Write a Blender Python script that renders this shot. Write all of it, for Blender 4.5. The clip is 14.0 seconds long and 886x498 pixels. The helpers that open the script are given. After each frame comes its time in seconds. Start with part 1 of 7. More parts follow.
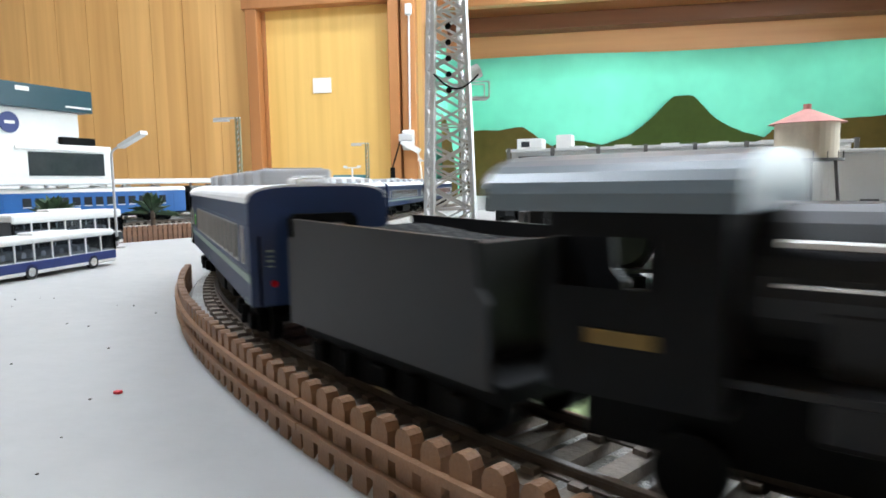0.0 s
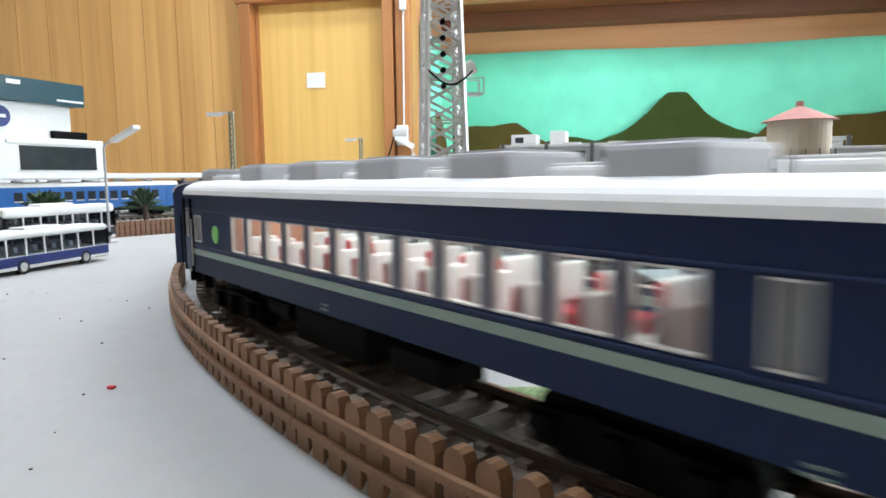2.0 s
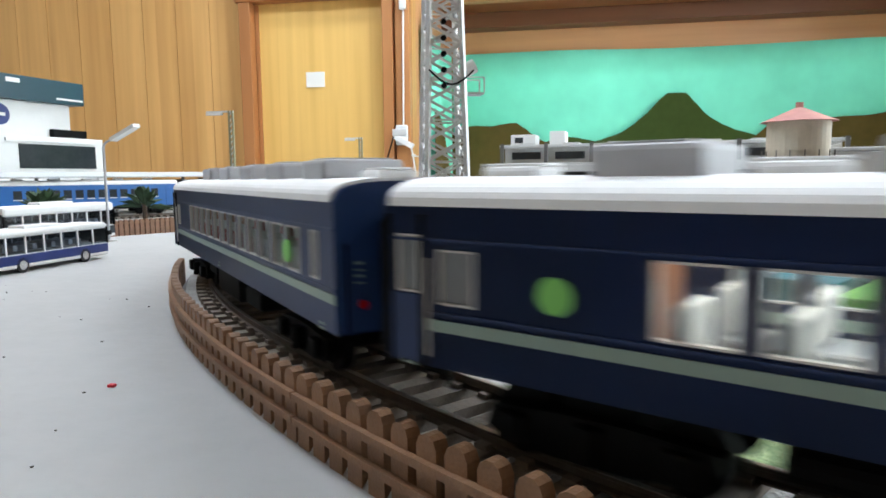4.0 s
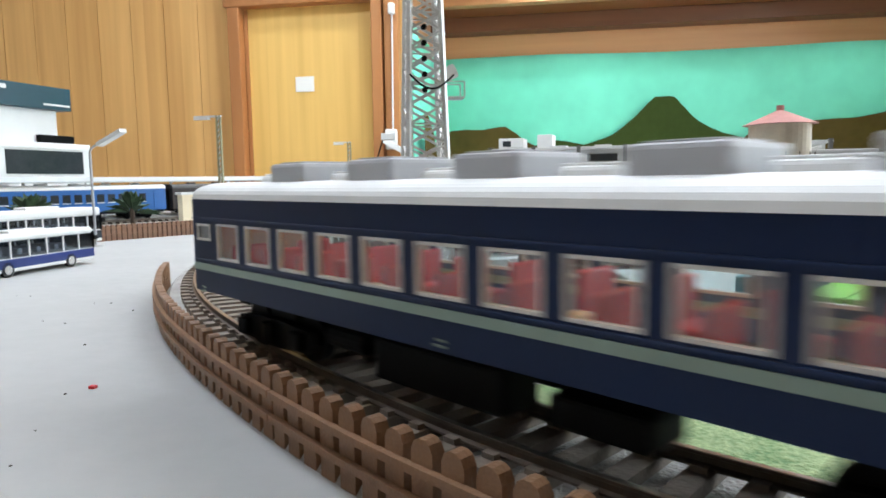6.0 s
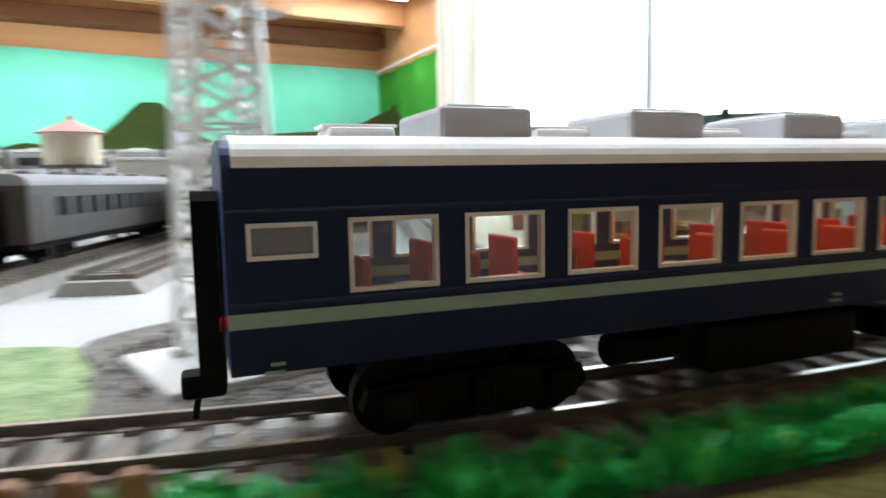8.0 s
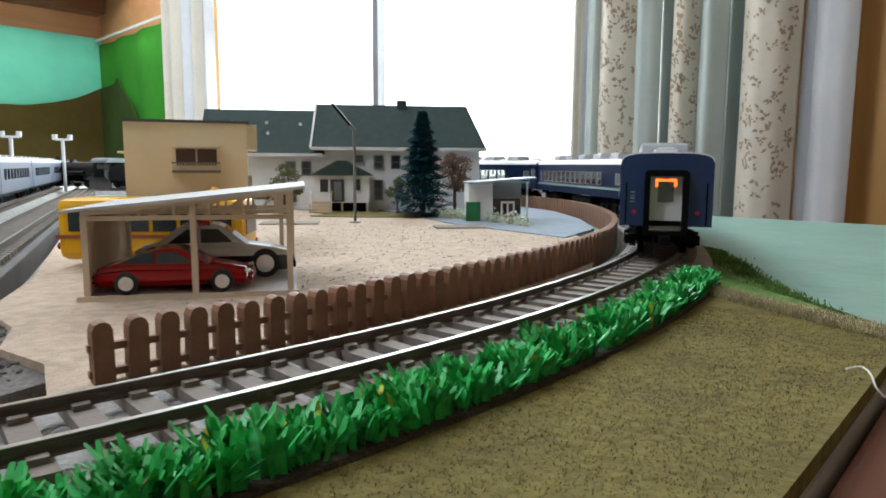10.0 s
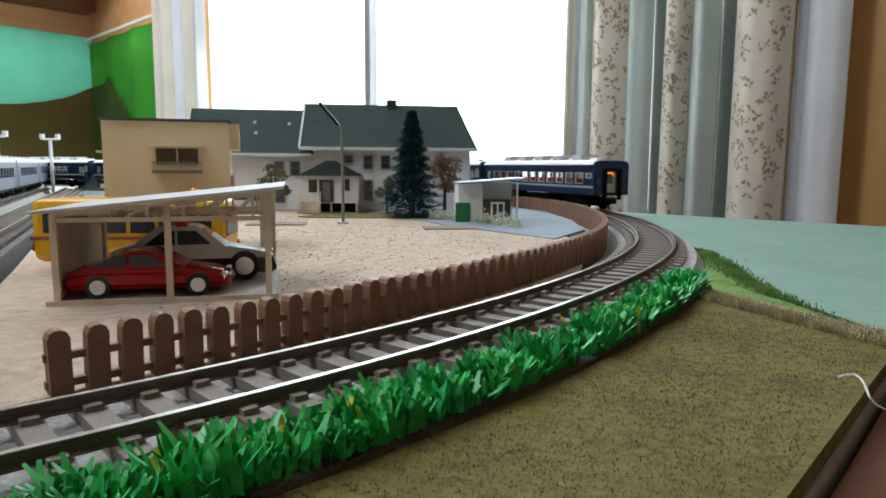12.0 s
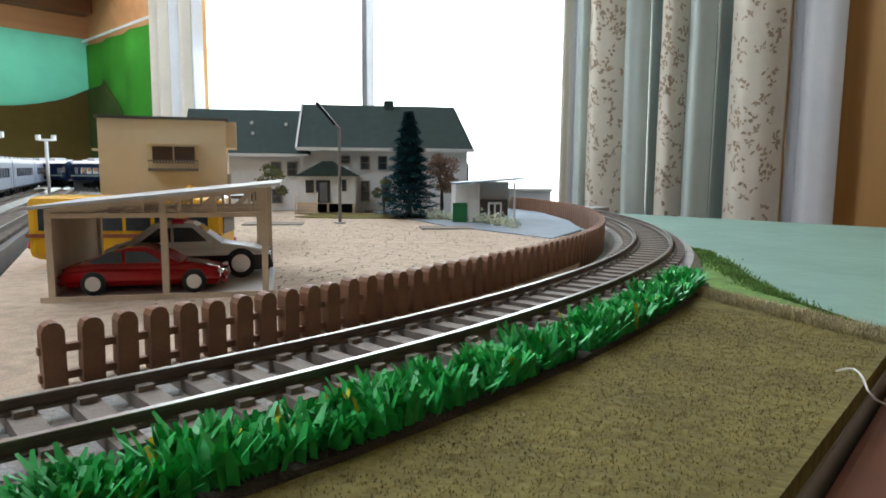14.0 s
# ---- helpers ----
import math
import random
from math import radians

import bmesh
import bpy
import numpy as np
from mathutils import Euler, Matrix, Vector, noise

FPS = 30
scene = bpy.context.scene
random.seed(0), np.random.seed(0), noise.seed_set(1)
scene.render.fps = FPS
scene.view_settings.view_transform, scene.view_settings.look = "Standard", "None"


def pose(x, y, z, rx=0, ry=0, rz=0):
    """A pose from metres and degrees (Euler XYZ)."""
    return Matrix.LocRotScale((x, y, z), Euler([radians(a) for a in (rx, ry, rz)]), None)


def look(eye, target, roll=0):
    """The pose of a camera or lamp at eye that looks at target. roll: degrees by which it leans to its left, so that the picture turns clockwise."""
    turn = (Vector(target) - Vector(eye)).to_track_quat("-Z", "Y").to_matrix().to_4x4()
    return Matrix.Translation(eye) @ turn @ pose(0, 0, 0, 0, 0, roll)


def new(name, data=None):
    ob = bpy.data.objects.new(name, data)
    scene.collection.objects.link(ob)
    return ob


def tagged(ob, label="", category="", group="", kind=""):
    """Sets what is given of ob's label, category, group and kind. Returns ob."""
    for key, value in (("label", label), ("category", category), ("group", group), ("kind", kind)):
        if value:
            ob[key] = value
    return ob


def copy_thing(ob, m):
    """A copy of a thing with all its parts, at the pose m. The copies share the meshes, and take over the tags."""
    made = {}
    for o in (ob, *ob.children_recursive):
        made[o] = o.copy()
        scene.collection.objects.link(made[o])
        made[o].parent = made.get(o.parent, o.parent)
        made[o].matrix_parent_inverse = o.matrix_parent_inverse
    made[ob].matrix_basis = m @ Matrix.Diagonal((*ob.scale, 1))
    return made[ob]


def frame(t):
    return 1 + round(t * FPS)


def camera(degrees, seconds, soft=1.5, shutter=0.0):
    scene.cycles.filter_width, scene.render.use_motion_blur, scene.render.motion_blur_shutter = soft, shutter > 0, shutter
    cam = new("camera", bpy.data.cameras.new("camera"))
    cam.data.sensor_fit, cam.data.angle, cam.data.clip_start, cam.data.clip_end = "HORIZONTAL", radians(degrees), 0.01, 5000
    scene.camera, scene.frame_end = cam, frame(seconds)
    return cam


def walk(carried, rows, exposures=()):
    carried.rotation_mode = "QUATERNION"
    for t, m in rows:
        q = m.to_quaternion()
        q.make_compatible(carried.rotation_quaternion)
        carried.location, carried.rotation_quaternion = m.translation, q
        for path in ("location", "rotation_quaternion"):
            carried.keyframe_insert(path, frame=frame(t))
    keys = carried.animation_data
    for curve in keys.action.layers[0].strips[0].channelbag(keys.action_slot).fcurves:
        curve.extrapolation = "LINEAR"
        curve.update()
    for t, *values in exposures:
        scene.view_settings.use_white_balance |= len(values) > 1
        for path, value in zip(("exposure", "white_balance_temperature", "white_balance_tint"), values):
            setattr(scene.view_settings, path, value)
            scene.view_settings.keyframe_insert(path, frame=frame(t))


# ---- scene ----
cam = camera(67.97, 14.0, 1.7, 0.5)
PATH = [
    (0, pose(-0.0186, -0.0188, 0.0531, 84.12, 1.02, 10.04)),
    (0.5, pose(-0.0184, -0.0190, 0.0533, 83.99, 1.03, 9.79)),
    (1, pose(-0.0184, -0.0190, 0.0533, 83.87, 0.90, 9.61)),
    (1.5, pose(-0.0185, -0.0191, 0.0531, 83.82, 0.87, 9.55)),
    (2, pose(-0.0187, -0.0192, 0.0532, 83.73, 0.81, 9.51)),
    (2.5, pose(-0.0187, -0.0193, 0.0532, 83.74, 0.75, 9.50)),
    (3, pose(-0.0187, -0.0194, 0.0533, 83.75, 0.71, 9.49)),
    (3.5, pose(-0.0188, -0.0193, 0.0531, 83.76, 0.70, 9.45)),
    (4, pose(-0.0191, -0.0195, 0.0531, 83.72, 0.62, 9.44)),
    (6.3, pose(-0.0124, -0.0235, 0.0524, 84.16, 1.01, 8.28)),
    (6.5, pose(-0.0046, -0.0282, 0.0510, 84.22, 0.81, 7.02)),
    (6.8, pose(0.0165, -0.0400, 0.0527, 84.32, 0.72, 3.47)),
    (7, pose(0.0376, -0.0555, 0.0508, 84.50, 0.81, -0.51)),
    (7.3, pose(0.0846, -0.0741, 0.0480, 84.10, 1.15, -9.40)),
    (7.5, pose(0.1137, -0.0858, 0.0474, 84.11, 1.71, -14.98)),
    (7.8, pose(0.1555, -0.1037, 0.0465, 84.12, 1.10, -23.42)),
    (8, pose(0.1780, -0.1131, 0.0469, 83.97, 1.14, -28.45)),
    (8.2, pose(0.2001, -0.1223, 0.0468, 83.95, 0.85, -32.98)),
    (8.5, pose(0.2213, -0.1271, 0.0454, 83.66, 0.64, -38.62)),
    (9, pose(0.2505, -0.1359, 0.0476, 83.28, 0.05, -45.27)),
    (9.2, pose(0.2580, -0.1391, 0.0476, 83.05, -0.31, -46.53)),
    (11.5, pose(0.2792, -0.1386, 0.0464, 82.73, -0.28, -48.59)),
    (12, pose(0.2797, -0.1378, 0.0472, 82.80, -0.35, -48.51)),
    (12.5, pose(0.2804, -0.1381, 0.0471, 82.89, -0.24, -48.56)),
    (13, pose(0.2806, -0.1382, 0.0470, 82.98, -0.26, -48.67)),
    (13.5, pose(0.2807, -0.1382, 0.0460, 83.04, -0.32, -48.73)),
    (14, pose(0.2799, -0.1375, 0.0453, 83.04, -0.43, -48.77)),
]
EXPOSURES = [(0.0, 0.20), (2.0, 0.12), (4.0, 0.0), (6.5, 0.04), (7.5, 0.25), (8.5, 0.60), (9.2, 0.30), (11.5, -0.24), (14.0, -0.24)]
walk(cam, PATH, EXPOSURES)

# ---------------------------------------------------------------- world and lights
world = bpy.data.worlds.new("world")
scene.world = world
world.use_nodes = True
wn = world.node_tree
sky = wn.nodes.new("ShaderNodeTexSky")
sky.sky_type, sky.sun_disc = "NISHITA", False
sky.sun_elevation, sky.sun_rotation = radians(40), radians(80)
wn.links.new(sky.outputs[0], wn.nodes["Background"].inputs[0])
wn.nodes["Background"].inputs[1].default_value = 0.12


def area(name, m, sx, sy, watts, colour):
    lamp = bpy.data.lights.new(name, "AREA")
    lamp.shape, lamp.size, lamp.size_y, lamp.energy, lamp.color = "RECTANGLE", sx, sy, watts, colour
    ob = new(name, lamp)
    ob.matrix_world = m
    return ob


WINDOW_W, CEIL_W = 21, 24.5
area("window_daylight", look((1.225, 0.95, 0.55), (0.1, 0.65, 0.1)), 1.0, 1.1, WINDOW_W, (0.75, 0.875, 1.0))
for lx, ly in ((-0.75, 0.45), (0.3, 1.25)):
    area("ceiling_lamp_light", look((lx, ly, 1.50), (lx, ly + 0.001, 0)), 1.1, 0.16, CEIL_W, (0.74, 0.85, 1.0))

NICHE_LAMPS = ((0.10, 2.02), (1.0, 2.02))
for lx, ly in NICHE_LAMPS:
    area("recess_lamp_light", look((lx, ly, 0.660), (lx, ly + 0.12, 0.0)), 0.38, 0.04, 0.92, (0.82, 0.93, 1.0))


# ---------------------------------------------------------------- materials
def mat(name, colour, rough=0.6, metal=0.0, vary=0.12, scale=60.0, bump=0.0, fine=0.0, spec=0.5):
    """A surface with blotches at one scale and grain at eight times that scale."""
    m = bpy.data.materials.new(name)
    m.use_nodes = True
    nt = m.node_tree
    b = nt.nodes["Principled BSDF"]
    b.inputs["Roughness"].default_value, b.inputs["Metallic"].default_value = rough, metal
    b.inputs["Specular IOR Level"].default_value = spec
    tc = nt.nodes.new("ShaderNodeTexCoord")
    n1, n2 = nt.nodes.new("ShaderNodeTexNoise"), nt.nodes.new("ShaderNodeTexNoise")
    n1.inputs["Scale"].default_value, n2.inputs["Scale"].default_value = scale, scale * 8
    n1.inputs["Detail"].default_value = 4
    for n in (n1, n2):
        nt.links.new(tc.outputs["Object"], n.inputs["Vector"])
    mix = nt.nodes.new("ShaderNodeMix")
    mix.data_type = "RGBA"
    lo = [max(c * (1 - 2 * vary), 0) for c in colour] + [1]
    hi = [min(c * (1 + 2 * vary), 1) for c in colour] + [1]
    mix.inputs["A"].default_value, mix.inputs["B"].default_value = lo, hi
    add = nt.nodes.new("ShaderNodeMath")
    add.operation = "MULTIPLY_ADD"
    nt.links.new(n2.outputs["Fac"], add.inputs[0])
    add.inputs[1].default_value = 0.35 + fine
    sub = nt.nodes.new("ShaderNodeMath")
    sub.operation = "MULTIPLY_ADD"
    nt.links.new(n1.outputs["Fac"], sub.inputs[0])
    sub.inputs[1].default_value, sub.inputs[2].default_value = 1.1, -0.22 - fine / 2
    nt.links.new(sub.outputs[0], add.inputs[2])
    nt.links.new(add.outputs[0], mix.inputs["Factor"])
    nt.links.new(mix.outputs["Result"], b.inputs["Base Color"])
    if bump:
        bp = nt.nodes.new("ShaderNodeBump")
        bp.inputs["Strength"].default_value, bp.inputs["Distance"].default_value = min(bump, 1), 0.001
        nt.links.new(n2.outputs["Fac"], bp.inputs["Height"])
        nt.links.new(bp.outputs["Normal"], b.inputs["Normal"])
    return m


def wood_mat(name, dark, light, width=0.09, along="Z", grain=1.0, rough=0.45):
    """Veneered boards: long grain, boards of slightly different tone."""
    m = bpy.data.materials.new(name)
    m.use_nodes = True
    nt = m.node_tree
    b = nt.nodes["Principled BSDF"]
    b.inputs["Roughness"].default_value = rough
    tc, mp = nt.nodes.new("ShaderNodeTexCoord"), nt.nodes.new("ShaderNodeMapping")
    nt.links.new(tc.outputs["Object"], mp.inputs[0])
    mp.inputs["Scale"].default_value = {"Z": (30, 30, 1.2), "X": (1.2, 30, 30), "Y": (30, 1.2, 30)}[along]
    n1 = nt.nodes.new("ShaderNodeTexNoise")
    n1.inputs["Scale"].default_value, n1.inputs["Detail"].default_value = 1.0 * grain, 5
    nt.links.new(mp.outputs[0], n1.inputs["Vector"])
    mp2 = nt.nodes.new("ShaderNodeMapping")
    nt.links.new(tc.outputs["Object"], mp2.inputs[0])
    k = 1.0 / width
    mp2.inputs["Scale"].default_value = {"Z": (k, k, 0.001), "X": (0.001, k, k), "Y": (k, 0.001, k)}[along]
    n2 = nt.nodes.new("ShaderNodeTexVoronoi")
    n2.voronoi_dimensions = "3D"
    n2.inputs["Scale"].default_value = 1.0
    nt.links.new(mp2.outputs[0], n2.inputs["Vector"])
    mix = nt.nodes.new("ShaderNodeMix")
    mix.data_type = "RGBA"
    mix.inputs["A"].default_value, mix.inputs["B"].default_value = (*dark, 1), (*light, 1)
    sep = nt.nodes.new("ShaderNodeSeparateColor")
    nt.links.new(n2.outputs["Color"], sep.inputs[0])
    ma = nt.nodes.new("ShaderNodeMath")
    ma.operation = "MULTIPLY_ADD"
    nt.links.new(sep.outputs[0], ma.inputs[0])
    ma.inputs[1].default_value = 0.35
    mb = nt.nodes.new("ShaderNodeMath")
    mb.operation = "MULTIPLY_ADD"
    nt.links.new(n1.outputs["Fac"], mb.inputs[0])
    mb.inputs[1].default_value, mb.inputs[2].default_value = 1.4, -0.38
    nt.links.new(mb.outputs[0], ma.inputs[2])
    nt.links.new(ma.outputs[0], mix.inputs["Factor"])
    nt.links.new(mix.outputs["Result"], b.inputs["Base Color"])
    return m


def glass_mat(name, tint=(0.9, 0.95, 0.95), rough=0.05):
    m = bpy.data.materials.new(name)
    m.use_nodes = True
    nt = m.node_tree
    out = nt.nodes["Material Output"]
    tr, gl, mx = (nt.nodes.new("ShaderNode" + k) for k in ("BsdfTransparent", "BsdfGlossy", "MixShader"))
    tr.inputs[0].default_value = (*tint, 1)
    gl.inputs["Roughness"].default_value = rough
    mx.inputs[0].default_value = 0.06
    nt.links.new(tr.outputs[0], mx.inputs[1])
    nt.links.new(gl.outputs[0], mx.inputs[2])
    nt.links.new(mx.outputs[0], out.inputs[0])
    return m


def glow_mat(name, colour, strength):
    m = bpy.data.materials.new(name)
    m.use_nodes = True
    b = m.node_tree.nodes["Principled BSDF"]
    b.inputs["Base Color"].default_value = (*colour, 1)
    b.inputs["Emission Color"].default_value = (*colour, 1)
    b.inputs["Emission Strength"].default_value = strength
    return m


BOARD = mat("painted_board", (0.40, 0.395, 0.38), 0.85, vary=0.05, scale=14, bump=0.25, fine=0.05)
WALL_WOOD = wood_mat("veneer_panel", (0.50, 0.25, 0.075), (0.80, 0.47, 0.17), 0.11)
DOOR_WOOD = wood_mat("door_veneer", (0.66, 0.38, 0.095), (0.90, 0.58, 0.18), 0.13)
TRIM_WOOD = wood_mat("door_trim", (0.36, 0.14, 0.045), (0.52, 0.23, 0.08), 0.2)
PALE_WOOD = wood_mat("pale_panel", (0.55, 0.26, 0.11), (0.72, 0.38, 0.18), 0.2, "X")
BEAM_WOOD = wood_mat("beam_wood", (0.12, 0.045, 0.02), (0.22, 0.085, 0.04), 0.3, "X")
EDGE_WOOD = mat("table_edge", (0.10, 0.035, 0.02), 0.5, vary=0.15, scale=20)
PLASTER = mat("plaster", (0.72, 0.68, 0.60), 0.9, vary=0.04, scale=6)
FLOOR_M = wood_mat("floor_boards", (0.20, 0.10, 0.05), (0.34, 0.19, 0.10), 0.1, "Y")
CLOTH = mat("mint_cloth", (0.22, 0.80, 0.58), 0.95, vary=0.10, scale=2.2, spec=0.1)
CLOTH_DARK = mat("green_cloth", (0.05, 0.26, 0.03), 0.95, vary=0.12, scale=5, spec=0.1)
HILL = mat("painted_hill", (0.105, 0.075, 0.022), 0.95, vary=0.16, scale=6, spec=0.1)
HILL_GREEN = mat("painted_hill_green", (0.05, 0.075, 0.02), 0.95, vary=0.16, scale=6, spec=0.1)
BALLAST = mat("grey_roadbed", (0.36, 0.345, 0.32), 0.95, vary=0.18, scale=120, bump=0.8, fine=0.3)
TIE = mat("sleeper", (0.20, 0.165, 0.135), 0.8, vary=0.2, scale=90, bump=0.3)
RAIL = mat("rail_side", (0.13, 0.105, 0.085), 0.5, 0.5, vary=0.2, scale=200)
RAILTOP = mat("rail_head", (0.42, 0.40, 0.37), 0.33, 1.0, vary=0.1, scale=200)
FENCE_TAN = mat("tan_plastic_fence", (0.225, 0.115, 0.055), 0.55, vary=0.16, scale=200, bump=0.2)
FENCE_BROWN = mat("brown_plastic_fence", (0.225, 0.110, 0.060), 0.55, vary=0.14, scale=200, bump=0.2)
COACH_BLUE = mat("coach_blue", (0.012, 0.034, 0.105), 0.34, vary=0.10, scale=30)
COACH_DARK = mat("coach_dark_blue", (0.013, 0.030, 0.094), 0.38, vary=0.10, scale=30, spec=0.3)
COACH_STRIPE = mat("pale_green_stripe", (0.24, 0.32, 0.27), 0.45, vary=0.05, scale=60)
ROOF_GREY = mat("coach_roof", (0.80, 0.80, 0.79), 0.6, vary=0.06, scale=40)
UNIT_GREY = mat("roof_unit", (0.42, 0.425, 0.44), 0.55, vary=0.06, scale=60)
BLACK = mat("black_paint", (0.003, 0.003, 0.003), 0.6, vary=0.2, scale=60, spec=0.1)
SOOT = mat("loco_black", (0.009, 0.009, 0.010), 0.42, 0.0, vary=0.2, scale=50, spec=0.3)
SEAT_RED = mat("red_seat", (0.42, 0.010, 0.018), 0.6, vary=0.08, scale=100)
INNER = mat("inner_wall", (0.46, 0.20, 0.11), 0.6, vary=0.1, scale=60)
CREAM = mat("cream_wall", (0.80, 0.69, 0.49), 0.8, vary=0.04, scale=40)
WHITE = mat("white_paint", (0.74, 0.74, 0.72), 0.55, vary=0.03, scale=40)
SILVER = mat("silver_frame", (0.60, 0.58, 0.55), 0.4, 0.2, vary=0.05, scale=100)
STEEL = mat("galvanised_lattice", (0.72, 0.72, 0.71), 0.5, 0.3, vary=0.08, scale=100)
DARK_ROOF = mat("slate_green_roof", (0.032, 0.058, 0.052), 0.85, vary=0.15, scale=150, bump=0.5, fine=0.2)
SIDING = mat("white_siding", (0.80, 0.80, 0.79), 0.7, vary=0.05, scale=50)
WINDOW_DARK = mat("dark_glazing", (0.035, 0.04, 0.045), 0.12, vary=0.2, scale=40)
WINDOW_TRIM = mat("grey_sash", (0.17, 0.16, 0.15), 0.6, vary=0.1, scale=60)
DIRT = mat("sandy_ground", (0.52, 0.405, 0.30), 0.97, vary=0.20, scale=260, bump=0.6, fine=0.5)
STONES = mat("dark_stones", (0.135, 0.122, 0.108), 0.9, vary=0.34, scale=160, bump=0.12, fine=0.9)
TURF = mat("scatter_turf", (0.12, 0.30, 0.085), 0.97, vary=0.34, scale=110, bump=0.8, fine=0.6)
for node in TURF.node_tree.nodes:
    if node.type == "MIX":
        node.inputs["A"].default_value, node.inputs["B"].default_value = (0.035, 0.13, 0.035, 1), (0.40, 0.46, 0.24, 1)
MAT_OLIVE = mat("olive_felt", (0.138, 0.110, 0.025), 0.98, vary=0.2, scale=45, bump=1.0, fine=0.6)
TEAL = mat("teal_sheet", (0.20, 0.335, 0.27), 0.55, vary=0.12, scale=18, bump=0.25)
FRINGE = mat("light_turf", (0.13, 0.24, 0.05), 0.97, vary=0.3, scale=90, bump=1.0, fine=0.5)
STRAW = mat("straw_edge", (0.42, 0.36, 0.20), 0.95, vary=0.25, scale=200, bump=0.8)
BLADE = mat("plastic_grass", (0.03, 0.40, 0.085), 0.42, vary=0.30, scale=90)
BLADE_Y = mat("plastic_grass_tip", (0.55, 0.48, 0.04), 0.45, vary=0.2, scale=90)
SOIL = mat("dark_strip", (0.06, 0.05, 0.04), 0.95, vary=0.3, scale=200, bump=0.8)
PINE_M = mat("pine_needles", (0.012, 0.070, 0.085), 0.9, vary=0.3, scale=160, spec=0.1)
BUSH_M = mat("dry_bush", (0.27, 0.18, 0.13), 0.95, vary=0.3, scale=200)
LEAF_M = mat("olive_leaves", (0.115, 0.13, 0.045), 0.9, vary=0.3, scale=200)
FLOWER_M = mat("pale_flowers", (0.52, 0.56, 0.42), 0.9, vary=0.25, scale=260)
BARK = mat("bark", (0.10, 0.07, 0.05), 0.9, vary=0.2, scale=200)
CAR_RED = mat("car_red", (0.36, 0.006, 0.008), 0.16, vary=0.04, scale=30)
CAR_WHITE = mat("car_white", (0.66, 0.66, 0.64), 0.18, vary=0.03, scale=30)
CAR_BLACK = mat("car_black", (0.015, 0.015, 0.018), 0.15, vary=0.1, scale=30)
YELLOW = mat("bus_yellow", (0.80, 0.42, 0.015), 0.25, vary=0.05, scale=40)
RUBBER = mat("rubber", (0.02, 0.02, 0.02), 0.8, vary=0.2, scale=200)
CHROME = mat("wheel_rim", (0.62, 0.62, 0.62), 0.25, 0.9, vary=0.05, scale=100)
NAVY = mat("bus_navy", (0.018, 0.035, 0.16), 0.3, vary=0.08, scale=40)
LIME = mat("lime_container", (0.23, 0.52, 0.05), 0.55, vary=0.08, scale=40)
PALE_LIME = mat("pale_band", (0.52, 0.74, 0.40), 0.55, vary=0.05, scale=40)
TEAL_BOX = mat("teal_container", (0.03, 0.18, 0.22), 0.6, vary=0.1, scale=40)
WHITE_BOX = mat("white_container", (0.60, 0.62, 0.58), 0.6, vary=0.05, scale=40)
TEAL_DARK = mat("dark_teal_sign", (0.012, 0.055, 0.075), 0.3, vary=0.08, scale=30)
PINK_ROOF = mat("faded_red_roof", (0.50, 0.23, 0.20), 0.8, vary=0.12, scale=80)
TANK = mat("tank_cream", (0.62, 0.55, 0.43), 0.75, vary=0.08, scale=60)
BROWN_CAR = mat("freight_brown", (0.03, 0.021, 0.018), 0.6, vary=0.15, scale=50)
GREY_CAR = mat("grey_coach", (0.0175, 0.019, 0.023), 0.5, vary=0.12, scale=50)
PALE_COACH = mat("blue_grey_coach", (0.13, 0.15, 0.20), 0.45, vary=0.1, scale=50)
CAB_ROOF = mat("cab_roof", (0.13, 0.165, 0.19), 0.28, vary=0.15, scale=60)
YARD_ROOF = mat("dusty_grey_roof", (0.20, 0.20, 0.21), 0.6, vary=0.1, scale=50)
PAVING = mat("blue_grey_paving", (0.23, 0.27, 0.31), 0.85, vary=0.1, scale=60, bump=0.3)
SHED_GREY = mat("shed_timber", (0.10, 0.095, 0.09), 0.85, vary=0.2, scale=60)
SHED_WHITE = mat("shed_pale", (0.60, 0.60, 0.58), 0.8, vary=0.06, scale=60)
CANOPY = mat("canopy_sheet", (0.50, 0.53, 0.53), 0.5, vary=0.06, scale=20)
BALSA = mat("balsa", (0.62, 0.50, 0.36), 0.75, vary=0.08, scale=80)
SHEET_GREY = mat("grey_sheet_roof", (0.50, 0.49, 0.47), 0.7, vary=0.07, scale=60)
GREEN_DOOR = mat("green_door", (0.015, 0.16, 0.05), 0.5, vary=0.08, scale=60)
CURTAIN_G = mat("grey_green_curtain", (0.50, 0.56, 0.53), 0.9, vary=0.06, scale=14, spec=0.1)
CURTAIN_B = mat("lining", (0.66, 0.67, 0.69), 0.9, vary=0.05, scale=14, spec=0.1)
FLORAL = mat("floral_base", (0.68, 0.62, 0.52), 0.9, vary=0.06, scale=14, spec=0.1)
PRINT = mat("floral_print", (0.38, 0.29, 0.20), 0.9, vary=0.15, scale=60, spec=0.1)
GLASS = glass_mat("thin_glass")
BUS_GLASS = glass_mat("tinted_bus_glass", (0.62, 0.66, 0.70))
FROST = mat("frosted_pane", (0.16, 0.165, 0.17), 0.35, vary=0.08, scale=60)
SKYGLOW = glow_mat("bright_outdoors", (0.95, 0.98, 1.0), 3.2)
TUBE = glow_mat("lamp_tube", (1.0, 0.95, 0.88), 6.0)
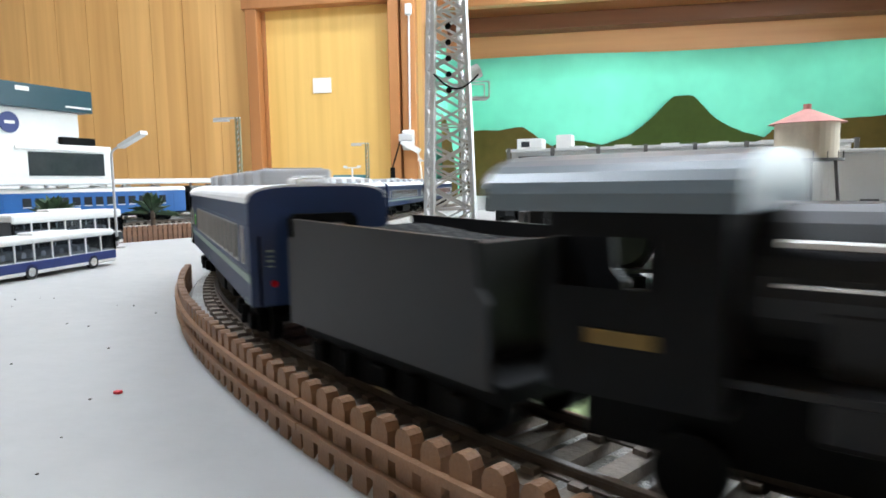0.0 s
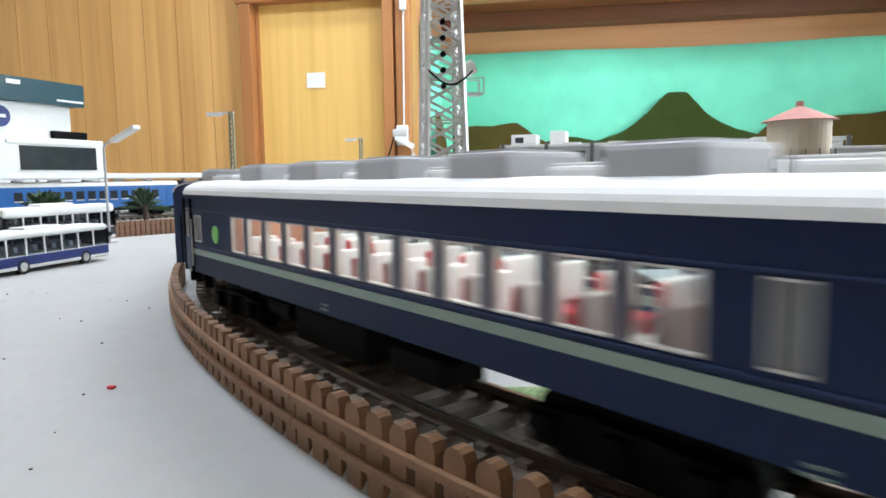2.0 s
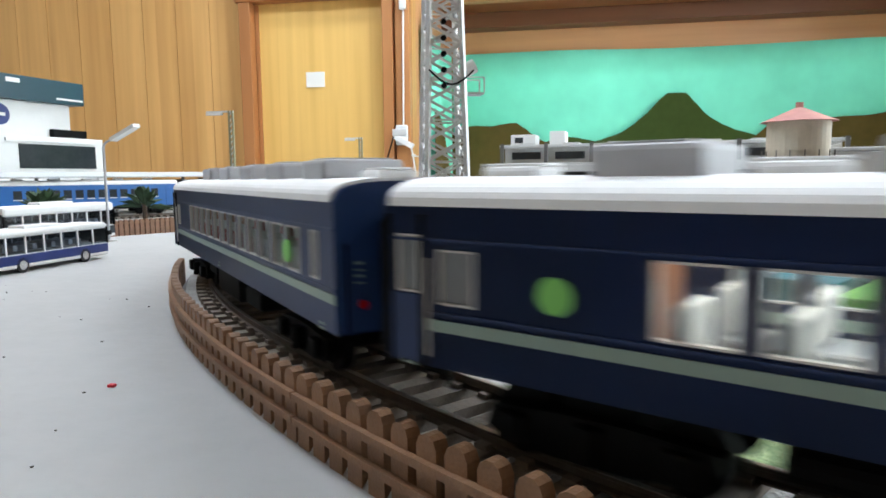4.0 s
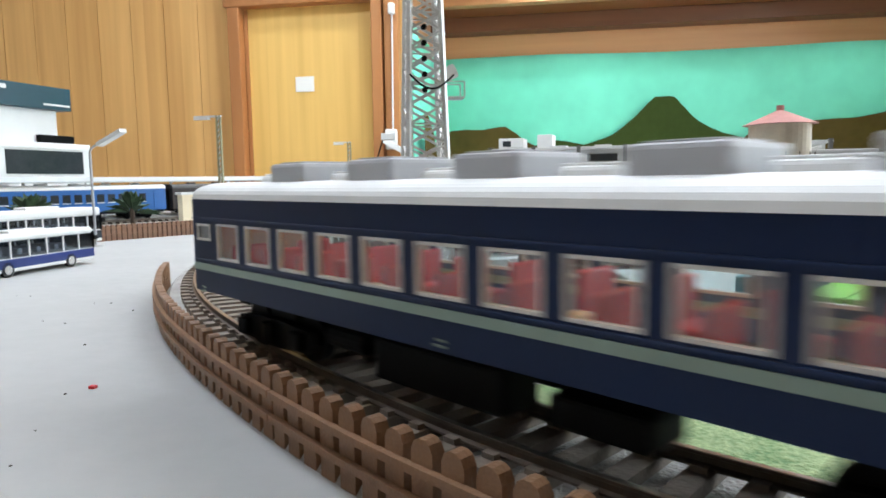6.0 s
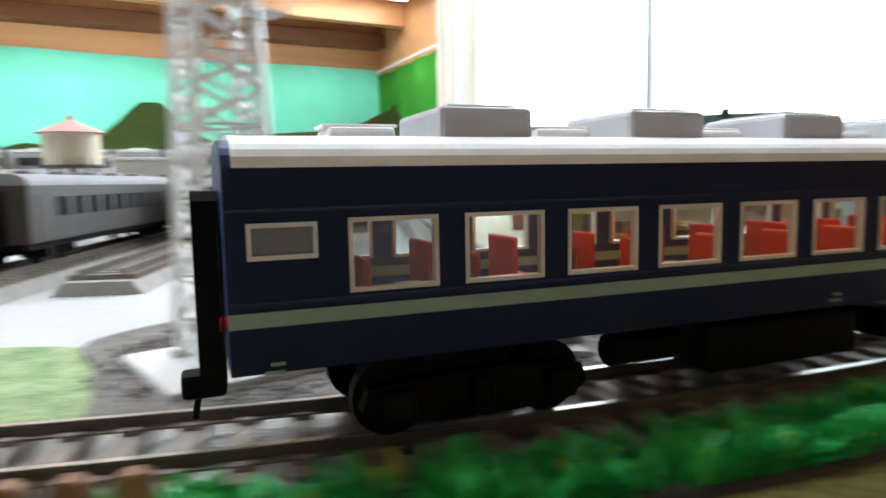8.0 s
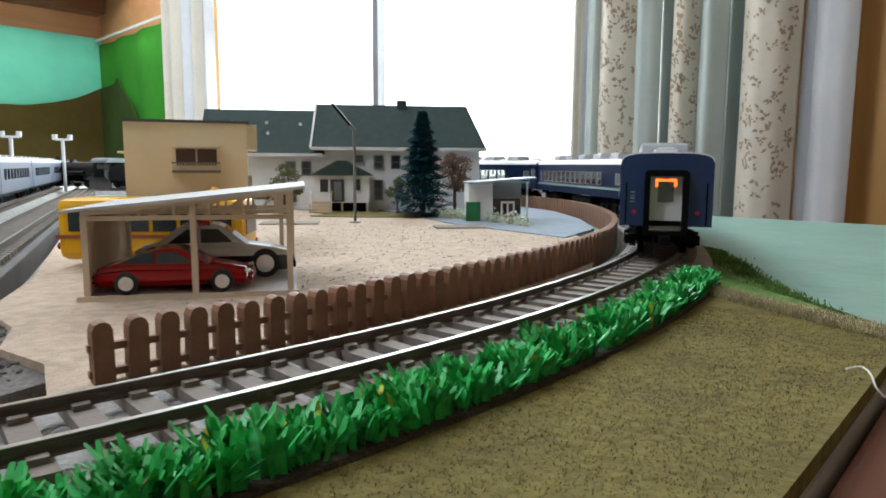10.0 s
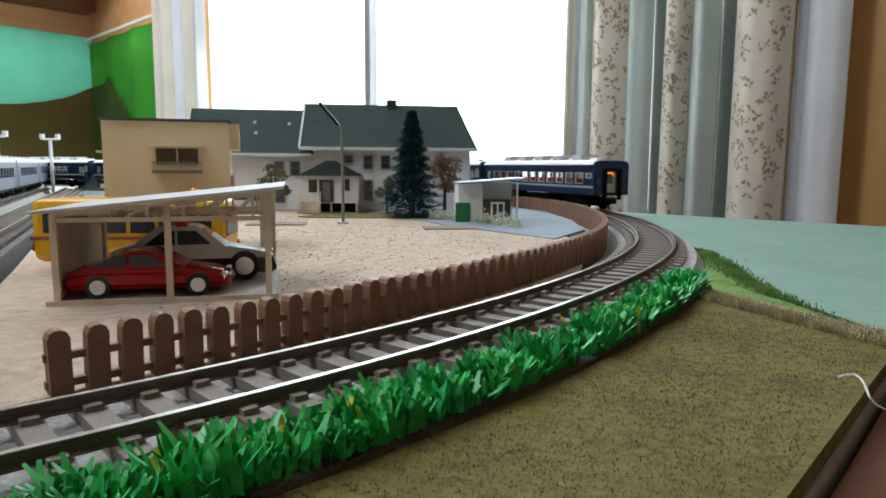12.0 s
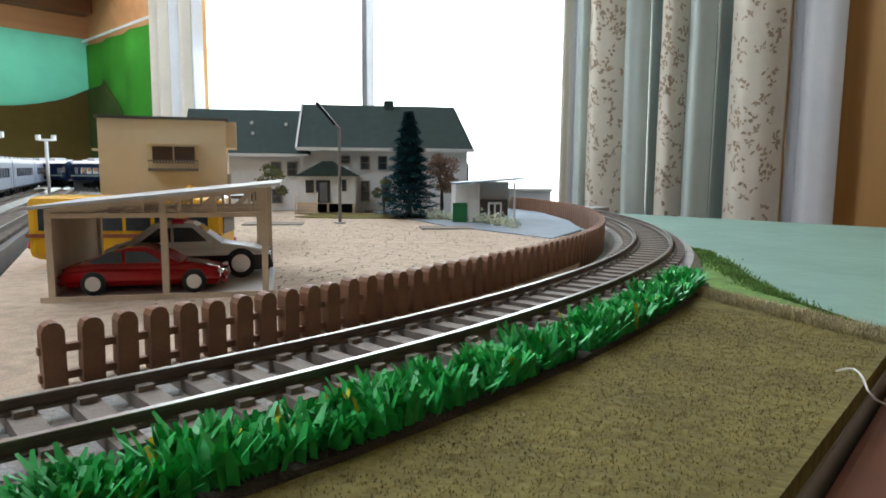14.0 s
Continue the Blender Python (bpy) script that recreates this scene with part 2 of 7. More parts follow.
AMBER = glow_mat("amber_lamp", (1.0, 0.24, 0.03), 2.2)
WHITE_GLOW = glow_mat("white_saloon_lamp", (1.0, 0.95, 0.9), 9.0)
WARM = glow_mat("warm_saloon_lamp", (1.0, 0.55, 0.25), 3.0)
RED_LENS = mat("red_lens", (0.45, 0.01, 0.02), 0.2, vary=0.05)
PAPER = mat("paper", (0.80, 0.79, 0.74), 0.9, vary=0.02, scale=20)
FIG_BLUE = mat("blue_overall", (0.02, 0.06, 0.42), 0.6, vary=0.1, scale=200)
LIME_MARK = mat("lime_mark", (0.20, 0.55, 0.12), 0.5, vary=0.05)
RED_M = mat("red_chip", (0.6, 0.02, 0.03), 0.5, vary=0.05)
BRICK_RED = mat("red_brown_wall", (0.30, 0.085, 0.04), 0.8, vary=0.12, scale=80)
KNOB = mat("window_steel", (0.22, 0.22, 0.23), 0.5, 0.3, vary=0.08, scale=20)


# ---------------------------------------------------------------- mesh helpers
def part(name, bm, material, parent=None, label="", smooth=False):
    me = bpy.data.meshes.new(name)
    if smooth:
        for f in bm.faces:
            f.smooth = True
    bm.to_mesh(me)
    bm.free()
    me.materials.append(material)
    ob = new(name, me)
    if parent:
        ob.parent = parent
    return tagged(ob, label) if label else ob


def thing(name, label, category, m=None, group="", kind=""):
    ob = new(name)
    ob.empty_display_size = 0.01
    if m:
        ob.matrix_world = m
    return tagged(ob, label, category, group, kind)


def box(x0, x1, y0, y1, z0, z1, bev=0.0, bm=None):
    own = bm or bmesh.new()
    r = bmesh.ops.create_cube(own, size=1, matrix=Matrix.Translation(((x0 + x1) / 2, (y0 + y1) / 2, (z0 + z1) / 2)) @ Matrix.Diagonal((abs(x1 - x0), abs(y1 - y0), abs(z1 - z0), 1)))
    if bev:
        es = list({e for v in r["verts"] for e in v.link_edges})
        bmesh.ops.bevel(own, geom=es, offset=bev, segments=2, affect="EDGES", profile=0.5)
    return own


def rod(a, b, r, bm=None, n=8, r2=None):
    own = bm or bmesh.new()
    a, b = Vector(a), Vector(b)
    q = (b - a).to_track_quat("Z", "Y").to_matrix().to_4x4()
    bmesh.ops.create_cone(own, cap_ends=True, segments=n, radius1=r, radius2=r if r2 is None else r2, depth=(b - a).length, matrix=Matrix.Translation((a + b) / 2) @ q)
    return own


def bar(a, b, w, h, bm=None):
    """A squared bar from a to b."""
    own = bm or bmesh.new()
    a, b = Vector(a), Vector(b)
    q = (b - a).to_track_quat("Z", "Y").to_matrix().to_4x4()
    bmesh.ops.create_cube(own, size=1, matrix=Matrix.Translation((a + b) / 2) @ q @ Matrix.Diagonal((w, h, (b - a).length, 1)))
    return own


def extrude(profile, y0, y1, axis="Y", bm=None):
    """A solid from a closed profile. axis Y: profile in x, z; axis X: profile in y, z; axis Z: profile in x, y."""
    own = bm or bmesh.new()
    put = {"Y": lambda a, b, c: (a, c, b), "X": lambda a, b, c: (c, a, b), "Z": lambda a, b, c: (a, b, c)}[axis]
    v0 = [own.verts.new(put(a, b, y0)) for a, b in profile]
    v1 = [own.verts.new(put(a, b, y1)) for a, b in profile]
    n = len(profile)
    fs = [own.faces.new(v0), own.faces.new(v1[::-1])]
    for i in range(n):
        fs.append(own.faces.new((v0[i], v0[(i + 1) % n], v1[(i + 1) % n], v1[i])))
    bmesh.ops.recalc_face_normals(own, faces=fs)
    return own


def sheet(fn, nu, nv, thick=0.0):
    """A surface from fn(u, v), both 0 to 1."""
    bm = bmesh.new()
    vs = [[bm.verts.new(fn(i / nu, j / nv)) for j in range(nv + 1)] for i in range(nu + 1)]
    for i in range(nu):
        for j in range(nv):
            bm.faces.new((vs[i][j], vs[i + 1][j], vs[i + 1][j + 1], vs[i][j + 1]))
    bmesh.ops.recalc_face_normals(bm, faces=bm.faces[:])
    if thick:
        bmesh.ops.solidify(bm, geom=bm.faces[:], thickness=thick)
    return bm


def patch(cx, cy, rx, ry, z, turn, seed, n=64, rough=0.10, depth=0.004):
    """A ragged-edged patch of ground."""
    rnd = random.Random(seed)
    ph = [rnd.uniform(0, 6.28) for _ in range(6)]
    prof = []
    for i in range(n):
        a = 2 * math.pi * i / n
        c, s = math.cos(a), math.sin(a)
        k = 1 / (abs(c) ** 4 + abs(s) ** 4) ** 0.25
        k *= 1 + rough * sum(math.sin((j + 2) * a * 1.7 + ph[j]) / (j + 2) for j in range(6)) * 0.8
        x, y = rx * k * c, ry * k * s
        t = radians(turn)
        prof.append((cx + x * math.cos(t) - y * math.sin(t), cy + x * math.sin(t) + y * math.cos(t)))
    return extrude(prof, z - depth, z, "Z")


# ---------------------------------------------------------------- the line of the main track
RAIL_Z = 0.011
GAUGE = 0.0165
STEP = 0.01
# curvature along the line, one value for each 0.1 m
BENDS = [0.15] * 7 + [0.8, 1.6, 2.0, 2.15, 1.4, 2.25, 1.3, 1.6, 1.15, 1.7] + [1.55, 2.4, 1.8, 1.9, 2.8, 3.0, 2.4, 1.9, 0.9] + [0.0] * 14


def lay_line():
    x, y, h, pts = -0.2327, 0.5552, -1.5308, []
    back = []
    for k in BENDS[6::-1]:
        for _ in range(10):
            hm = h - k * STEP / 2
            x, y, h = x - STEP * math.cos(hm), y - STEP * math.sin(hm), h - k * STEP
            back.append((x, y, h))
    x, y, h = -0.2327, 0.5552, -1.5308
    pts = back[::-1] + [(x, y, h)]
    for k in BENDS[7:]:
        for _ in range(10):
            hm = h + k * STEP / 2
            x, y, h = x + STEP * math.cos(hm), y + STEP * math.sin(hm), h + k * STEP
            pts.append((x, y, h))
    return pts


LINE = lay_line()
S0 = -0.7


def on_line(s, off=0.0):
    """Place and heading at s metres along the line; off: metres to the right of it."""
    u = min(max((s - S0) / STEP, 0), len(LINE) - 1.001)
    i, f = int(u), u - int(u)
    a, b = LINE[i], LINE[i + 1]
    x, y, h = (a[j] + (b[j] - a[j]) * f for j in range(3))
    return x + off * math.sin(h), y - off * math.cos(h), h


def sweep(profile, s0, s1, step=0.01, bm=None):
    """profile: closed, (offset to the right, z)."""
    own = bm or bmesh.new()
    n = max(int((s1 - s0) / step), 1)
    rings = []
    for i in range(n + 1):
        s = s0 + (s1 - s0) * i / n
        ring = []
        for o, z in profile:
            x, y, _ = on_line(s, o)
            ring.append(own.verts.new((x, y, z)))
        rings.append(ring)
    m = len(profile)
    for i in range(n):
        for j in range(m):
            own.faces.new((rings[i][j], rings[i][(j + 1) % m], rings[i + 1][(j + 1) % m], rings[i + 1][j]))
    own.faces.new(rings[0])
    own.faces.new(rings[-1][::-1])
    bmesh.ops.recalc_face_normals(own, faces=own.faces[:])
    return own


def set_on_line(s, off=0.0, z=0.0, turn=0.0):
    x, y, h = on_line(s, off)
    return pose(x, y, z, 0, 0, math.degrees(h) + turn)


# ---------------------------------------------------------------- the room
def structure(name, bm, material, label="", smooth=False):
    return tagged(part(name, bm, material, None, "", smooth), label, "", "", "structure")


structure("floor", box(-3.2, 1.6, -2.2, 2.7, -0.78, -0.72), FLOOR_M, "dark wooden floor boards of the room")
structure("ceiling", box(-3.2, 1.6, -2.2, 2.7, 1.55, 1.60), PLASTER, "plain pale ceiling")
structure("wall_west", box(-3.25, -3.2, -2.2, 2.7, -0.72, 1.55), PLASTER, "plain plaster wall")
structure("wall_south", box(-3.2, 1.6, -2.25, -2.2, -0.72, 1.55), PLASTER, "plain plaster wall")

DOOR_Y = 1.80
DX0, DX1, DTOP = -0.862, -0.482, 0.545
# panelled wall with a door opening
wall = structure("wall_door", box(-3.2, DX0 - 0.03, DOOR_Y, DOOR_Y + 0.06, -0.72, 1.55), WALL_WOOD, "honey-coloured veneer wall panels with a door")
part("upper_panel", box(DX0 - 0.03, DX1 + 0.03, DOOR_Y, DOOR_Y + 0.06, DTOP + 0.03, 1.55), WALL_WOOD, wall)
part("end_panel", box(DX1 + 0.03, -0.405, DOOR_Y, DOOR_Y + 0.06, -0.72, 1.55), WALL_WOOD, wall)
for k in range(22):
    x = DX0 - 0.03 - 0.105 * (k + 1)
    part("panel_strip", box(x, x + 0.1025, DOOR_Y - 0.003, DOOR_Y, -0.72, 1.55), WALL_WOOD, wall)
frame_ob = structure("door_frame", box(DX0 - 0.035, DX0, DOOR_Y - 0.03, DOOR_Y + 0.05, -0.72, DTOP, 0.003), TRIM_WOOD, "reddish brown wooden door frame")
part("jamb", box(DX1, DX1 + 0.03, DOOR_Y - 0.03, DOOR_Y + 0.05, -0.72, DTOP, 0.003), TRIM_WOOD, frame_ob)
part("lintel", box(DX0 - 0.045, DX1 + 0.03, DOOR_Y - 0.032, DOOR_Y + 0.05, DTOP, DTOP + 0.035, 0.003), TRIM_WOOD, frame_ob)
structure("post", box(-0.445, -0.405, DOOR_Y - 0.03, DOOR_Y, -0.72, 1.55, 0.003), TRIM_WOOD, "reddish brown corner post beside the recess")
door = tagged(structure("door_1", box(DX0, DX1, DOOR_Y + 0.005, DOOR_Y + 0.03, -0.72, DTOP), DOOR_WOOD, "closed honey-coloured veneer door with a paper notice"), "", "door")
part("stile", box(DX0 + 0.002, DX0 + 0.012, DOOR_Y + 0.001, DOOR_Y + 0.006, -0.72, DTOP - 0.002), TRIM_WOOD, door)
note = thing("paper_notice", "small white paper notice pinned to the wooden door", "notice")
part("paper", box(-0.713, -0.659, DOOR_Y + 0.002, DOOR_Y + 0.0045, 0.310, 0.352), PAPER, note)
wb = thing("wall_telephone", "white wall telephone with a hanging cord on the wooden post", "telephone")
part("cradle", box(-0.445, -0.412, DOOR_Y - 0.045, DOOR_Y - 0.03, 0.140, 0.195, 0.004), WHITE, wb)
part("handset", bar((-0.448, DOOR_Y - 0.05, 0.165), (-0.395, DOOR_Y - 0.05, 0.135), 0.016, 0.014), WHITE, wb)
bm = rod((-0.424, DOOR_Y - 0.035, 0.195), (-0.420, DOOR_Y - 0.035, 0.52), 0.0025)
for i in range(8):
    a, b = i / 8, (i + 1) / 8
    rod((-0.405 + 0.012 * math.sin(3 * a), DOOR_Y - 0.035, 0.14 - 0.16 * a), (-0.405 + 0.012 * math.sin(3 * b), DOOR_Y - 0.035, 0.14 - 0.16 * b), 0.002, bm)
part("cord", bm, WHITE, wb)
part("cable_box", box(-0.430, -0.412, DOOR_Y - 0.045, DOOR_Y - 0.03, 0.50, 0.53, 0.004), WHITE, wb)

# the recess with the painted cloth
BACK_Y, NX0, NX1 = 2.375, -0.405, 1.25
structure("wall_recess_left", box(NX0 - 0.05, NX0, DOOR_Y + 0.06, BACK_Y, -0.72, 1.55), PALE_WOOD, "orange wood side wall of the recess")
structure("wall_recess_back", box(NX0 - 0.05, NX1 + 0.4, BACK_Y, BACK_Y + 0.06, -0.72, 1.55), PALE_WOOD, "orange wood back wall of the recess")
structure("wall_recess_right", box(NX1, NX1 + 0.06, 1.80, BACK_Y, -0.72, 1.55), PALE_WOOD, "orange wood side wall of the recess")
structure("beam", box(NX0, NX1 - 0.012, BACK_Y - 0.075, BACK_Y, 0.560, 0.612, 0.003), BEAM_WOOD, "dark brown beam across the recess")
structure("soffit", box(NX0, NX1, BACK_Y - 0.45, BACK_Y, 0.690, 0.72), PALE_WOOD, "orange wood soffit over the recess")
structure("front_beam", box(NX0, NX1 - 0.001, BACK_Y - 0.245, BACK_Y - 0.205, 0.606, 0.690, 0.003), PALE_WOOD, "orange wood beam across the recess")
structure("lintel_beam", box(NX0 - 0.02, NX1 + 0.02, BACK_Y - 0.50, BACK_Y - 0.43, 0.680, 0.80, 0.004), BEAM_WOOD, "brown wooden lintel beam over the recess")


def cloth_back(u, v):
    x = NX0 + 0.03 + (NX1 - NX0 - 0.04) * u
    top = 0.481 + 0.004 * math.sin(9 * u)
    return (x, BACK_Y - 0.012 - 0.010 * (1 + math.sin(u * 26 + 1.2 * math.sin(u * 7))) * (0.3 + 0.7 * (1 - v)), -0.02 + (top + 0.02) * v)


def cloth_left(u, v):
    y = DOOR_Y + 0.09 + (BACK_Y - 0.02 - DOOR_Y - 0.09) * u
    return (NX0 + 0.012 + 0.010 * math.sin(u * 17) + 0.02 * u * u, y, -0.02 + (0.475 + 0.02 + 0.035 * (1 - u) ** 2) * v)


back = thing("backdrop_cloth", "mint green cloth with painted brown mountains hung in the recess", "backdrop cloth")
part("sky_cloth", sheet(cloth_back, 120, 6, 0.001), CLOTH, back, "mint green cloth", True)
part("side_cloth", sheet(cloth_left, 40, 6, 0.001), CLOTH, back, "mint green cloth", True)


def ridge(skyline, y, drop=-0.02):
    """A painted silhouette in the plane y, its skyline rounded between the given points."""
    pts = []
    for (xa, za), (xb, zb) in zip(skyline, skyline[1:]):
        for i in range(6):
            u = i / 6
            pts.append((xa + (xb - xa) * u, za + (zb - za) * u + 0.0012 * math.sin(u * 9 + xa * 40)))
    pts.append(skyline[-1])
    for _ in range(2):
        pts = [pts[0]] + [(p[0], (o[1] + 2 * p[1] + q[1]) / 4) for o, p, q in zip(pts, pts[1:], pts[2:])] + [pts[-1]]
    return extrude(pts + [(skyline[-1][0], drop), (skyline[0][0], drop)], y - 0.002, y, "Y")


part("cone_mountain", ridge([(0.09, 0.160), (0.150, 0.176), (0.212, 0.197), (0.255, 0.227), (0.298, 0.264), (0.335, 0.304), (0.360, 0.325), (0.420, 0.325), (0.445, 0.298), (0.487, 0.250), (0.530, 0.222), (0.580, 0.199), (0.660, 0.176)], BACK_Y - 0.040), HILL_GREEN, back, "painted flat-topped cone mountain")
part("left_hill", ridge([(-0.400, 0.06), (-0.392, 0.17), (-0.352, 0.226), (-0.290, 0.231), (-0.234, 0.227), (-0.180, 0.236), (-0.147, 0.238), (-0.110, 0.212), (-0.078, 0.186), (-0.029, 0.160), (0.03, 0.150)], BACK_Y - 0.046), HILL, back, "painted brown hill")
part("low_hill", ridge([(-0.06, 0.164), (-0.010, 0.181), (0.022, 0.187), (0.070, 0.181), (0.134, 0.166), (0.30, 0.150), (0.60, 0.150)], BACK_Y - 0.043), HILL_GREEN, back, "painted low green hills")
part("right_hill", ridge([(0.600, 0.150), (0.646, 0.180), (0.675, 0.207), (0.699, 0.221), (0.800, 0.226), (0.906, 0.234), (0.985, 0.236), (1.065, 0.250), (1.140, 0.270), (1.222, 0.310)], BACK_Y - 0.049), HILL, back, "painted brown hill")
part("side_hill", extrude([(DOOR_Y + 0.10, -0.02), (DOOR_Y + 0.10, 0.25), (DOOR_Y + 0.16, 0.245), (DOOR_Y + 0.25, 0.20), (DOOR_Y + 0.36, 0.08), (DOOR_Y + 0.40, -0.02)], NX0 + 0.045, NX0 + 0.047, "X"), HILL, back, "painted brown hill")
screen = thing("green_screen_cloth", "dark green cloth with a painted fir on the recess side", "backdrop cloth")
part("cloth", sheet(lambda u, v: (NX1 - 0.012 - 0.006 * math.sin(u * 21), 1.80 + 0.555 * u, -0.02 + (0.50 - 0.02 * u) * v), 40, 4, 0.001), CLOTH_DARK, screen, "", True)
part("fir", extrude([(2.325, -0.02), (2.325, 0.308), (2.24, 0.312), (2.205, 0.316), (2.185, 0.333), (2.165, 0.306), (2.095, 0.256), (2.02, 0.165), (1.95, 0.07), (1.91, -0.02)], NX1 - 0.034, NX1 - 0.030, "X"), HILL_GREEN, screen, "painted dark fir and hill")
part("white_hem", bar((NX1 - 0.03, 1.80, 0.487), (NX1 - 0.03, 2.355, 0.472), 0.003, 0.008), WHITE, screen)

# window wall
WX = 1.25
WY0, WY1, WZ0, WZ1 = 0.20, 1.72, -0.05, 1.25
ww = structure("wall_window", box(WX, WX + 0.08, WY1, 1.80, -0.72, 1.55), WALL_WOOD, "wood-panelled wall with a wide window")
part("south_panel", box(WX, WX + 0.08, -2.2, WY0, -0.72, 1.55), WALL_WOOD, ww)
part("sill_panel", box(WX, WX + 0.08, WY0, WY1, -0.72, WZ0), WALL_WOOD, ww)
part("head_panel", box(WX, WX + 0.08, WY0, WY1, WZ1, 1.55), WALL_WOOD, ww)
win = structure("window_1", box(WX - 0.01, WX + 0.06, WY0, WY1, WZ0, WZ0 + 0.03, 0.002), KNOB, "wide sliding window with grey metal sashes")
tagged(win, "", "window")
part("window_head", box(WX - 0.01, WX + 0.06, WY0, WY1, WZ1 - 0.03, WZ1, 0.002), KNOB, win)
part("meeting_stile", box(WX - 0.005, WX + 0.015, 0.925, 0.941, WZ0 + 0.03, WZ1 - 0.03, 0.001), KNOB, win)
part("meeting_stile", box(WX + 0.02, WX + 0.04, 0.949, 0.965, WZ0 + 0.03, WZ1 - 0.03, 0.001), KNOB, win)
for y0, y1, x in ((WY0, 0.93, WX + 0.004), (0.96, WY1, WX + 0.03)):
    pane = part("pane", box(x, x + 0.003, y0, y1, WZ0 + 0.03, WZ1 - 0.03), GLASS, win)
    pane.visible_shadow = False
structure("backdrop", box(2.1, 2.12, -3.0, 5.5, -1.5, 3.5), SKYGLOW, "overexposed bright daylight outside the window")


def curtain(name, label, y0, y1, x, depth, stripes, z0=-0.30, z1=1.3, seed=0):
    """Hanging pleated lengths; stripes: share of the width, material, print, and how far each length bulges into the room."""
    t = thing(name, label, "curtain")
    u0 = 0.0
    rnd = random.Random(seed)
    for share, m, printed, bulge in stripes:
        u1 = u0 + share
        sway, ph = rnd.uniform(0.2, 0.7), rnd.uniform(0, 6.28)

        def fn(u, v, a=u0, b=u1, bulge=bulge, sway=sway, ph=ph):
            w = a + (b - a) * u
            amp = depth * (1.12 - 0.3 * v)
            ripple = 0.10 * amp * math.sin(u * 9 + ph + v * sway) * math.sin(u * 3.1416)
            return (x - amp * bulge * math.sin(u * 3.1416) - ripple, y0 + (y1 - y0) * w + 0.006 * sway * math.sin(v * 5 + ph) * math.sin(w * 3.1416), z0 + (z1 - z0) * v + 0.004 * math.sin(w * 40))

        length = part("length", sheet(fn, 40, 16, 0.002), m, t, "", True)
        if printed:
            bm = bmesh.new()
            for _ in range(330):
                u, v = rnd.uniform(0.05, 0.95), rnd.uniform(0.14, 0.66)
                p, q = Vector(fn(u, v)), Vector(fn(u + 0.02, v))
                tan = (q - p).normalized()
                nrm = Vector((tan.y, -tan.x, 0))
                if nrm.x > 0:
                    nrm = -nrm
                c = p + nrm * 0.0026
                for k in range(rnd.randint(2, 4)):
                    a0, r = rnd.uniform(0, 6.28), rnd.uniform(0.003, 0.007)
                    d = tan * math.cos(a0) + Vector((0, 0, math.sin(a0)))
                    e = tan * -math.sin(a0) + Vector((0, 0, math.cos(a0)))
                    vs = [bm.verts.new(c + d * dx * r + e * dy * r) for dx, dy in ((0.1, 0), (0.6, 0.32), (1.3, 0), (0.6, -0.32))]
                    bm.faces.new(vs)
            part("flower_print", bm, PRINT, length, "printed brown flower sprigs")
        u0 = u1
    return t


curtain("floral_curtain", "drawn pleated curtain in grey-green and floral lengths", 0.407, 0.091, 1.180, 0.024, [(0.045, FLORAL, 0, 0.3), (0.045, CURTAIN_B, 0, -0.4), (0.055, CURTAIN_G, 0, 0.5), (0.185, FLORAL, 1, 1.0), (0.110, CURTAIN_G, 0, 0.7), (0.060, CURTAIN_G, 0, -1.5), (0.110, FLORAL, 1, 1.0), (0.110, CURTAIN_G, 0, 0.8), (0.075, CURTAIN_G, 0, -1.6), (0.205, FLORAL, 1, 1.1)], seed=3)
curtain("lining_curtain", "plain pale grey pleated curtain at the window end", 0.090, 0.032, 1.190, 0.012, [(0.3, CURTAIN_B, 0, -0.8), (0.7, CURTAIN_B, 0, 0.8)], seed=5)
curtain("pale_curtain", "pale drawn curtain bunched at the window end", 1.73, 1.465, 1.175, 0.020, [(0.10, FLORAL, 0, 0.9), (0.08, CURTAIN_G, 0, -1.1), (0.16, FLORAL, 0, 1.0), (0.07, CURTAIN_G, 0, -1.2), (0.14, CURTAIN_B, 0, 0.8), (0.08, FLORAL, 0, -1.0), (0.15, FLORAL, 0, 1.1), (0.09, CURTAIN_G, 0, -0.9), (0.13, CURTAIN_B, 0, 0.9)], seed=6)
structure("curtain_rail", rod((1.19, -0.05, 1.31), (1.19, 1.76, 1.31), 0.012), KNOB, "metal curtain rail")

for lx, ly in ((-0.75, 0.45), (0.3, 1.25)):
    lamp = thing("ceiling_light", "long white fluorescent ceiling light", "ceiling light", pose(lx, ly, 1.55), "ceiling lights")
    part("housing", box(-0.6, 0.6, -0.09, 0.09, -0.03, 0.0, 0.006), WHITE, lamp)
    part("tube", box(-0.57, 0.57, -0.05, 0.05, -0.042, -0.031, 0.004), TUBE, lamp, "glowing lamp tube")

for lx, ly in NICHE_LAMPS:
    lamp = thing("recess_light", "short white fluorescent light under the recess soffit", "ceiling light", pose(lx, ly, 0.690), "recess lights")
    part("housing", box(-0.21, 0.21, -0.028, 0.028, -0.014, 0.0, 0.003), WHITE, lamp)
    part("tube", rod((-0.20, 0, -0.019), (0.20, 0, -0.019), 0.006, n=12), TUBE, lamp, "glowing lamp tube")

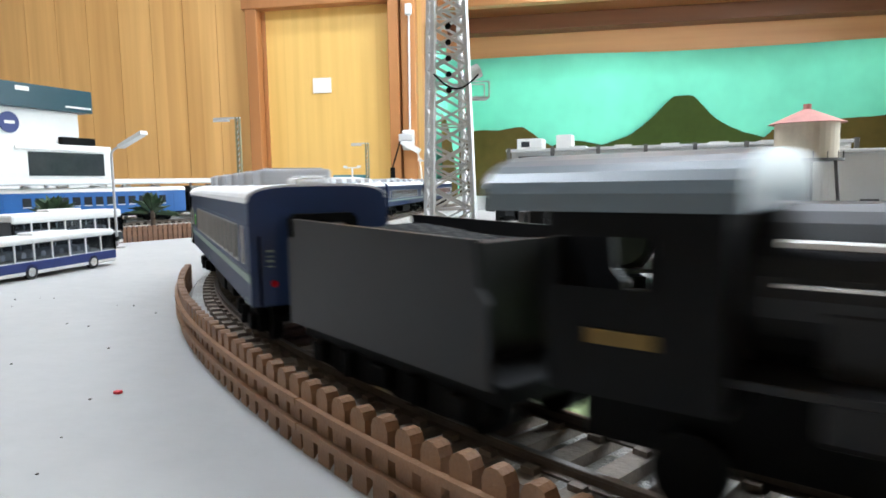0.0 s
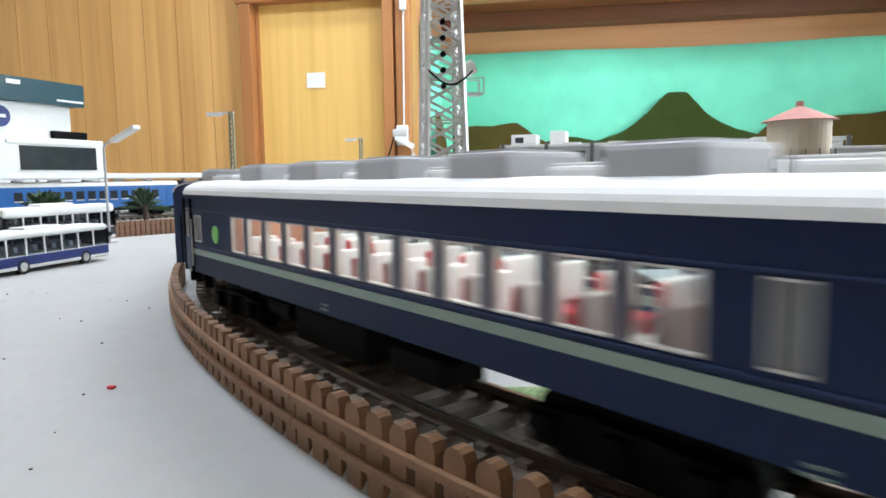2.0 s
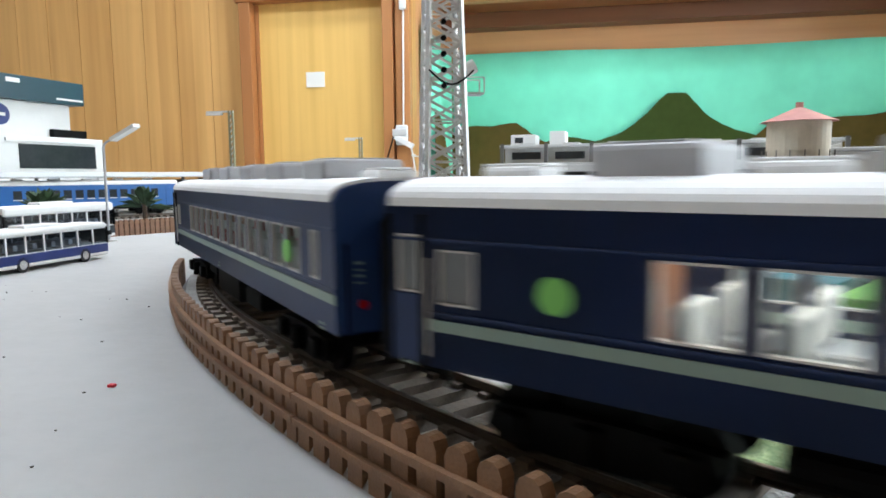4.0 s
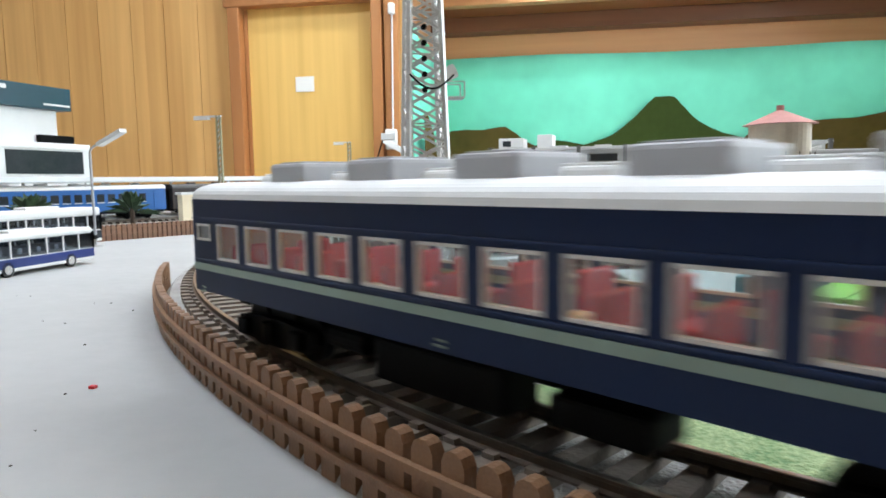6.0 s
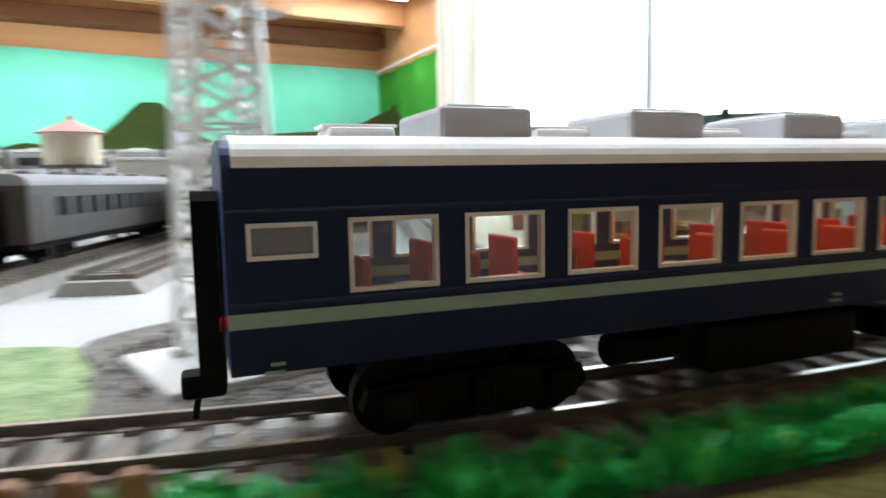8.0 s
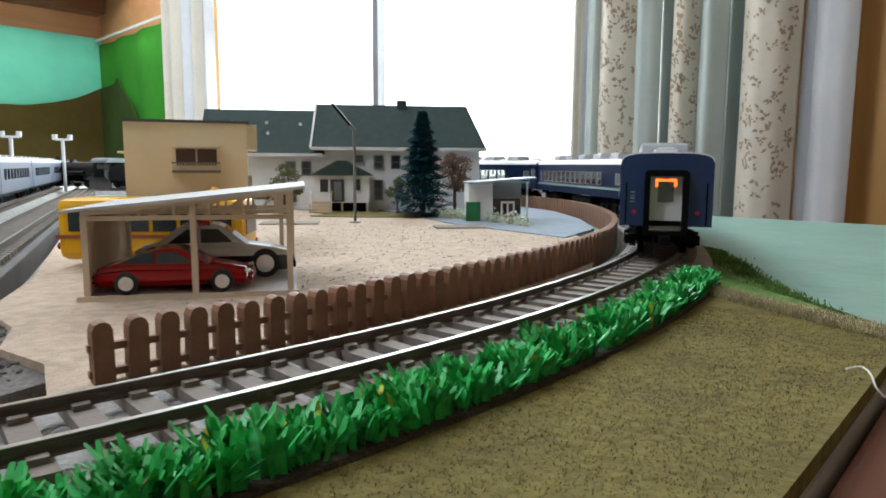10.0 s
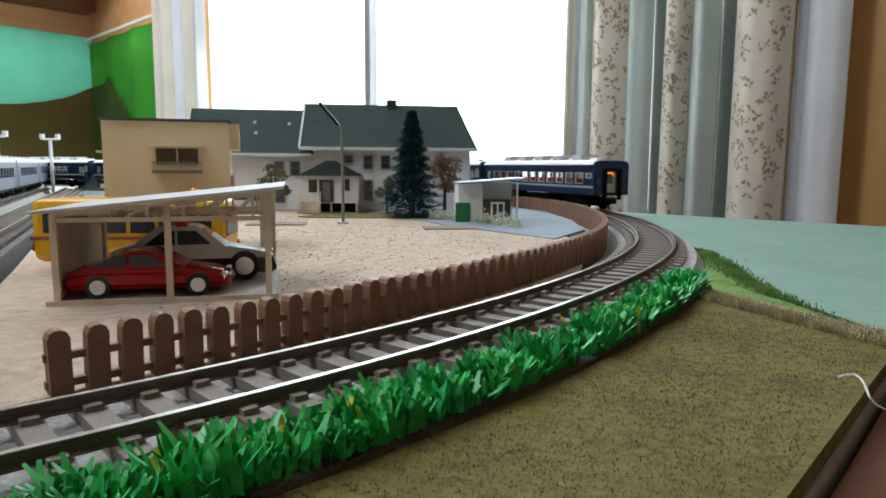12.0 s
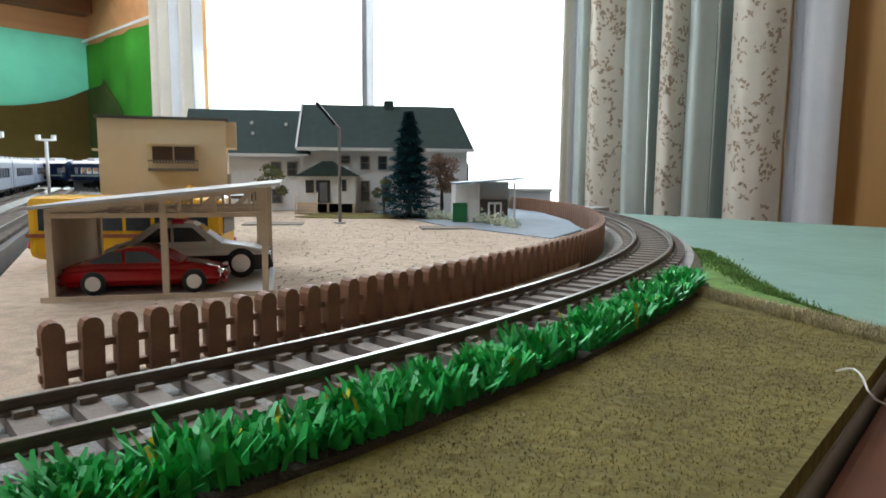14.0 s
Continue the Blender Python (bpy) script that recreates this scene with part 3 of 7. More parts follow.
# ---------------------------------------------------------------- the layout table and its ground
table = thing("layout_table", "wide grey-painted layout table with dark wooden edge", "table")
part("tabletop", extrude([(-1.6, -0.118), (0.895, -0.118), (0.895, 0.24), (1.02, 0.24), (1.02, 0.95), (1.10, 0.95), (1.10, 2.3), (-1.6, 2.3)], -0.03, 0.0, "Z"), BOARD, table, "matt grey painted board")
part("edge_board", box(-1.6, 0.895, -0.130, -0.119, -0.06, -0.002, 0.002), EDGE_WOOD, table, "dark brown wooden edge board")
part("edge_board", box(0.896, 0.907, -0.130, 0.239, -0.06, -0.002, 0.002), EDGE_WOOD, table, "dark brown wooden edge board")
for lx in (-1.5, -0.3, 0.82):
    for ly in (-0.06, 2.1):
        part("leg", box(lx - 0.03, lx + 0.03, ly - 0.03, ly + 0.03, -0.72, -0.03, 0.003), EDGE_WOOD, table)

structure("teal_ground", extrude([(0.46, -0.1178), (0.894, -0.1178), (0.894, 0.86), (0.62, 0.86), (0.56, 0.05), (0.46, -0.05)], -0.002, 0.0022, "Z"), TEAL, "teal green vinyl sheet over the table end")
structure("olive_mat", extrude([(0.17, -0.1175), (0.472, -0.1175), (0.487, -0.09), (0.503, -0.058), (0.44, -0.060), (0.36, -0.058), (0.28, -0.05), (0.19, -0.03), (0.13, -0.02)], -0.003, 0.0036, "Z"), MAT_OLIVE, "olive brown flocked mat")
structure("straw_edge", extrude([(0.470, -0.1178), (0.480, -0.1178), (0.499, -0.088), (0.512, -0.056), (0.502, -0.056), (0.489, -0.09)], -0.003, 0.0044, "Z"), STRAW, "frayed straw-coloured mat edge")
EDGE = [(0.640, -0.008), (0.602, -0.030), (0.565, -0.050), (0.540, -0.067), (0.517, -0.0816), (0.504, -0.095), (0.493, -0.106), (0.485, -0.1125)]
fringe = [on_line(1.085 + 0.19 * i / 16, 0.023)[:2] for i in range(17)]
for (xa, ya), (xb, yb) in zip(EDGE, EDGE[1:]):
    for i in range(6):
        u = i / 6
        w = 0.0016 * math.sin(xa * 900 + i * 2.1) + 0.0010 * math.sin(xa * 300 + i * 5.3)
        fringe.append((xa + (xb - xa) * u + w * 0.6, ya + (yb - ya) * u - w))
fringe += [(0.4830, -0.1120), (0.4876, -0.0904), (0.5002, -0.0600)]
structure("fringe_turf", extrude(fringe, -0.002, 0.0030, "Z"), FRINGE, "light green scatter turf beside the track")
structure("turf", patch(0.085, 0.088, 0.115, 0.045, 0.0030, -26, 3, rough=0.14), TURF, "mottled green scatter turf inside the curve")
structure("turf_patch", patch(0.185, 0.035, 0.040, 0.022, 0.0026, -18, 8, rough=0.2), TURF, "mottled green scatter turf")
structure("yard_ground", extrude([(0.310, -0.011), (0.40, -0.02), (0.50, -0.012), (0.57, 0.022), (0.62, 0.065), (0.66, 0.12), (0.66, 0.50), (0.60, 0.72), (0.50, 0.56), (0.42, 0.31), (0.347, 0.125), (0.322, 0.078), (0.321, 0.050), (0.313, 0.030), (0.316, 0.010)], -0.002, 0.0062, "Z"), DIRT, "sandy brown gravel yard")
structure("paving", extrude([(0.60, 0.06), (0.66, 0.075), (0.72, 0.12), (0.80, 0.20), (0.84, 0.30), (0.70, 0.34), (0.62, 0.16)], -0.002, 0.0068, "Z"), PAVING, "blue-grey paved corner beside the shop")
structure("stone_ground", patch(0.254, 0.052, 0.080, 0.062, 0.0042, 10, 21, rough=0.12), STONES, "dark grey crushed stone between the tracks")

# ---------------------------------------------------------------- main track
bed = structure("main_track", sweep([(0.026, -0.002), (0.019, 0.0062), (-0.019, 0.0062), (-0.026, -0.002)], -0.69, 2.3), BALLAST, "curved model railway track on a grey roadbed")
RP = [(-0.0011, 0.0085), (-0.0011, 0.0089), (-0.0003, 0.0092), (-0.0003, 0.0102), (-0.0006, 0.0104), (-0.0006, 0.01085), (0.0006, 0.01085), (0.0006, 0.0104), (0.0003, 0.0102), (0.0003, 0.0092), (0.0011, 0.0089), (0.0011, 0.0085)]
for side in (-1, 1):
    o = side * (GAUGE / 2 + 0.0006)
    rail = part("rail", sweep([(a + o, z) for a, z in RP], -0.69, 2.3, 0.01), RAIL, bed, "dark-sided steel rail")
    part("rail_head", sweep([(o - 0.00055, 0.01086), (o - 0.00055, 0.0110), (o + 0.00055, 0.0110), (o + 0.00055, 0.01086)], -0.69, 2.3, 0.01), RAILTOP, rail, "polished rail head")


def sleeper_mesh():
    bm = box(-0.00205, 0.00205, -0.0148, 0.0148, 0.0060, 0.0084)
    for o in (-1, 1):
        for d in (-1, 1):
            c = o * (GAUGE / 2 + 0.0006) + d * 0.0019
            box(-0.0013, 0.0013, c - 0.0008, c + 0.0008, 0.0084, 0.0094, bm=bm)
    me = bpy.data.meshes.new("sleeper")
    bm.to_mesh(me)
    bm.free()
    me.materials.append(TIE)
    return me


# ---------------------------------------------------------------- rolling stock
def bogie(parent, x, z=0.0):
    b = part("bogie", box(x - 0.006, x + 0.006, -0.0103, 0.0103, 0.0035, 0.0130, 0.0005), BLACK, parent, "black bogie")
    for y in (-1, 1):
        ya, yb = sorted((y * 0.0105, y * 0.0132))
        side = extrude([(x - 0.0175, 0.0050), (x - 0.0145, 0.0028), (x - 0.0100, 0.0028), (x - 0.0065, 0.0022), (x + 0.0065, 0.0022), (x + 0.0100, 0.0028), (x + 0.0145, 0.0028), (x + 0.0175, 0.0050), (x + 0.0165, 0.0080), (x + 0.0060, 0.0088), (x - 0.0060, 0.0088), (x - 0.0165, 0.0080)], ya, yb, "Y")
        part("side_frame", side, BLACK, b)
        for d in (-0.0125, 0.0125):
            part("axle_box", box(x + d - 0.0022, x + d + 0.0022, y * 0.0141 - 0.0011, y * 0.0141 + 0.0011, 0.0036, 0.0078, 0.0005), BLACK, b)
        part("spring", rod((x, y * 0.0141, 0.0030), (x, y * 0.0141, 0.0082), 0.0016, n=10), BLACK, b)
    for d in (-0.0125, 0.0125):
        w = rod((x + d, -0.0098, 0.0056), (x + d, -0.0072, 0.0056), 0.0056, n=20)
        rod((x + d, 0.0072, 0.0056), (x + d, 0.0098, 0.0056), 0.0056, w, 20)
        rod((x + d, -0.0098, 0.0056), (x + d, 0.0098, 0.0056), 0.0012, w, 8)
        part("wheelset", w, BLACK, b)
    return b


COACH_L, COACH_W = 0.2060, 0.0345
Z_SILL, Z_EAVE, Z_TOP = 0.0131, 0.0377, 0.0418


def side_wall(y, out, holes, x0, x1, z0, z1):
    """A coach side with openings cut through: holes are (x0, x1, z0, z1)."""
    bm = bmesh.new()
    xs = sorted({x0, x1, *[round(v, 6) for h in holes for v in h[:2]]})
    zs = sorted({z0, z1, *[round(v, 6) for h in holes for v in h[2:]]})
    grid = [[bm.verts.new((x, y, z)) for z in zs] for x in xs]
    for i in range(len(xs) - 1):
        for j in range(len(zs) - 1):
            cx, cz = (xs[i] + xs[i + 1]) / 2, (zs[j] + zs[j + 1]) / 2
            if any(h[0] < cx < h[1] and h[2] < cz < h[3] for h in holes):
                continue
            q = [grid[i][j], grid[i + 1][j], grid[i + 1][j + 1], grid[i][j + 1]]
            bm.faces.new(q if out > 0 else q[::-1])
    bmesh.ops.solidify(bm, geom=bm.faces[:], thickness=0.0009)
    loose = [v for v in bm.verts if not v.link_faces]
    bmesh.ops.delete(bm, geom=loose, context="VERTS")
    return bm


def roof_profile(w, z0, z1, n=12):
    pts = []
    for i in range(n + 1):
        a = math.pi * i / n
        c, s = math.cos(a), math.sin(a)
        pts.append((w / 2 * math.copysign(abs(c) ** 0.55, c), z0 + (z1 - z0) * abs(s) ** 0.75))
    return pts


def coach(name, label, n_win, win_w, win_h, win_z, first, last, paint, small, toilet, units, vents, inside, mark, lit=None):
    L, W = COACH_L, COACH_W
    h = L / 2
    c = thing(name, label, "railway coach", None, "coaches of the running train")
    xs = [h - first - (2 * h - first - last) * (i + 0.5) / n_win for i in range(n_win)]
    holes = [(x - win_w / 2, x + win_w / 2, win_z, win_z + win_h) for x in xs]
    extra = [(x - w / 2, x + w / 2, z, z + hh) for x, w, z, hh in small + toilet]
    allh = holes + extra
    bm = side_wall(-W / 2, 1, allh, -h, h, Z_SILL, Z_EAVE)
    bm2 = side_wall(W / 2, -1, allh, -h, h, Z_SILL, Z_EAVE)
    part("side_panel", bm, paint, c, "dark blue painted coach side with a pale stripe")
    part("side_panel", bm2, paint, c, "dark blue painted coach side with a pale stripe")
    for e in (-1, 1):
        bm = bmesh.new()
        x = e * h
        xi = x - e * 0.0012
        a, b = min(x, xi), max(x, xi)
        for y0, y1 in ((-W / 2, -0.0062), (0.0062, W / 2)):
            box(a, b, y0, y1, Z_SILL, Z_EAVE + 0.0005, 0, bm)
        box(a, b, -0.0062, 0.0062, 0.0325, Z_EAVE + 0.0005, 0, bm)
        extrude([(y * 0.98, z - 0.0003) for y, z in roof_profile(W, Z_EAVE + 0.0005, Z_TOP)], a, b, "X", bm)
        end = part("end_wall", bm, COACH_BLUE, c, "blue coach end with a gangway")
        u_shape = [(-0.0082, 0.0095), (-0.0060, 0.0095), (-0.0060, 0.0328), (0.0060, 0.0328), (0.0060, 0.0095), (0.0082, 0.0095), (0.0082, 0.0338), (0.0070, 0.0350), (-0.0070, 0.0350), (-0.0082, 0.0338)]
        bm = extrude(u_shape, x + e * 0.0001, x + e * 0.0035, "X")
        part("gangway", bm, BLACK, end, "black rubber gangway frame")
        bm = box(x - e * 0.0035, x - e * 0.0025, -0.0062, 0.0062, 0.0112, 0.0325)
        gd = part("end_door", bm, WHITE, end, "pale end door")
        part("door_window", box(x - e * 0.0024, x - e * 0.0020, -0.0030, 0.0030, 0.0225, 0.0305), FROST, end)
        part("step", box(x + e * 0.0002, x + e * 0.003, -0.0062, 0.0062, 0.0098, 0.0112), BLACK, end)
        for y in (-1, 1):
            part("tail_lamp", rod((x, y * 0.0118, 0.0185), (x + e * 0.0008, y * 0.0118, 0.0185), 0.0009, n=10), RED_LENS, end, "red tail lamp")
            bmx = rod((x + e * 0.0005, y * 0.0150, 0.0135), (x + e * 0.0005, y * 0.0150, 0.0300), 0.00025, n=6)
            part("grab_rail", bmx, BLACK, end)
        for k in range(4):
            part("lettering_bar", box(x + e * 0.0001, x + e * 0.0002, -e * 0.0125 - 0.0009, -e * 0.0125 + 0.0009, 0.0225 + 0.0012 * k, 0.0228 + 0.0012 * k + 0.0002 * (k % 2)), COACH_STRIPE, end)
        part("coupler", box(min(x, x + e * 0.006), max(x, x + e * 0.006), -0.0022, 0.0022, 0.0062, 0.0098, 0.0007), BLACK, c)
        part("hose", rod((x + e * 0.003, 0.004, 0.0095), (x + e * 0.0045, 0.0045, 0.0015), 0.0005, n=6), BLACK, c)
    part("roof", extrude(roof_profile(W + 0.0006, Z_EAVE, Z_TOP + 0.0003, 16), -h + 0.0012, h - 0.0012, "X"), ROOF_GREY, c, "light grey curved roof", False)
    bm = bmesh.new()
    for y in (-W / 2 - 0.0002, W / 2 - 0.0001):
        box(-h + (0.0084 if mark else 0.0), h, y, y + 0.0003, 0.0188, 0.0206, 0, bm)
    part("stripe", bm, COACH_STRIPE, c, "pale green waist stripe")
    for y in (-W / 2 - 0.00025, W / 2 - 0.00005):
        for z in (0.0214, 0.0325):
            part("belt_rail", box(-h, h, y, y + 0.0003, z, z + 0.0004), paint, c)
    for (x0, x1, z0, z1) in allh:
        toiletish = (x1 - x0) < 0.004 or any(abs((x0 + x1) / 2 - q[0]) < 1e-6 for q in toilet)
        for y, o in ((-W / 2, 1), (W / 2, -1)):
            fb = bmesh.new()
            f = 0.0003 if mark else 0.00055
            ya, yb = min(y - o * 0.0002, y + o * 0.0010), max(y - o * 0.0002, y + o * 0.0010)
            box(x0, x0 + f, ya, yb, z0, z1, 0, fb)
            box(x1 - f, x1, ya, yb, z0, z1, 0, fb)
            box(x0 + f, x1 - f, ya, yb, z0, z0 + f, 0, fb)
            box(x0 + f, x1 - f, ya, yb, z1 - f, z1, 0, fb)
            wf = part("window_frame", fb, SILVER, c, "pale window frame")
            g = part("pane", box(x0 + f, x1 - f, y + o * 0.0004, y + o * 0.0006, z0 + f, z1 - f), FROST if toiletish else GLASS, wf)
            if not toiletish:
                g.visible_shadow = False
    part("floor_pan", box(-h + 0.001, h - 0.001, -W / 2 + 0.001, W / 2 - 0.001, Z_SILL, Z_SILL + 0.002), BLACK, c)
    part("under_gear", box(-0.028, 0.006, -0.0135, -0.004, 0.0030, 0.0112, 0.0008), BLACK, c)
    part("under_gear", box(0.014, 0.032, -0.0135, -0.0035, 0.0045, 0.0098, 0.0008), BLACK, c)
    part("battery_box", box(-0.03, 0.014, 0.004, 0.0135, 0.0035, 0.0112, 0.0008), BLACK, c)
    part("air_tank", rod((-0.046, -0.0105, 0.0085), (-0.033, -0.0105, 0.0085), 0.0026, n=14), BLACK, c)
    bogie(c, h - 0.034)
    bogie(c, -h + 0.034)
    for x, l in units:
        u = part("roof_unit", box(x - l / 2, x + l / 2, -0.0098, 0.0098, Z_TOP - 0.001, Z_TOP + 0.0044, 0.0009), UNIT_GREY, c, "grey cooling unit on the roof")
        part("unit_lid", box(x - l / 2 + 0.002, x + l / 2 - 0.002, -0.0078, 0.0078, Z_TOP + 0.0044, Z_TOP + 0.0048, 0.0001), UNIT_GREY, u)
    for x in vents:
        v = part("roof_vent", box(x - 0.005, x + 0.005, -0.0045, 0.0045, Z_TOP - 0.0004, Z_TOP + 0.0018, 0.0007), ROOF_GREY, c, "small grey roof vent")
        part("vent_cap", box(x - 0.0056, x + 0.0056, -0.003, 0.003, Z_TOP + 0.0018, Z_TOP + 0.0023, 0.0002), ROOF_GREY, v)
    for k, x in enumerate(xs):
        if inside == "red" or inside == "grey":
            sm = SEAT_RED if inside == "red" else UNIT_GREY
            for y in (-0.0095, 0.0095):
                s = part("seat", box(x - 0.0028, x + 0.0028, y - 0.0052, y + 0.0052, 0.0155, 0.0185, 0.0006), sm, c, "coach seat")
                part("seat_back", box(x - 0.0036, x - 0.0024, y - 0.0052, y + 0.0052, 0.0160, 0.0258, 0.0005), sm, s)
                if lit is WARM:
                    continue
                part("head_cover", box(x - 0.0030, x - 0.0014, y - 0.0043, y + 0.0043, 0.0192, 0.0263, 0.0005), WHITE, s, "white head cover")
            if k % 3 == 1:
                part("table_top", box(x + 0.0035, x + 0.0070, -0.015, -0.005, 0.0205, 0.0211), WHITE, c)
    for x in ((h - 0.0135, -h + 0.0125) if lit is WARM else (h - 0.0175, -h + 0.036) if mark else (h - 0.021, -h + 0.021)):
        part("bulkhead", box(x - 0.0005, x + 0.0005, -W / 2 + 0.001, W / 2 - 0.001, 0.0135, 0.0370), INNER, c, "brown inner bulkhead")
    if mark:
        for y in (-1, 1):
            part("vestibule_door", box(-h + 0.0016, -h + 0.0076, y * W / 2 - 0.0003, y * W / 2 + 0.0003, Z_SILL + 0.0005, 0.0242, 0.0001), paint, c, "folding vestibule door")
            # black strips imitate the shaded grooves at the recessed door's two edges
            for x in (-h + 0.0012, -h + 0.0080):
                part("recess_shade_strip", box(x - 0.0004, x + 0.0004, y * W / 2 - 0.0006, y * W / 2 + 0.0002, Z_SILL, 0.0365), BLACK, c)
            part("grab_rail", rod((-h + 0.0092, y * (W / 2 + 0.0006), 0.0150), (-h + 0.0092, y * (W / 2 + 0.0006), 0.0300), 0.00022, n=6), SILVER, c)
        for x in mark:
            part("class_mark", rod((x, -W / 2 + 0.0004, 0.0262), (x, -W / 2 - 0.0003, 0.0262), 0.0026, n=20), LIME_MARK, c, "round lime green mark")
    for x, z in ((-h + 0.006, 0.0130), (h - 0.007, 0.0130), (-0.004, 0.0140)):
        for k in range(2):
            part("lettering_bar", box(x - 0.0022 + k * 0.0008, x + 0.0003, -W / 2 - 0.00025, -W / 2 + 0.0001, z + k * 0.0010, z + 0.0004 + k * 0.0010), COACH_STRIPE, c)
    if lit:
        part("saloon_lamp", box(-h + 0.034, h - 0.034, -0.004, 0.004, 0.0362, 0.0367), lit, c, "strip lamp under the coach ceiling")
    if lit is WARM:
        part("tail_sign", box(-h + 0.0025, -h + 0.0031, -0.0040, 0.0040, 0.0285, 0.0315), AMBER, c, "lit amber tail sign")
    return c


def day_coach(name, label, n, inside, mark, toilet_w=0.0062, lit=None):
    h = COACH_L / 2
    rear = [(-h + 0.0142, 0.0066, 0.0230, 0.0083), (-h + 0.0050, 0.0044, 0.0244, 0.0090)] if mark else [(-h + 0.018, 0.005, 0.0240, 0.0070)]
    return coach(name, label, n, 0.0095, 0.0098, 0.0222, 0.019 if mark else 0.026, 0.0425 if mark else 0.030, COACH_DARK, [], [(h - 0.0110, 0.0045, 0.0225, 0.0095) if mark else (h - 0.013, toilet_w, 0.0215, 0.0105)] + rear,
                 [(x, 0.0152) for x in (0.070, 0.036, 0.004, -0.030, -0.064)], (0.053, 0.020, -0.013, -0.047, 0.090, -0.088), inside, mark, lit)


def dining_coach():
    h = COACH_L / 2
    return coach("dining_coach", "dark blue dining coach with red seats and grey roof", 11, 0.0118, 0.0093, 0.0222, 0.0223, 0.0127, COACH_DARK, [],
                 [(-h + 0.0066, 0.0083, 0.0268, 0.0044), (h - 0.013, 0.0055, 0.0236, 0.0070)], [(x, 0.0148) for x in (0.062, 0.032, -0.002, -0.034, -0.066)], (0.047, 0.015, -0.018, -0.0500, -0.083, 0.085), "red", (), WARM)


def tender():
    t = thing("tender", "matt black locomotive tender coupled behind the engine", "tender")
    h = 0.0335
    bm = extrude([(-h, 0.011), (h, 0.011), (h, 0.0240), (h - 0.0022, 0.0262), (h - 0.0030, 0.0330), (-h + 0.0030, 0.0340), (-h + 0.0030, 0.0305), (-h, 0.0300)], -0.0165, -0.0155, "Y")
    part("side_sheet", bm, SOOT, t, "matt black riveted side sheet")
    bm = extrude([(-h, 0.011), (h, 0.011), (h, 0.0240), (h - 0.0022, 0.0262), (h - 0.0030, 0.0330), (-h + 0.0030, 0.0340), (-h + 0.0030, 0.0305), (-h, 0.0300)], 0.0155, 0.0165, "Y")
    part("side_sheet", bm, SOOT, t)
    part("tank_top", box(-h + 0.001, h - 0.016, -0.0155, 0.0155, 0.029, 0.0305), SOOT, t)
    part("coal", sheet(lambda u, v: (-h + 0.006 + 0.036 * u, -0.014 + 0.028 * v, 0.0300 + 0.003 * math.sin(u * 3.1) * math.sin(v * 3.1) + 0.0006 * math.sin(u * 70) * math.cos(v * 50)), 30, 16, 0.001), RUBBER, t, "black coal heap")
    part("end_sheet", box(-h + 0.0002, -h + 0.001, -0.0154, 0.0154, 0.011, 0.0298), SOOT, t)
    part("front_sheet", box(h - 0.014, h - 0.013, -0.0155, 0.0155, 0.011, 0.0315), SOOT, t)
    part("frame", box(-h, h, -0.0135, 0.0135, 0.0075, 0.011, 0.0005), BLACK, t)
    part("top_edge", bar((-h + 0.003, -0.0160, 0.0341), (h - 0.003, -0.0160, 0.0331), 0.0015, 0.0006), SOOT, t)
    for x in (-0.0155, 0.0155):
        bogie(t, x * 0.75)
    return t


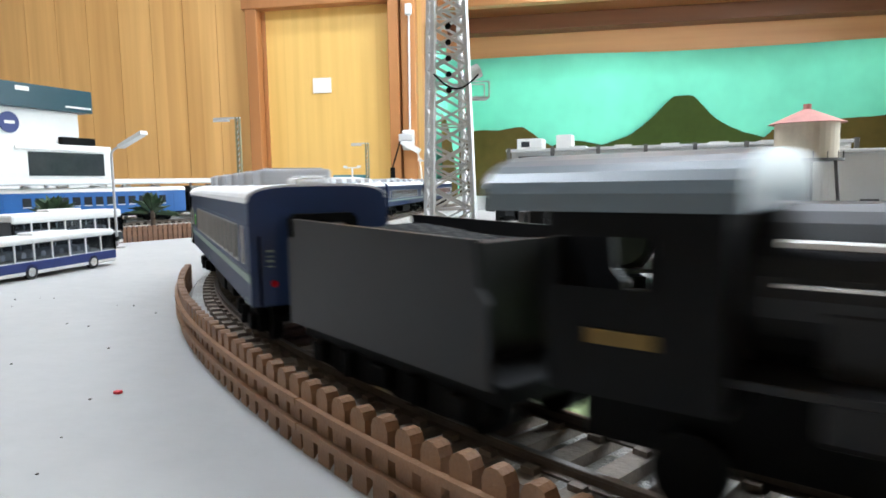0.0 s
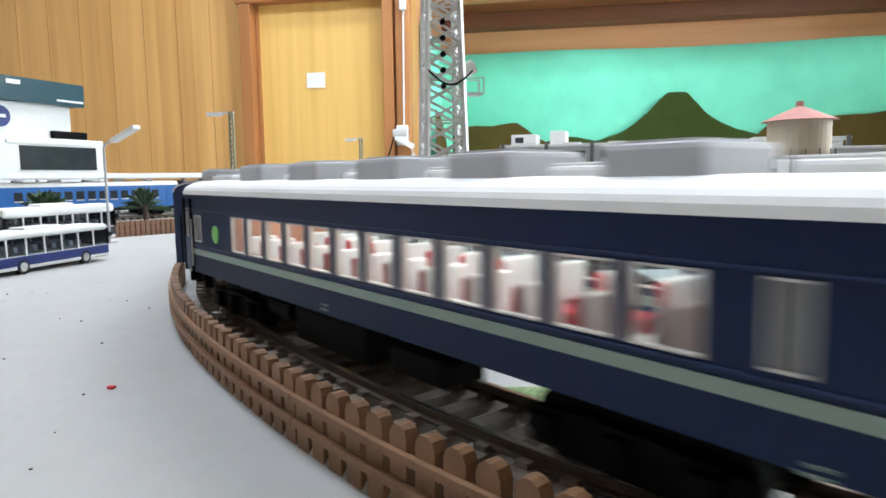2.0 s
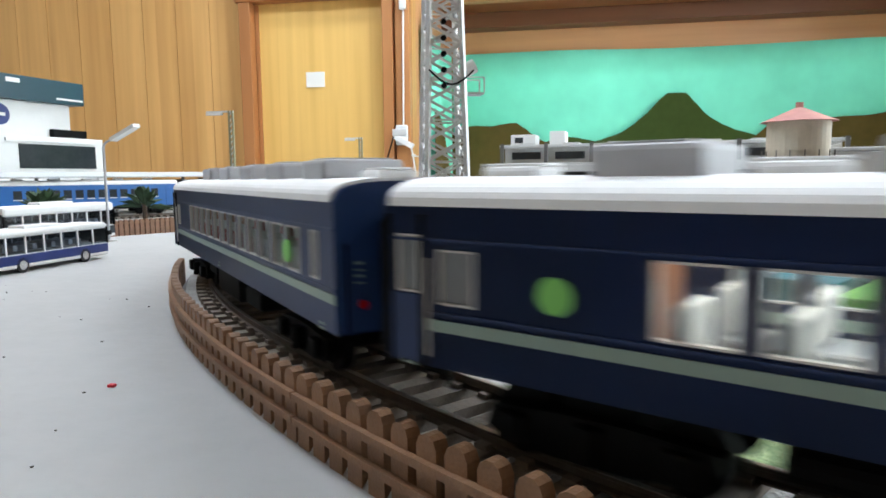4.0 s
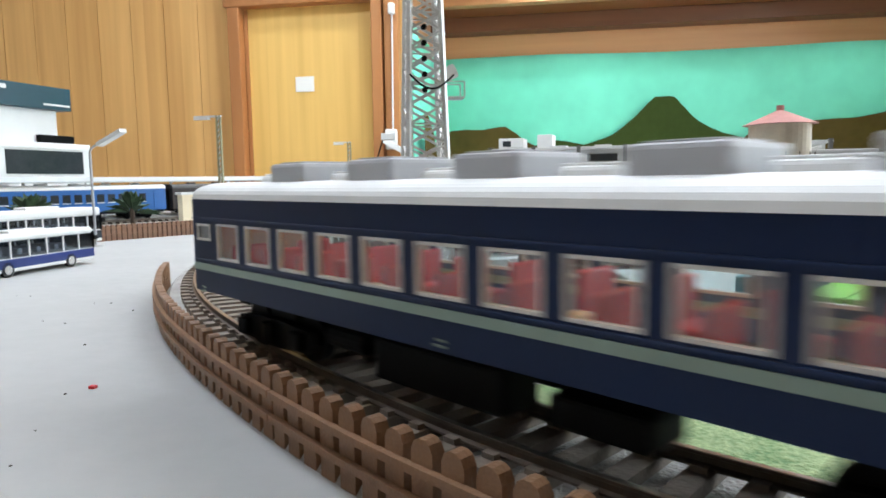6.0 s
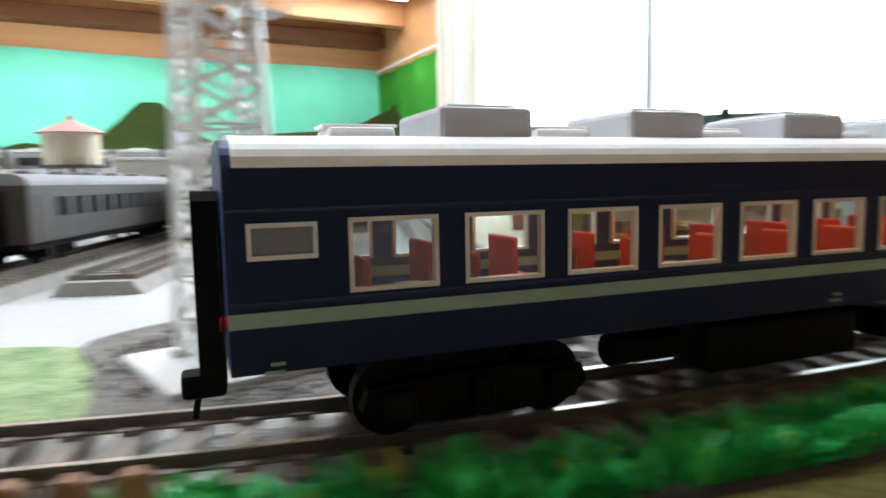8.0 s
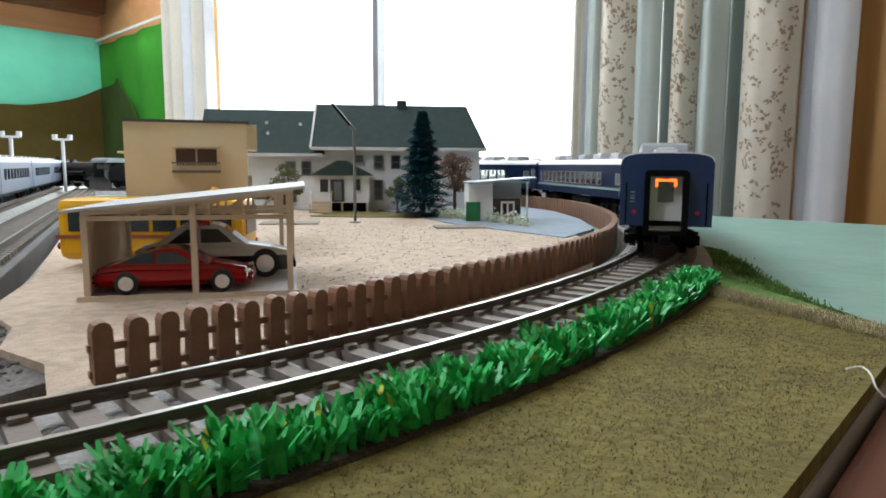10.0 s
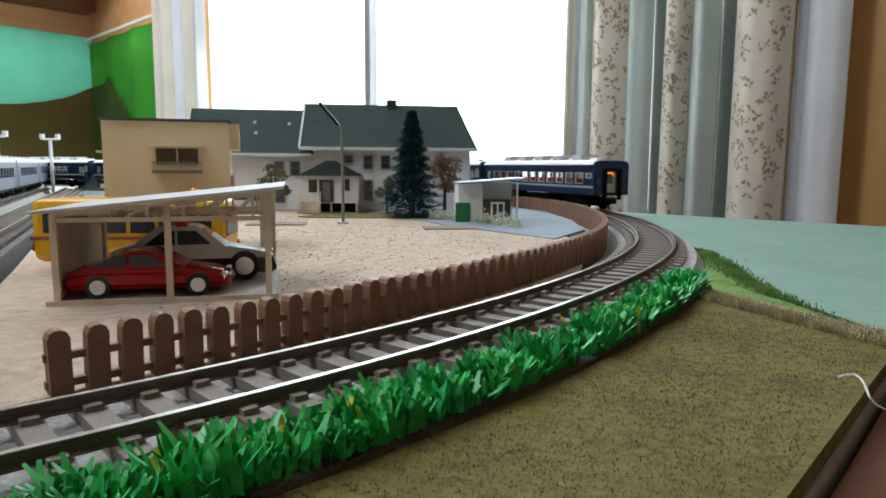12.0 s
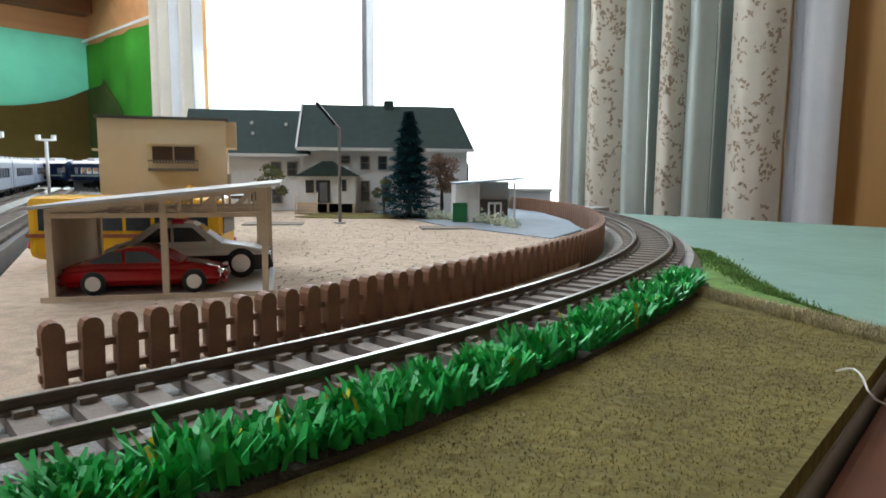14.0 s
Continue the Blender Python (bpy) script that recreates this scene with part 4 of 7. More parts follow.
def steam_loco(name, label, scale=1.0):
    l = thing(name, label, "steam locomotive")
    k = scale
    part("boiler", rod((-0.044 * k, 0, 0.0285), (0.062 * k, 0, 0.0285), 0.0105, n=28), SOOT, l, "black cylindrical boiler", False)
    for x in (-0.030, -0.012, 0.004, 0.028, 0.048):
        part("boiler_band", rod((x * k - 0.0004, 0, 0.0285), (x * k + 0.0004, 0, 0.0285), 0.0107, n=28), SOOT, l)
    part("feed_pipe", rod((-0.040 * k, -0.0100, 0.0345), (0.040 * k, -0.0095, 0.0335), 0.0006, n=6), CHROME, l, "thin bright pipe")
    part("hand_rail", rod((-0.040 * k, -0.0112, 0.0300), (0.060 * k, -0.0112, 0.0300), 0.0003, n=6), CHROME, l)
    part("smokebox_door", rod((0.062 * k, 0, 0.0285), (0.0645 * k, 0, 0.0285), 0.0095, n=28, r2=0.007), SOOT, l)
    part("chimney", rod((0.050 * k, 0, 0.0365), (0.050 * k, 0, 0.0475), 0.0032, n=18, r2=0.0038), SOOT, l)
    part("steam_dome", rod((0.018 * k, 0, 0.037), (0.018 * k, 0, 0.0435), 0.0058, n=18, r2=0.0042), SOOT, l)
    part("sand_dome", rod((0.034 * k, 0, 0.037), (0.034 * k, 0, 0.0420), 0.0042, n=18, r2=0.0032), SOOT, l)
    part("whistle_pipe", rod((-0.02 * k, 0.003, 0.038), (0.045 * k, 0.003, 0.0405), 0.0006, n=6), CHROME, l)
    bm = bmesh.new()
    cx0, cx1 = -0.066 * k, -0.044 * k
    for y in (-0.0172, 0.0162):
        sw = side_wall(y, 1, [(cx0 + 0.0015, cx0 + 0.0080, 0.0290, 0.0352), (cx0 + 0.0086, cx0 + 0.0140, 0.0290, 0.0352)], cx0, cx1, 0.0155, 0.0385)
        part("cab_side", sw, SOOT, l, "black cab side with two windows")
    part("cab_front", box(cx1 - 0.001, cx1, -0.0162, 0.0162, 0.0155, 0.040), SOOT, l)
    part("cab_roof", extrude(roof_profile(0.0375, 0.0382, 0.0455, 16), cx0 - 0.0085, cx1 + 0.002, "X"), CAB_ROOF, l, "smooth blue-grey arched cab roof")
    part("number_bar", box(cx0 + 0.006, cx0 + 0.0145, -0.0176, -0.0172, 0.0222, 0.0240), mat("brass_plate", (0.16, 0.10, 0.025), 0.5, 0.5), l, "brass plate")
    part("running_board", box(-0.0435 * k, 0.066 * k, -0.0160, 0.0160, 0.0190, 0.0202, 0.0002), SOOT, l)
    part("main_frame", box(-0.066 * k, 0.066 * k, -0.0065, 0.0065, 0.0060, 0.0180), BLACK, l)
    part("firebox", box(-0.036 * k, -0.014 * k, -0.0105, 0.0105, 0.012, 0.028, 0.001), SOOT, l)
    for y in (-1, 1):
        part("cylinder", rod((0.040 * k, y * 0.0135, 0.0095), (0.056 * k, y * 0.0135, 0.0095), 0.0045, n=16), SOOT, l)
        part("piston_rod", bar((-0.015 * k, y * 0.0128, 0.0085), (0.045 * k, y * 0.0128, 0.0095), 0.0011, 0.0007), CHROME, l, "steel rod")
        part("coupling_rod", bar((-0.022 * k, y * 0.0122, 0.0075), (0.024 * k, y * 0.0122, 0.0075), 0.0018, 0.0007), CHROME, l, "steel coupling rod")
        part("air_tank", rod((-0.02 * k, y * 0.013, 0.0225), (0.012 * k, y * 0.013, 0.0225), 0.0028, n=14), SOOT, l)
        part("deflector", box(0.044 * k, 0.064 * k, y * 0.0155 - 0.0003, y * 0.0155 + 0.0003, 0.0202, 0.0400, 0.0001), SOOT, l, "black smoke deflector plate")
    for x in (-0.022, 0.0, 0.022):
        w = bmesh.new()
        for y in (-1, 1):
            rod((x * k, y * 0.0075, 0.0095), (x * k, y * 0.0100, 0.0095), 0.0095, w, 24)
        part("driving_wheel", w, BLACK, l)
    for x in (0.045, 0.060, -0.050):
        w = bmesh.new()
        for y in (-1, 1):
            rod((x * k, y * 0.0075, 0.0052), (x * k, y * 0.0098, 0.0052), 0.0052, w, 18)
        part("truck_wheel", w, BLACK, l)
    part("buffer_beam", box(0.068 * k, 0.070 * k, -0.0155, 0.0155, 0.0085, 0.0150, 0.0003), SOOT, l)
    part("pilot", extrude([(-0.013, 0.008), (0.013, 0.008), (0.009, 0.002), (-0.009, 0.002)], 0.0685 * k, 0.0715 * k, "X"), BLACK, l)
    part("headlamp", rod((0.060 * k, 0, 0.0405), (0.0655 * k, 0, 0.0405), 0.0026, n=16), SOOT, l)
    part("coupler", box(0.070 * k, 0.075 * k, -0.0018, 0.0018, 0.0075, 0.0105, 0.0004), BLACK, l)
    return l


engine = steam_loco("steam_locomotive", "black steam locomotive with grey cab roof hauling the train")
tender_ob = tender()
coaches = [
    day_coach("day_coach", "dark blue unlit day coach with red seats and a lime mark", 12, "red", (-COACH_L / 2 + 0.0305,)),
    day_coach("day_coach", "dark blue lit day coach with white-covered red seats", 12, "red", (-COACH_L / 2 + 0.0305,), 0.0070, WHITE_GLOW),
    day_coach("day_coach", "dark blue day coach with pale grey seats and grey roof", 12, "grey", (-COACH_L / 2 + 0.0305,), 0.0062, WHITE_GLOW),
    day_coach("day_coach", "dark blue day coach with red seats and lime marks", 12, "red", (COACH_L / 2 - 0.03,)),
    dining_coach(),
]


def ride(s_mid, base):
    """The pose of a vehicle whose two bogies stand on the line."""
    a, b = on_line(s_mid - base / 2), on_line(s_mid + base / 2)
    return pose((a[0] + b[0]) / 2, (a[1] + b[1]) / 2, RAIL_Z, 0, 0, math.degrees(math.atan2(b[1] - a[1], b[0] - a[0])))


PITCH = 0.2163
# where the front of the first coach is along the line
RUN = [(0.0, 0.4600), (1.7, 0.7520), (4.1, 1.1685), (6.5, 1.5850), (7.0, 1.6705), (7.5, 1.7570), (8.0, 1.8417), (8.5, 1.9290), (9.0, 2.0210), (9.2, 2.0545), (11.5, 2.3895), (12.0, 2.4660), (12.5, 2.5270), (13.0, 2.5860), (13.5, 2.6500), (14.0, 2.7200)]


def front_at(t):
    for (a, p), (b, q) in zip(RUN, RUN[1:]):
        if t <= b:
            return p + (q - p) * (t - a) / (b - a)
    return RUN[-1][1]


def motions():
    """The train runs along the line at a nearly steady speed."""
    times = [i * 0.5 for i in range(29)]
    for n, c in enumerate(coaches):
        walk(c, [(t, ride(front_at(t) - n * PITCH - COACH_L / 2, COACH_L - 0.068)) for t in times])
    walk(tender_ob, [(t, ride(front_at(t) + 0.007 + 0.0335, 0.030)) for t in times])
    walk(engine, [(t, ride(front_at(t) + 0.007 + 0.067 + 0.0085 + 0.066, 0.07)) for t in times])


# ---------------------------------------------------------------- fences along the line
def picket_mesh(name, w, t, z0, z1, material):
    prof = [(-w / 2, z0), (w / 2, z0), (w / 2, z1 - w * 0.42), (w * 0.36, z1 - w * 0.12), (w * 0.14, z1), (-w * 0.14, z1), (-w * 0.36, z1 - w * 0.12), (-w / 2, z1 - w * 0.42)]
    bm = extrude(prof, -t / 2, t / 2, "Y")
    me = bpy.data.meshes.new(name)
    bm.to_mesh(me)
    bm.free()
    me.materials.append(material)
    return me


def fence_run(label, s0, s1, off, pitch, me, rails, material, group=""):
    f = thing("picket_fence", label, "fence", None, group)
    n = int((s1 - s0) / pitch)
    rnd = random.Random(int(s0 * 1000))
    for i in range(n + 1):
        p = new("picket", me)
        p.parent = f
        p.matrix_basis = set_on_line(s0 + i * pitch, off, 0, rnd.uniform(-2, 2)) @ pose(0, 0, rnd.uniform(-0.0002, 0.0002), 0, rnd.uniform(-1, 1), 0)
    for z, h, side, t in rails:
        part("fence_rail", sweep([(off + side, z), (off + side, z + h), (off + side + t, z + h), (off + side + t, z)], s0 - pitch * 0.4, s0 + (n + 0.4) * pitch, 0.008), material, f)
    return f


TAN_PICKET = picket_mesh("tan_picket", 0.0045, 0.0026, 0.0, 0.0150, FENCE_TAN)
for a in (0.2775, 0.3825, 0.4875, 0.5925, 0.6975):
    fence_run("tan brown plastic picket fence outside the curved track", a + 0.0026, min(a + 0.1022, 0.765), 0.0230, 0.00622, TAN_PICKET, [(0.0046, 0.0014, 0.0012, 0.0013), (0.0096, 0.0014, 0.0012, 0.0013)], FENCE_TAN, "tan fence panels")
BROWN_PICKET = picket_mesh("brown_picket", 0.0037, 0.0033, 0.0030, 0.0182, FENCE_BROWN)
for a, b in ((0.8950, 0.9950), (1.0010, 1.1010), (1.1070, 1.2070), (1.2130, 1.3130), (1.3190, 1.4190), (1.4250, 1.5250)):
    fence_run("brown plastic picket fence inside the curved track", a, b, -0.0262, 0.00624, BROWN_PICKET, [(0.0072, 0.0014, -0.0012, 0.0014), (0.0122, 0.0014, -0.0012, 0.0014)], FENCE_BROWN, "brown fence panels")

# plastic grass strip
strip = thing("grass_strip", "bright green plastic grass strip beside the track", "grass strip")
tagged(strip, kind="stuff")
part("strip_base", sweep([(0.0180, 0.0), (0.0180, 0.0064), (0.0285, 0.0046), (0.0300, 0.0)], 0.742, 1.097, 0.006), SOIL, strip, "dark base strip")
rnd = random.Random(7)
bm, bmy = bmesh.new(), bmesh.new()
for i in range(14500):
    s = rnd.uniform(0.744, 1.096)
    if rnd.random() > 0.55 + 0.45 * math.sin(s * 260) * math.sin(s * 97):
        continue
    off = rnd.uniform(0.0165, 0.0275)
    x, y, _ = on_line(s, off)
    h = rnd.uniform(0.0034, 0.0072) * (1 + 0.26 * math.sin(s * 310 + 2) * math.sin(s * 131))
    a, l = rnd.uniform(0, 6.28), rnd.uniform(0.0005, 0.0045)
    w = rnd.uniform(0.0005, 0.0011)
    dx, dy = math.cos(a), math.sin(a)
    px, py = -dy * w, dx * w
    tip = bmy if rnd.random() < 0.015 else bm
    z0 = 0.0038
    pts = [(x - px, y - py, z0), (x + px, y + py, z0), (x + px * 0.9 + dx * l * 0.35, y + py * 0.9 + dy * l * 0.35, z0 + h * 0.6), (x - px * 0.9 + dx * l * 0.35, y - py * 0.9 + dy * l * 0.35, z0 + h * 0.6), (x + dx * l + px * 0.35, y + dy * l + py * 0.35, z0 + h), (x + dx * l - px * 0.35, y + dy * l - py * 0.35, z0 + h)]
    v = [tip.verts.new(p) for p in pts]
    tip.faces.new((v[0], v[1], v[2], v[3]))
    tip.faces.new((v[3], v[2], v[4], v[5]))
tagged(part("blades", bm, BLADE, strip), kind="stuff")
tagged(part("yellow_blades", bmy, BLADE_Y, strip), kind="stuff")
# felt nap on the mat and its frayed rim
bm = bmesh.new()
for i in range(60000):
    x, y = rnd.uniform(0.16, 0.50), rnd.uniform(-0.116, -0.045)
    if x + 0.25 * (y + 0.116) > 0.492 or y > -0.028 - 0.10 * (x - 0.16) - 0.006:
        continue
    a, h = rnd.uniform(0, 6.28), rnd.uniform(0.0002, 0.0006)
    dx, dy = math.cos(a) * 0.00013, math.sin(a) * 0.00013
    k = rnd.uniform(-3, 3)
    v = [bm.verts.new(p) for p in ((x - dx, y - dy, 0.0034), (x + dx, y + dy, 0.0034), (x + dy * k, y - dx * k, 0.0036 + h))]
    bm.faces.new(v)
nap = tagged(part("felt_nap", bm, MAT_OLIVE), "olive brown flock fibres of the mat", "flock", "", "stuff")
bm = bmesh.new()
for i in range(2600):
    u = rnd.random()
    x, y = 0.474 + 0.030 * u + rnd.uniform(-0.004, 0.006), -0.116 + 0.060 * u + rnd.uniform(-0.003, 0.003)
    a, h = rnd.uniform(0, 6.28), rnd.uniform(0.001, 0.003)
    dx, dy = math.cos(a) * 0.0003, math.sin(a) * 0.0003
    v = [bm.verts.new(p) for p in ((x - dx, y - dy, 0.003), (x + dx, y + dy, 0.003), (x + dy * 6, y - dx * 6, 0.004 + h))]
    bm.faces.new(v)
tagged(part("straw_fringe", bm, STRAW), "frayed straw-coloured fibres at the mat edge", "fringe", "", "stuff")
thread = thing("loose_thread", "loose white thread hanging over the mat edge", "thread")
bm = bmesh.new()
tp = [(0.427 + 0.004 * math.sin(i * 0.9), -0.113 - 0.0012 * i, 0.006 - 0.0016 * max(0, i - 4)) for i in range(11)]
for a, b in zip(tp, tp[1:]):
    rod(a, b, 0.00022, bm, 5)
part("fibre", bm, PAPER, thread)
chip = thing("red_chip", "tiny red plastic chip lying on the grey board", "chip")
part("flake", box(-0.1320, -0.1302, 0.1283, 0.1298, 0.0, 0.0008, 0.0002), RED_M, chip)
crumb_bm = bmesh.new()
for i in range(90):
    x, y = rnd.uniform(-0.3, 0.0), rnd.uniform(0.06, 0.3)
    r = rnd.uniform(0.0001, 0.0003)
    box(x - r, x + r, y - r, y + r, 0, r, 0, crumb_bm)
tagged(part("crumbs", crumb_bm, SOIL), "dark crumbs scattered over the board", "crumbs", "", "stuff")
bm = bmesh.new()
for i in range(9000):
    k = rnd.randrange(len(EDGE) - 1)
    u, g = rnd.random(), rnd.gauss(0, 0.007) - 0.003
    (xa, ya), (xb, yb) = EDGE[k], EDGE[k + 1]
    n = math.hypot(xb - xa, yb - ya)
    x, y = xa + (xb - xa) * u - (yb - ya) / n * g * -1, ya + (yb - ya) * u + (xb - xa) / n * g
    if y < -0.116:
        continue
    a, h = rnd.uniform(0, 6.28), rnd.uniform(0.0003, 0.0010)
    dx, dy = math.cos(a) * 0.0004, math.sin(a) * 0.0004
    v = [bm.verts.new(p) for p in ((x - dx, y - dy, 0.0023), (x + dx, y + dy, 0.0023), (x + dy, y - dx, 0.0030 + h))]
    bm.faces.new(v)
tagged(part("turf_fibres", bm, FRINGE), "light green turf fibres fading over the teal sheet", "turf", "", "stuff")
bm = bmesh.new()
for i in range(1500):
    x, y = rnd.uniform(0.32, 0.60), rnd.uniform(-0.015, 0.32)
    if y < -0.01 + 0.5 * max(0, x - 0.5) or x < 0.33 + 0.24 * y + 0.02:
        continue
    r = rnd.uniform(0.00015, 0.0004)
    box(x - r, x + r, y - r * 0.8, y + r * 0.8, 0.0060, 0.0061 + r, 0, bm)
dark = bmesh.new()
for i in range(1400):
    x, y = rnd.uniform(0.32, 0.60), rnd.uniform(-0.015, 0.32)
    if y < -0.01 + 0.5 * max(0, x - 0.5) or x < 0.33 + 0.24 * y + 0.02:
        continue
    r = rnd.uniform(0.0001, 0.00028)
    box(x - r, x + r * 1.4, y - r, y + r, 0.0060, 0.0062 + r, 0, dark)
tagged(part("dark_pebbles", dark, STONES), "tiny dark grains strewn over the sandy yard", "grains", "", "stuff")
tagged(part("yard_pebbles", bm, DIRT), "small sandy pebbles strewn over the yard", "pebbles", "", "stuff")
# loose stones
vs, fs = [], []
for i in range(10500):
    x, y = rnd.uniform(0.174, 0.334), rnd.uniform(-0.012, 0.115)
    if math.hypot((x - 0.254) / 0.080, (y - 0.052) / 0.062) > rnd.uniform(0.86, 1.0):
        continue
    r = rnd.uniform(0.00035, 0.00085) * (1.35 if rnd.random() < 0.08 else 1)
    m = pose(x, y, 0.0042 + 0.25 * r, rnd.uniform(0, 360), rnd.uniform(0, 360), rnd.uniform(0, 360))
    k = len(vs)
    for d in ((1, 0, 0), (-1, 0, 0), (0, 1, 0), (0, -1, 0), (0, 0, 1), (0, 0, -1)):
        vs.append(m @ (Vector(d) * r * rnd.uniform(0.6, 1.15)))
    for a in (0, 1):
        for b in (2, 3):
            for c in (4, 5):
                fs.append((k + a, k + b, k + c))
stone_mesh = bpy.data.meshes.new("stones")
stone_mesh.from_pydata(vs, [], fs)
bm = bmesh.new()
bm.from_mesh(stone_mesh)
bpy.data.meshes.remove(stone_mesh)
tagged(part("loose_stones", bm, STONES), "loose dark grey stones between the sidings", "stones", "", "stuff")


# ---------------------------------------------------------------- lattice towers
def lattice_tower(label, m, top=0.30, base=0.0092):
    t = thing("lattice_tower", label, "tower", m, "lattice towers")
    part("plinth", box(-0.020, 0.020, -0.020, 0.020, 0.0, 0.0050, 0.0006), SHEET_GREY, t, "grey concrete plinth")

    def r(z):
        return base * (1 - 0.88 * (z - 0.005) / top)

    corners = ((-1, -1), (1, -1), (1, 1), (-1, 1))
    for cx, cy in corners:
        leg = part("leg", bar((cx * r(0.005), cy * r(0.005), 0.005), (cx * r(top), cy * r(top), top), 0.0017, 0.0017), STEEL, t)
        part("foot", box(cx * base - 0.002, cx * base + 0.002, cy * base - 0.002, cy * base + 0.002, 0.005, 0.0070, 0.0003), SHEET_GREY, leg)
    zs = [0.005]
    while zs[-1] < top - 0.004:
        zs.append(zs[-1] + 1.05 * r(zs[-1]))
    for k in range(4):
        (ax, ay), (bx, by) = corners[k], corners[(k + 1) % 4]
        bm = bmesh.new()
        for i in range(len(zs) - 1):
            z0, z1 = zs[i], zs[i + 1]
            p, q = ((ax, ay), (bx, by)) if i % 2 else ((bx, by), (ax, ay))
            bar((p[0] * r(z0), p[1] * r(z0), z0), (q[0] * r(z1), q[1] * r(z1), z1), 0.0009, 0.0009, bm)
            bar((q[0] * r(z0), q[1] * r(z0), z0), (p[0] * r(z1), p[1] * r(z1), z1), 0.0009, 0.0009, bm)
            if i % 2 == 0:
                bar((ax * r(z0), ay * r(z0), z0), (bx * r(z0), by * r(z0), z0), 0.0006, 0.0006, bm)
        part("bracing", bm, STEEL, t, "crossed lattice bracing")
    bm = bmesh.new()
    for a in (0, 90, 180, 270):
        c, s = math.cos(radians(a)), math.sin(radians(a))
    box(r(0.09), r(0.09) + 0.009, -0.004, 0.004, 0.0855, 0.0862, 0, bm)
    part("platform", bm, STEEL, t)
    for y in (-0.004, 0.004):
        part("platform_rail", bar((r(0.09), y, 0.092), (r(0.09) + 0.009, y, 0.092), 0.0005, 0.0005), STEEL, t)
        part("platform_post", bar((r(0.09) + 0.009, y, 0.0862), (r(0.09) + 0.009, y, 0.092), 0.0005, 0.0005), STEEL, t)
    part("floodlight", rod((r(0.09) + 0.002, 0, 0.095), (r(0.09) + 0.006, 0, 0.097), 0.0028, n=14), WHITE, t)
    for k in range(5):
        part("insulator", rod((-0.001, -r(0.1) - 0.0004, 0.088 + 0.006 * k), (-0.001, -r(0.1) - 0.0016, 0.088 + 0.006 * k), 0.0011, n=10), BLACK, t)
    bm = bmesh.new()
    cp = [(-r(0.09) + 0.0022 * i, -r(0.09) - 0.001, 0.094 - 0.0055 * math.sin(i / 8 * 3.14)) for i in range(9)]
    for a, b in zip(cp, cp[1:]):
        rod(a, b, 0.0004, bm, 5)
    part("cable", bm, BLACK, t)
    return t


lattice_tower("tall pale steel lattice tower on a concrete plinth", pose(-0.0625, 0.2437, 0, 0, 0, 20))
lattice_tower("tall pale steel lattice tower between the sidings", pose(0.206, 0.046, 0.001, 0, 0, 10))


# ---------------------------------------------------------------- street furniture
def street_lamp(label, x, y, h, reach, turn, material=UNIT_GREY):
    t = thing("street_lamp", label, "street lamp", pose(x, y, 0, 0, 0, turn), "street lamps")
    part("base", rod((0, 0, 0), (0, 0, 0.0015), 0.0065, n=18), SHEET_GREY, t)
    bm = rod((0, 0, 0.0015), (0, 0, h * 0.86), 0.0011, n=10)
    pts = [(reach * 0.35 * (1 - math.cos(a)), 0, h * 0.86 + h * 0.07 * math.sin(a)) for a in [i * 0.2618 for i in range(7)]]
    for a, b in zip(pts, pts[1:]):
        rod(a, b, 0.0010, bm, 8)
    part("pole", bm, material, t)
    e = Vector(pts[-1])
    part("lamp_head", bar(e, e + Vector((reach * 0.8, 0, h * 0.11)), 0.0066, 0.0032), WHITE, t, "white lamp head")
    return t


street_lamp("pale grey street lamp with a white slanted head", -0.402, 0.498, 0.094, 0.040, -20)


def mast(label, x, y, h, arm, turn):
    t = thing("catenary_mast", label, "mast", pose(x, y, 0, 0, 0, turn), "masts")
    for dx in (-0.0020, 0.0020):
        part("channel", box(dx - 0.0008, dx + 0.0008, -0.0014, 0.0014, 0, h), mat("olive_steel", (0.30, 0.28, 0.17), 0.6), t)
    bm = bmesh.new()
    for i in range(int(h / 0.006)):
        bar((-0.002, 0, i * 0.006), (0.002, 0, i * 0.006 + 0.006), 0.0009, 0.0009, bm)
    part("lacing", bm, STEEL, t)
    part("arm", box(-arm, 0.003, -0.0009, 0.0009, h - 0.002, h), STEEL, t)
    part("lamp", box(-arm, -arm * 0.35, -0.0018, 0.0018, h - 0.0045, h - 0.0022, 0.0005), WHITE, t)
    return t


mast("olive lattice mast with a short lamp arm", -0.361, 0.651, 0.126, 0.028, 0)
mast("slim olive mast with a short lamp arm", -0.30, 0.93, 0.112, 0.024, 0)

# ---------------------------------------------------------------- station side


def vehicle_wheels(t, xs, w, r, thick=0.003):
    for x in xs:
        for y in (-1, 1):
            wh = part("wheel", rod((x, y * (w / 2 - thick), r), (x, y * (w / 2 + 0.0002), r), r, n=20), RUBBER, t, "black tyre")
            part("rim", rod((x, y * (w / 2), r), (x, y * (w / 2 + 0.0006), r), r * 0.62, n=16), CHROME, wh, "silver wheel rim")


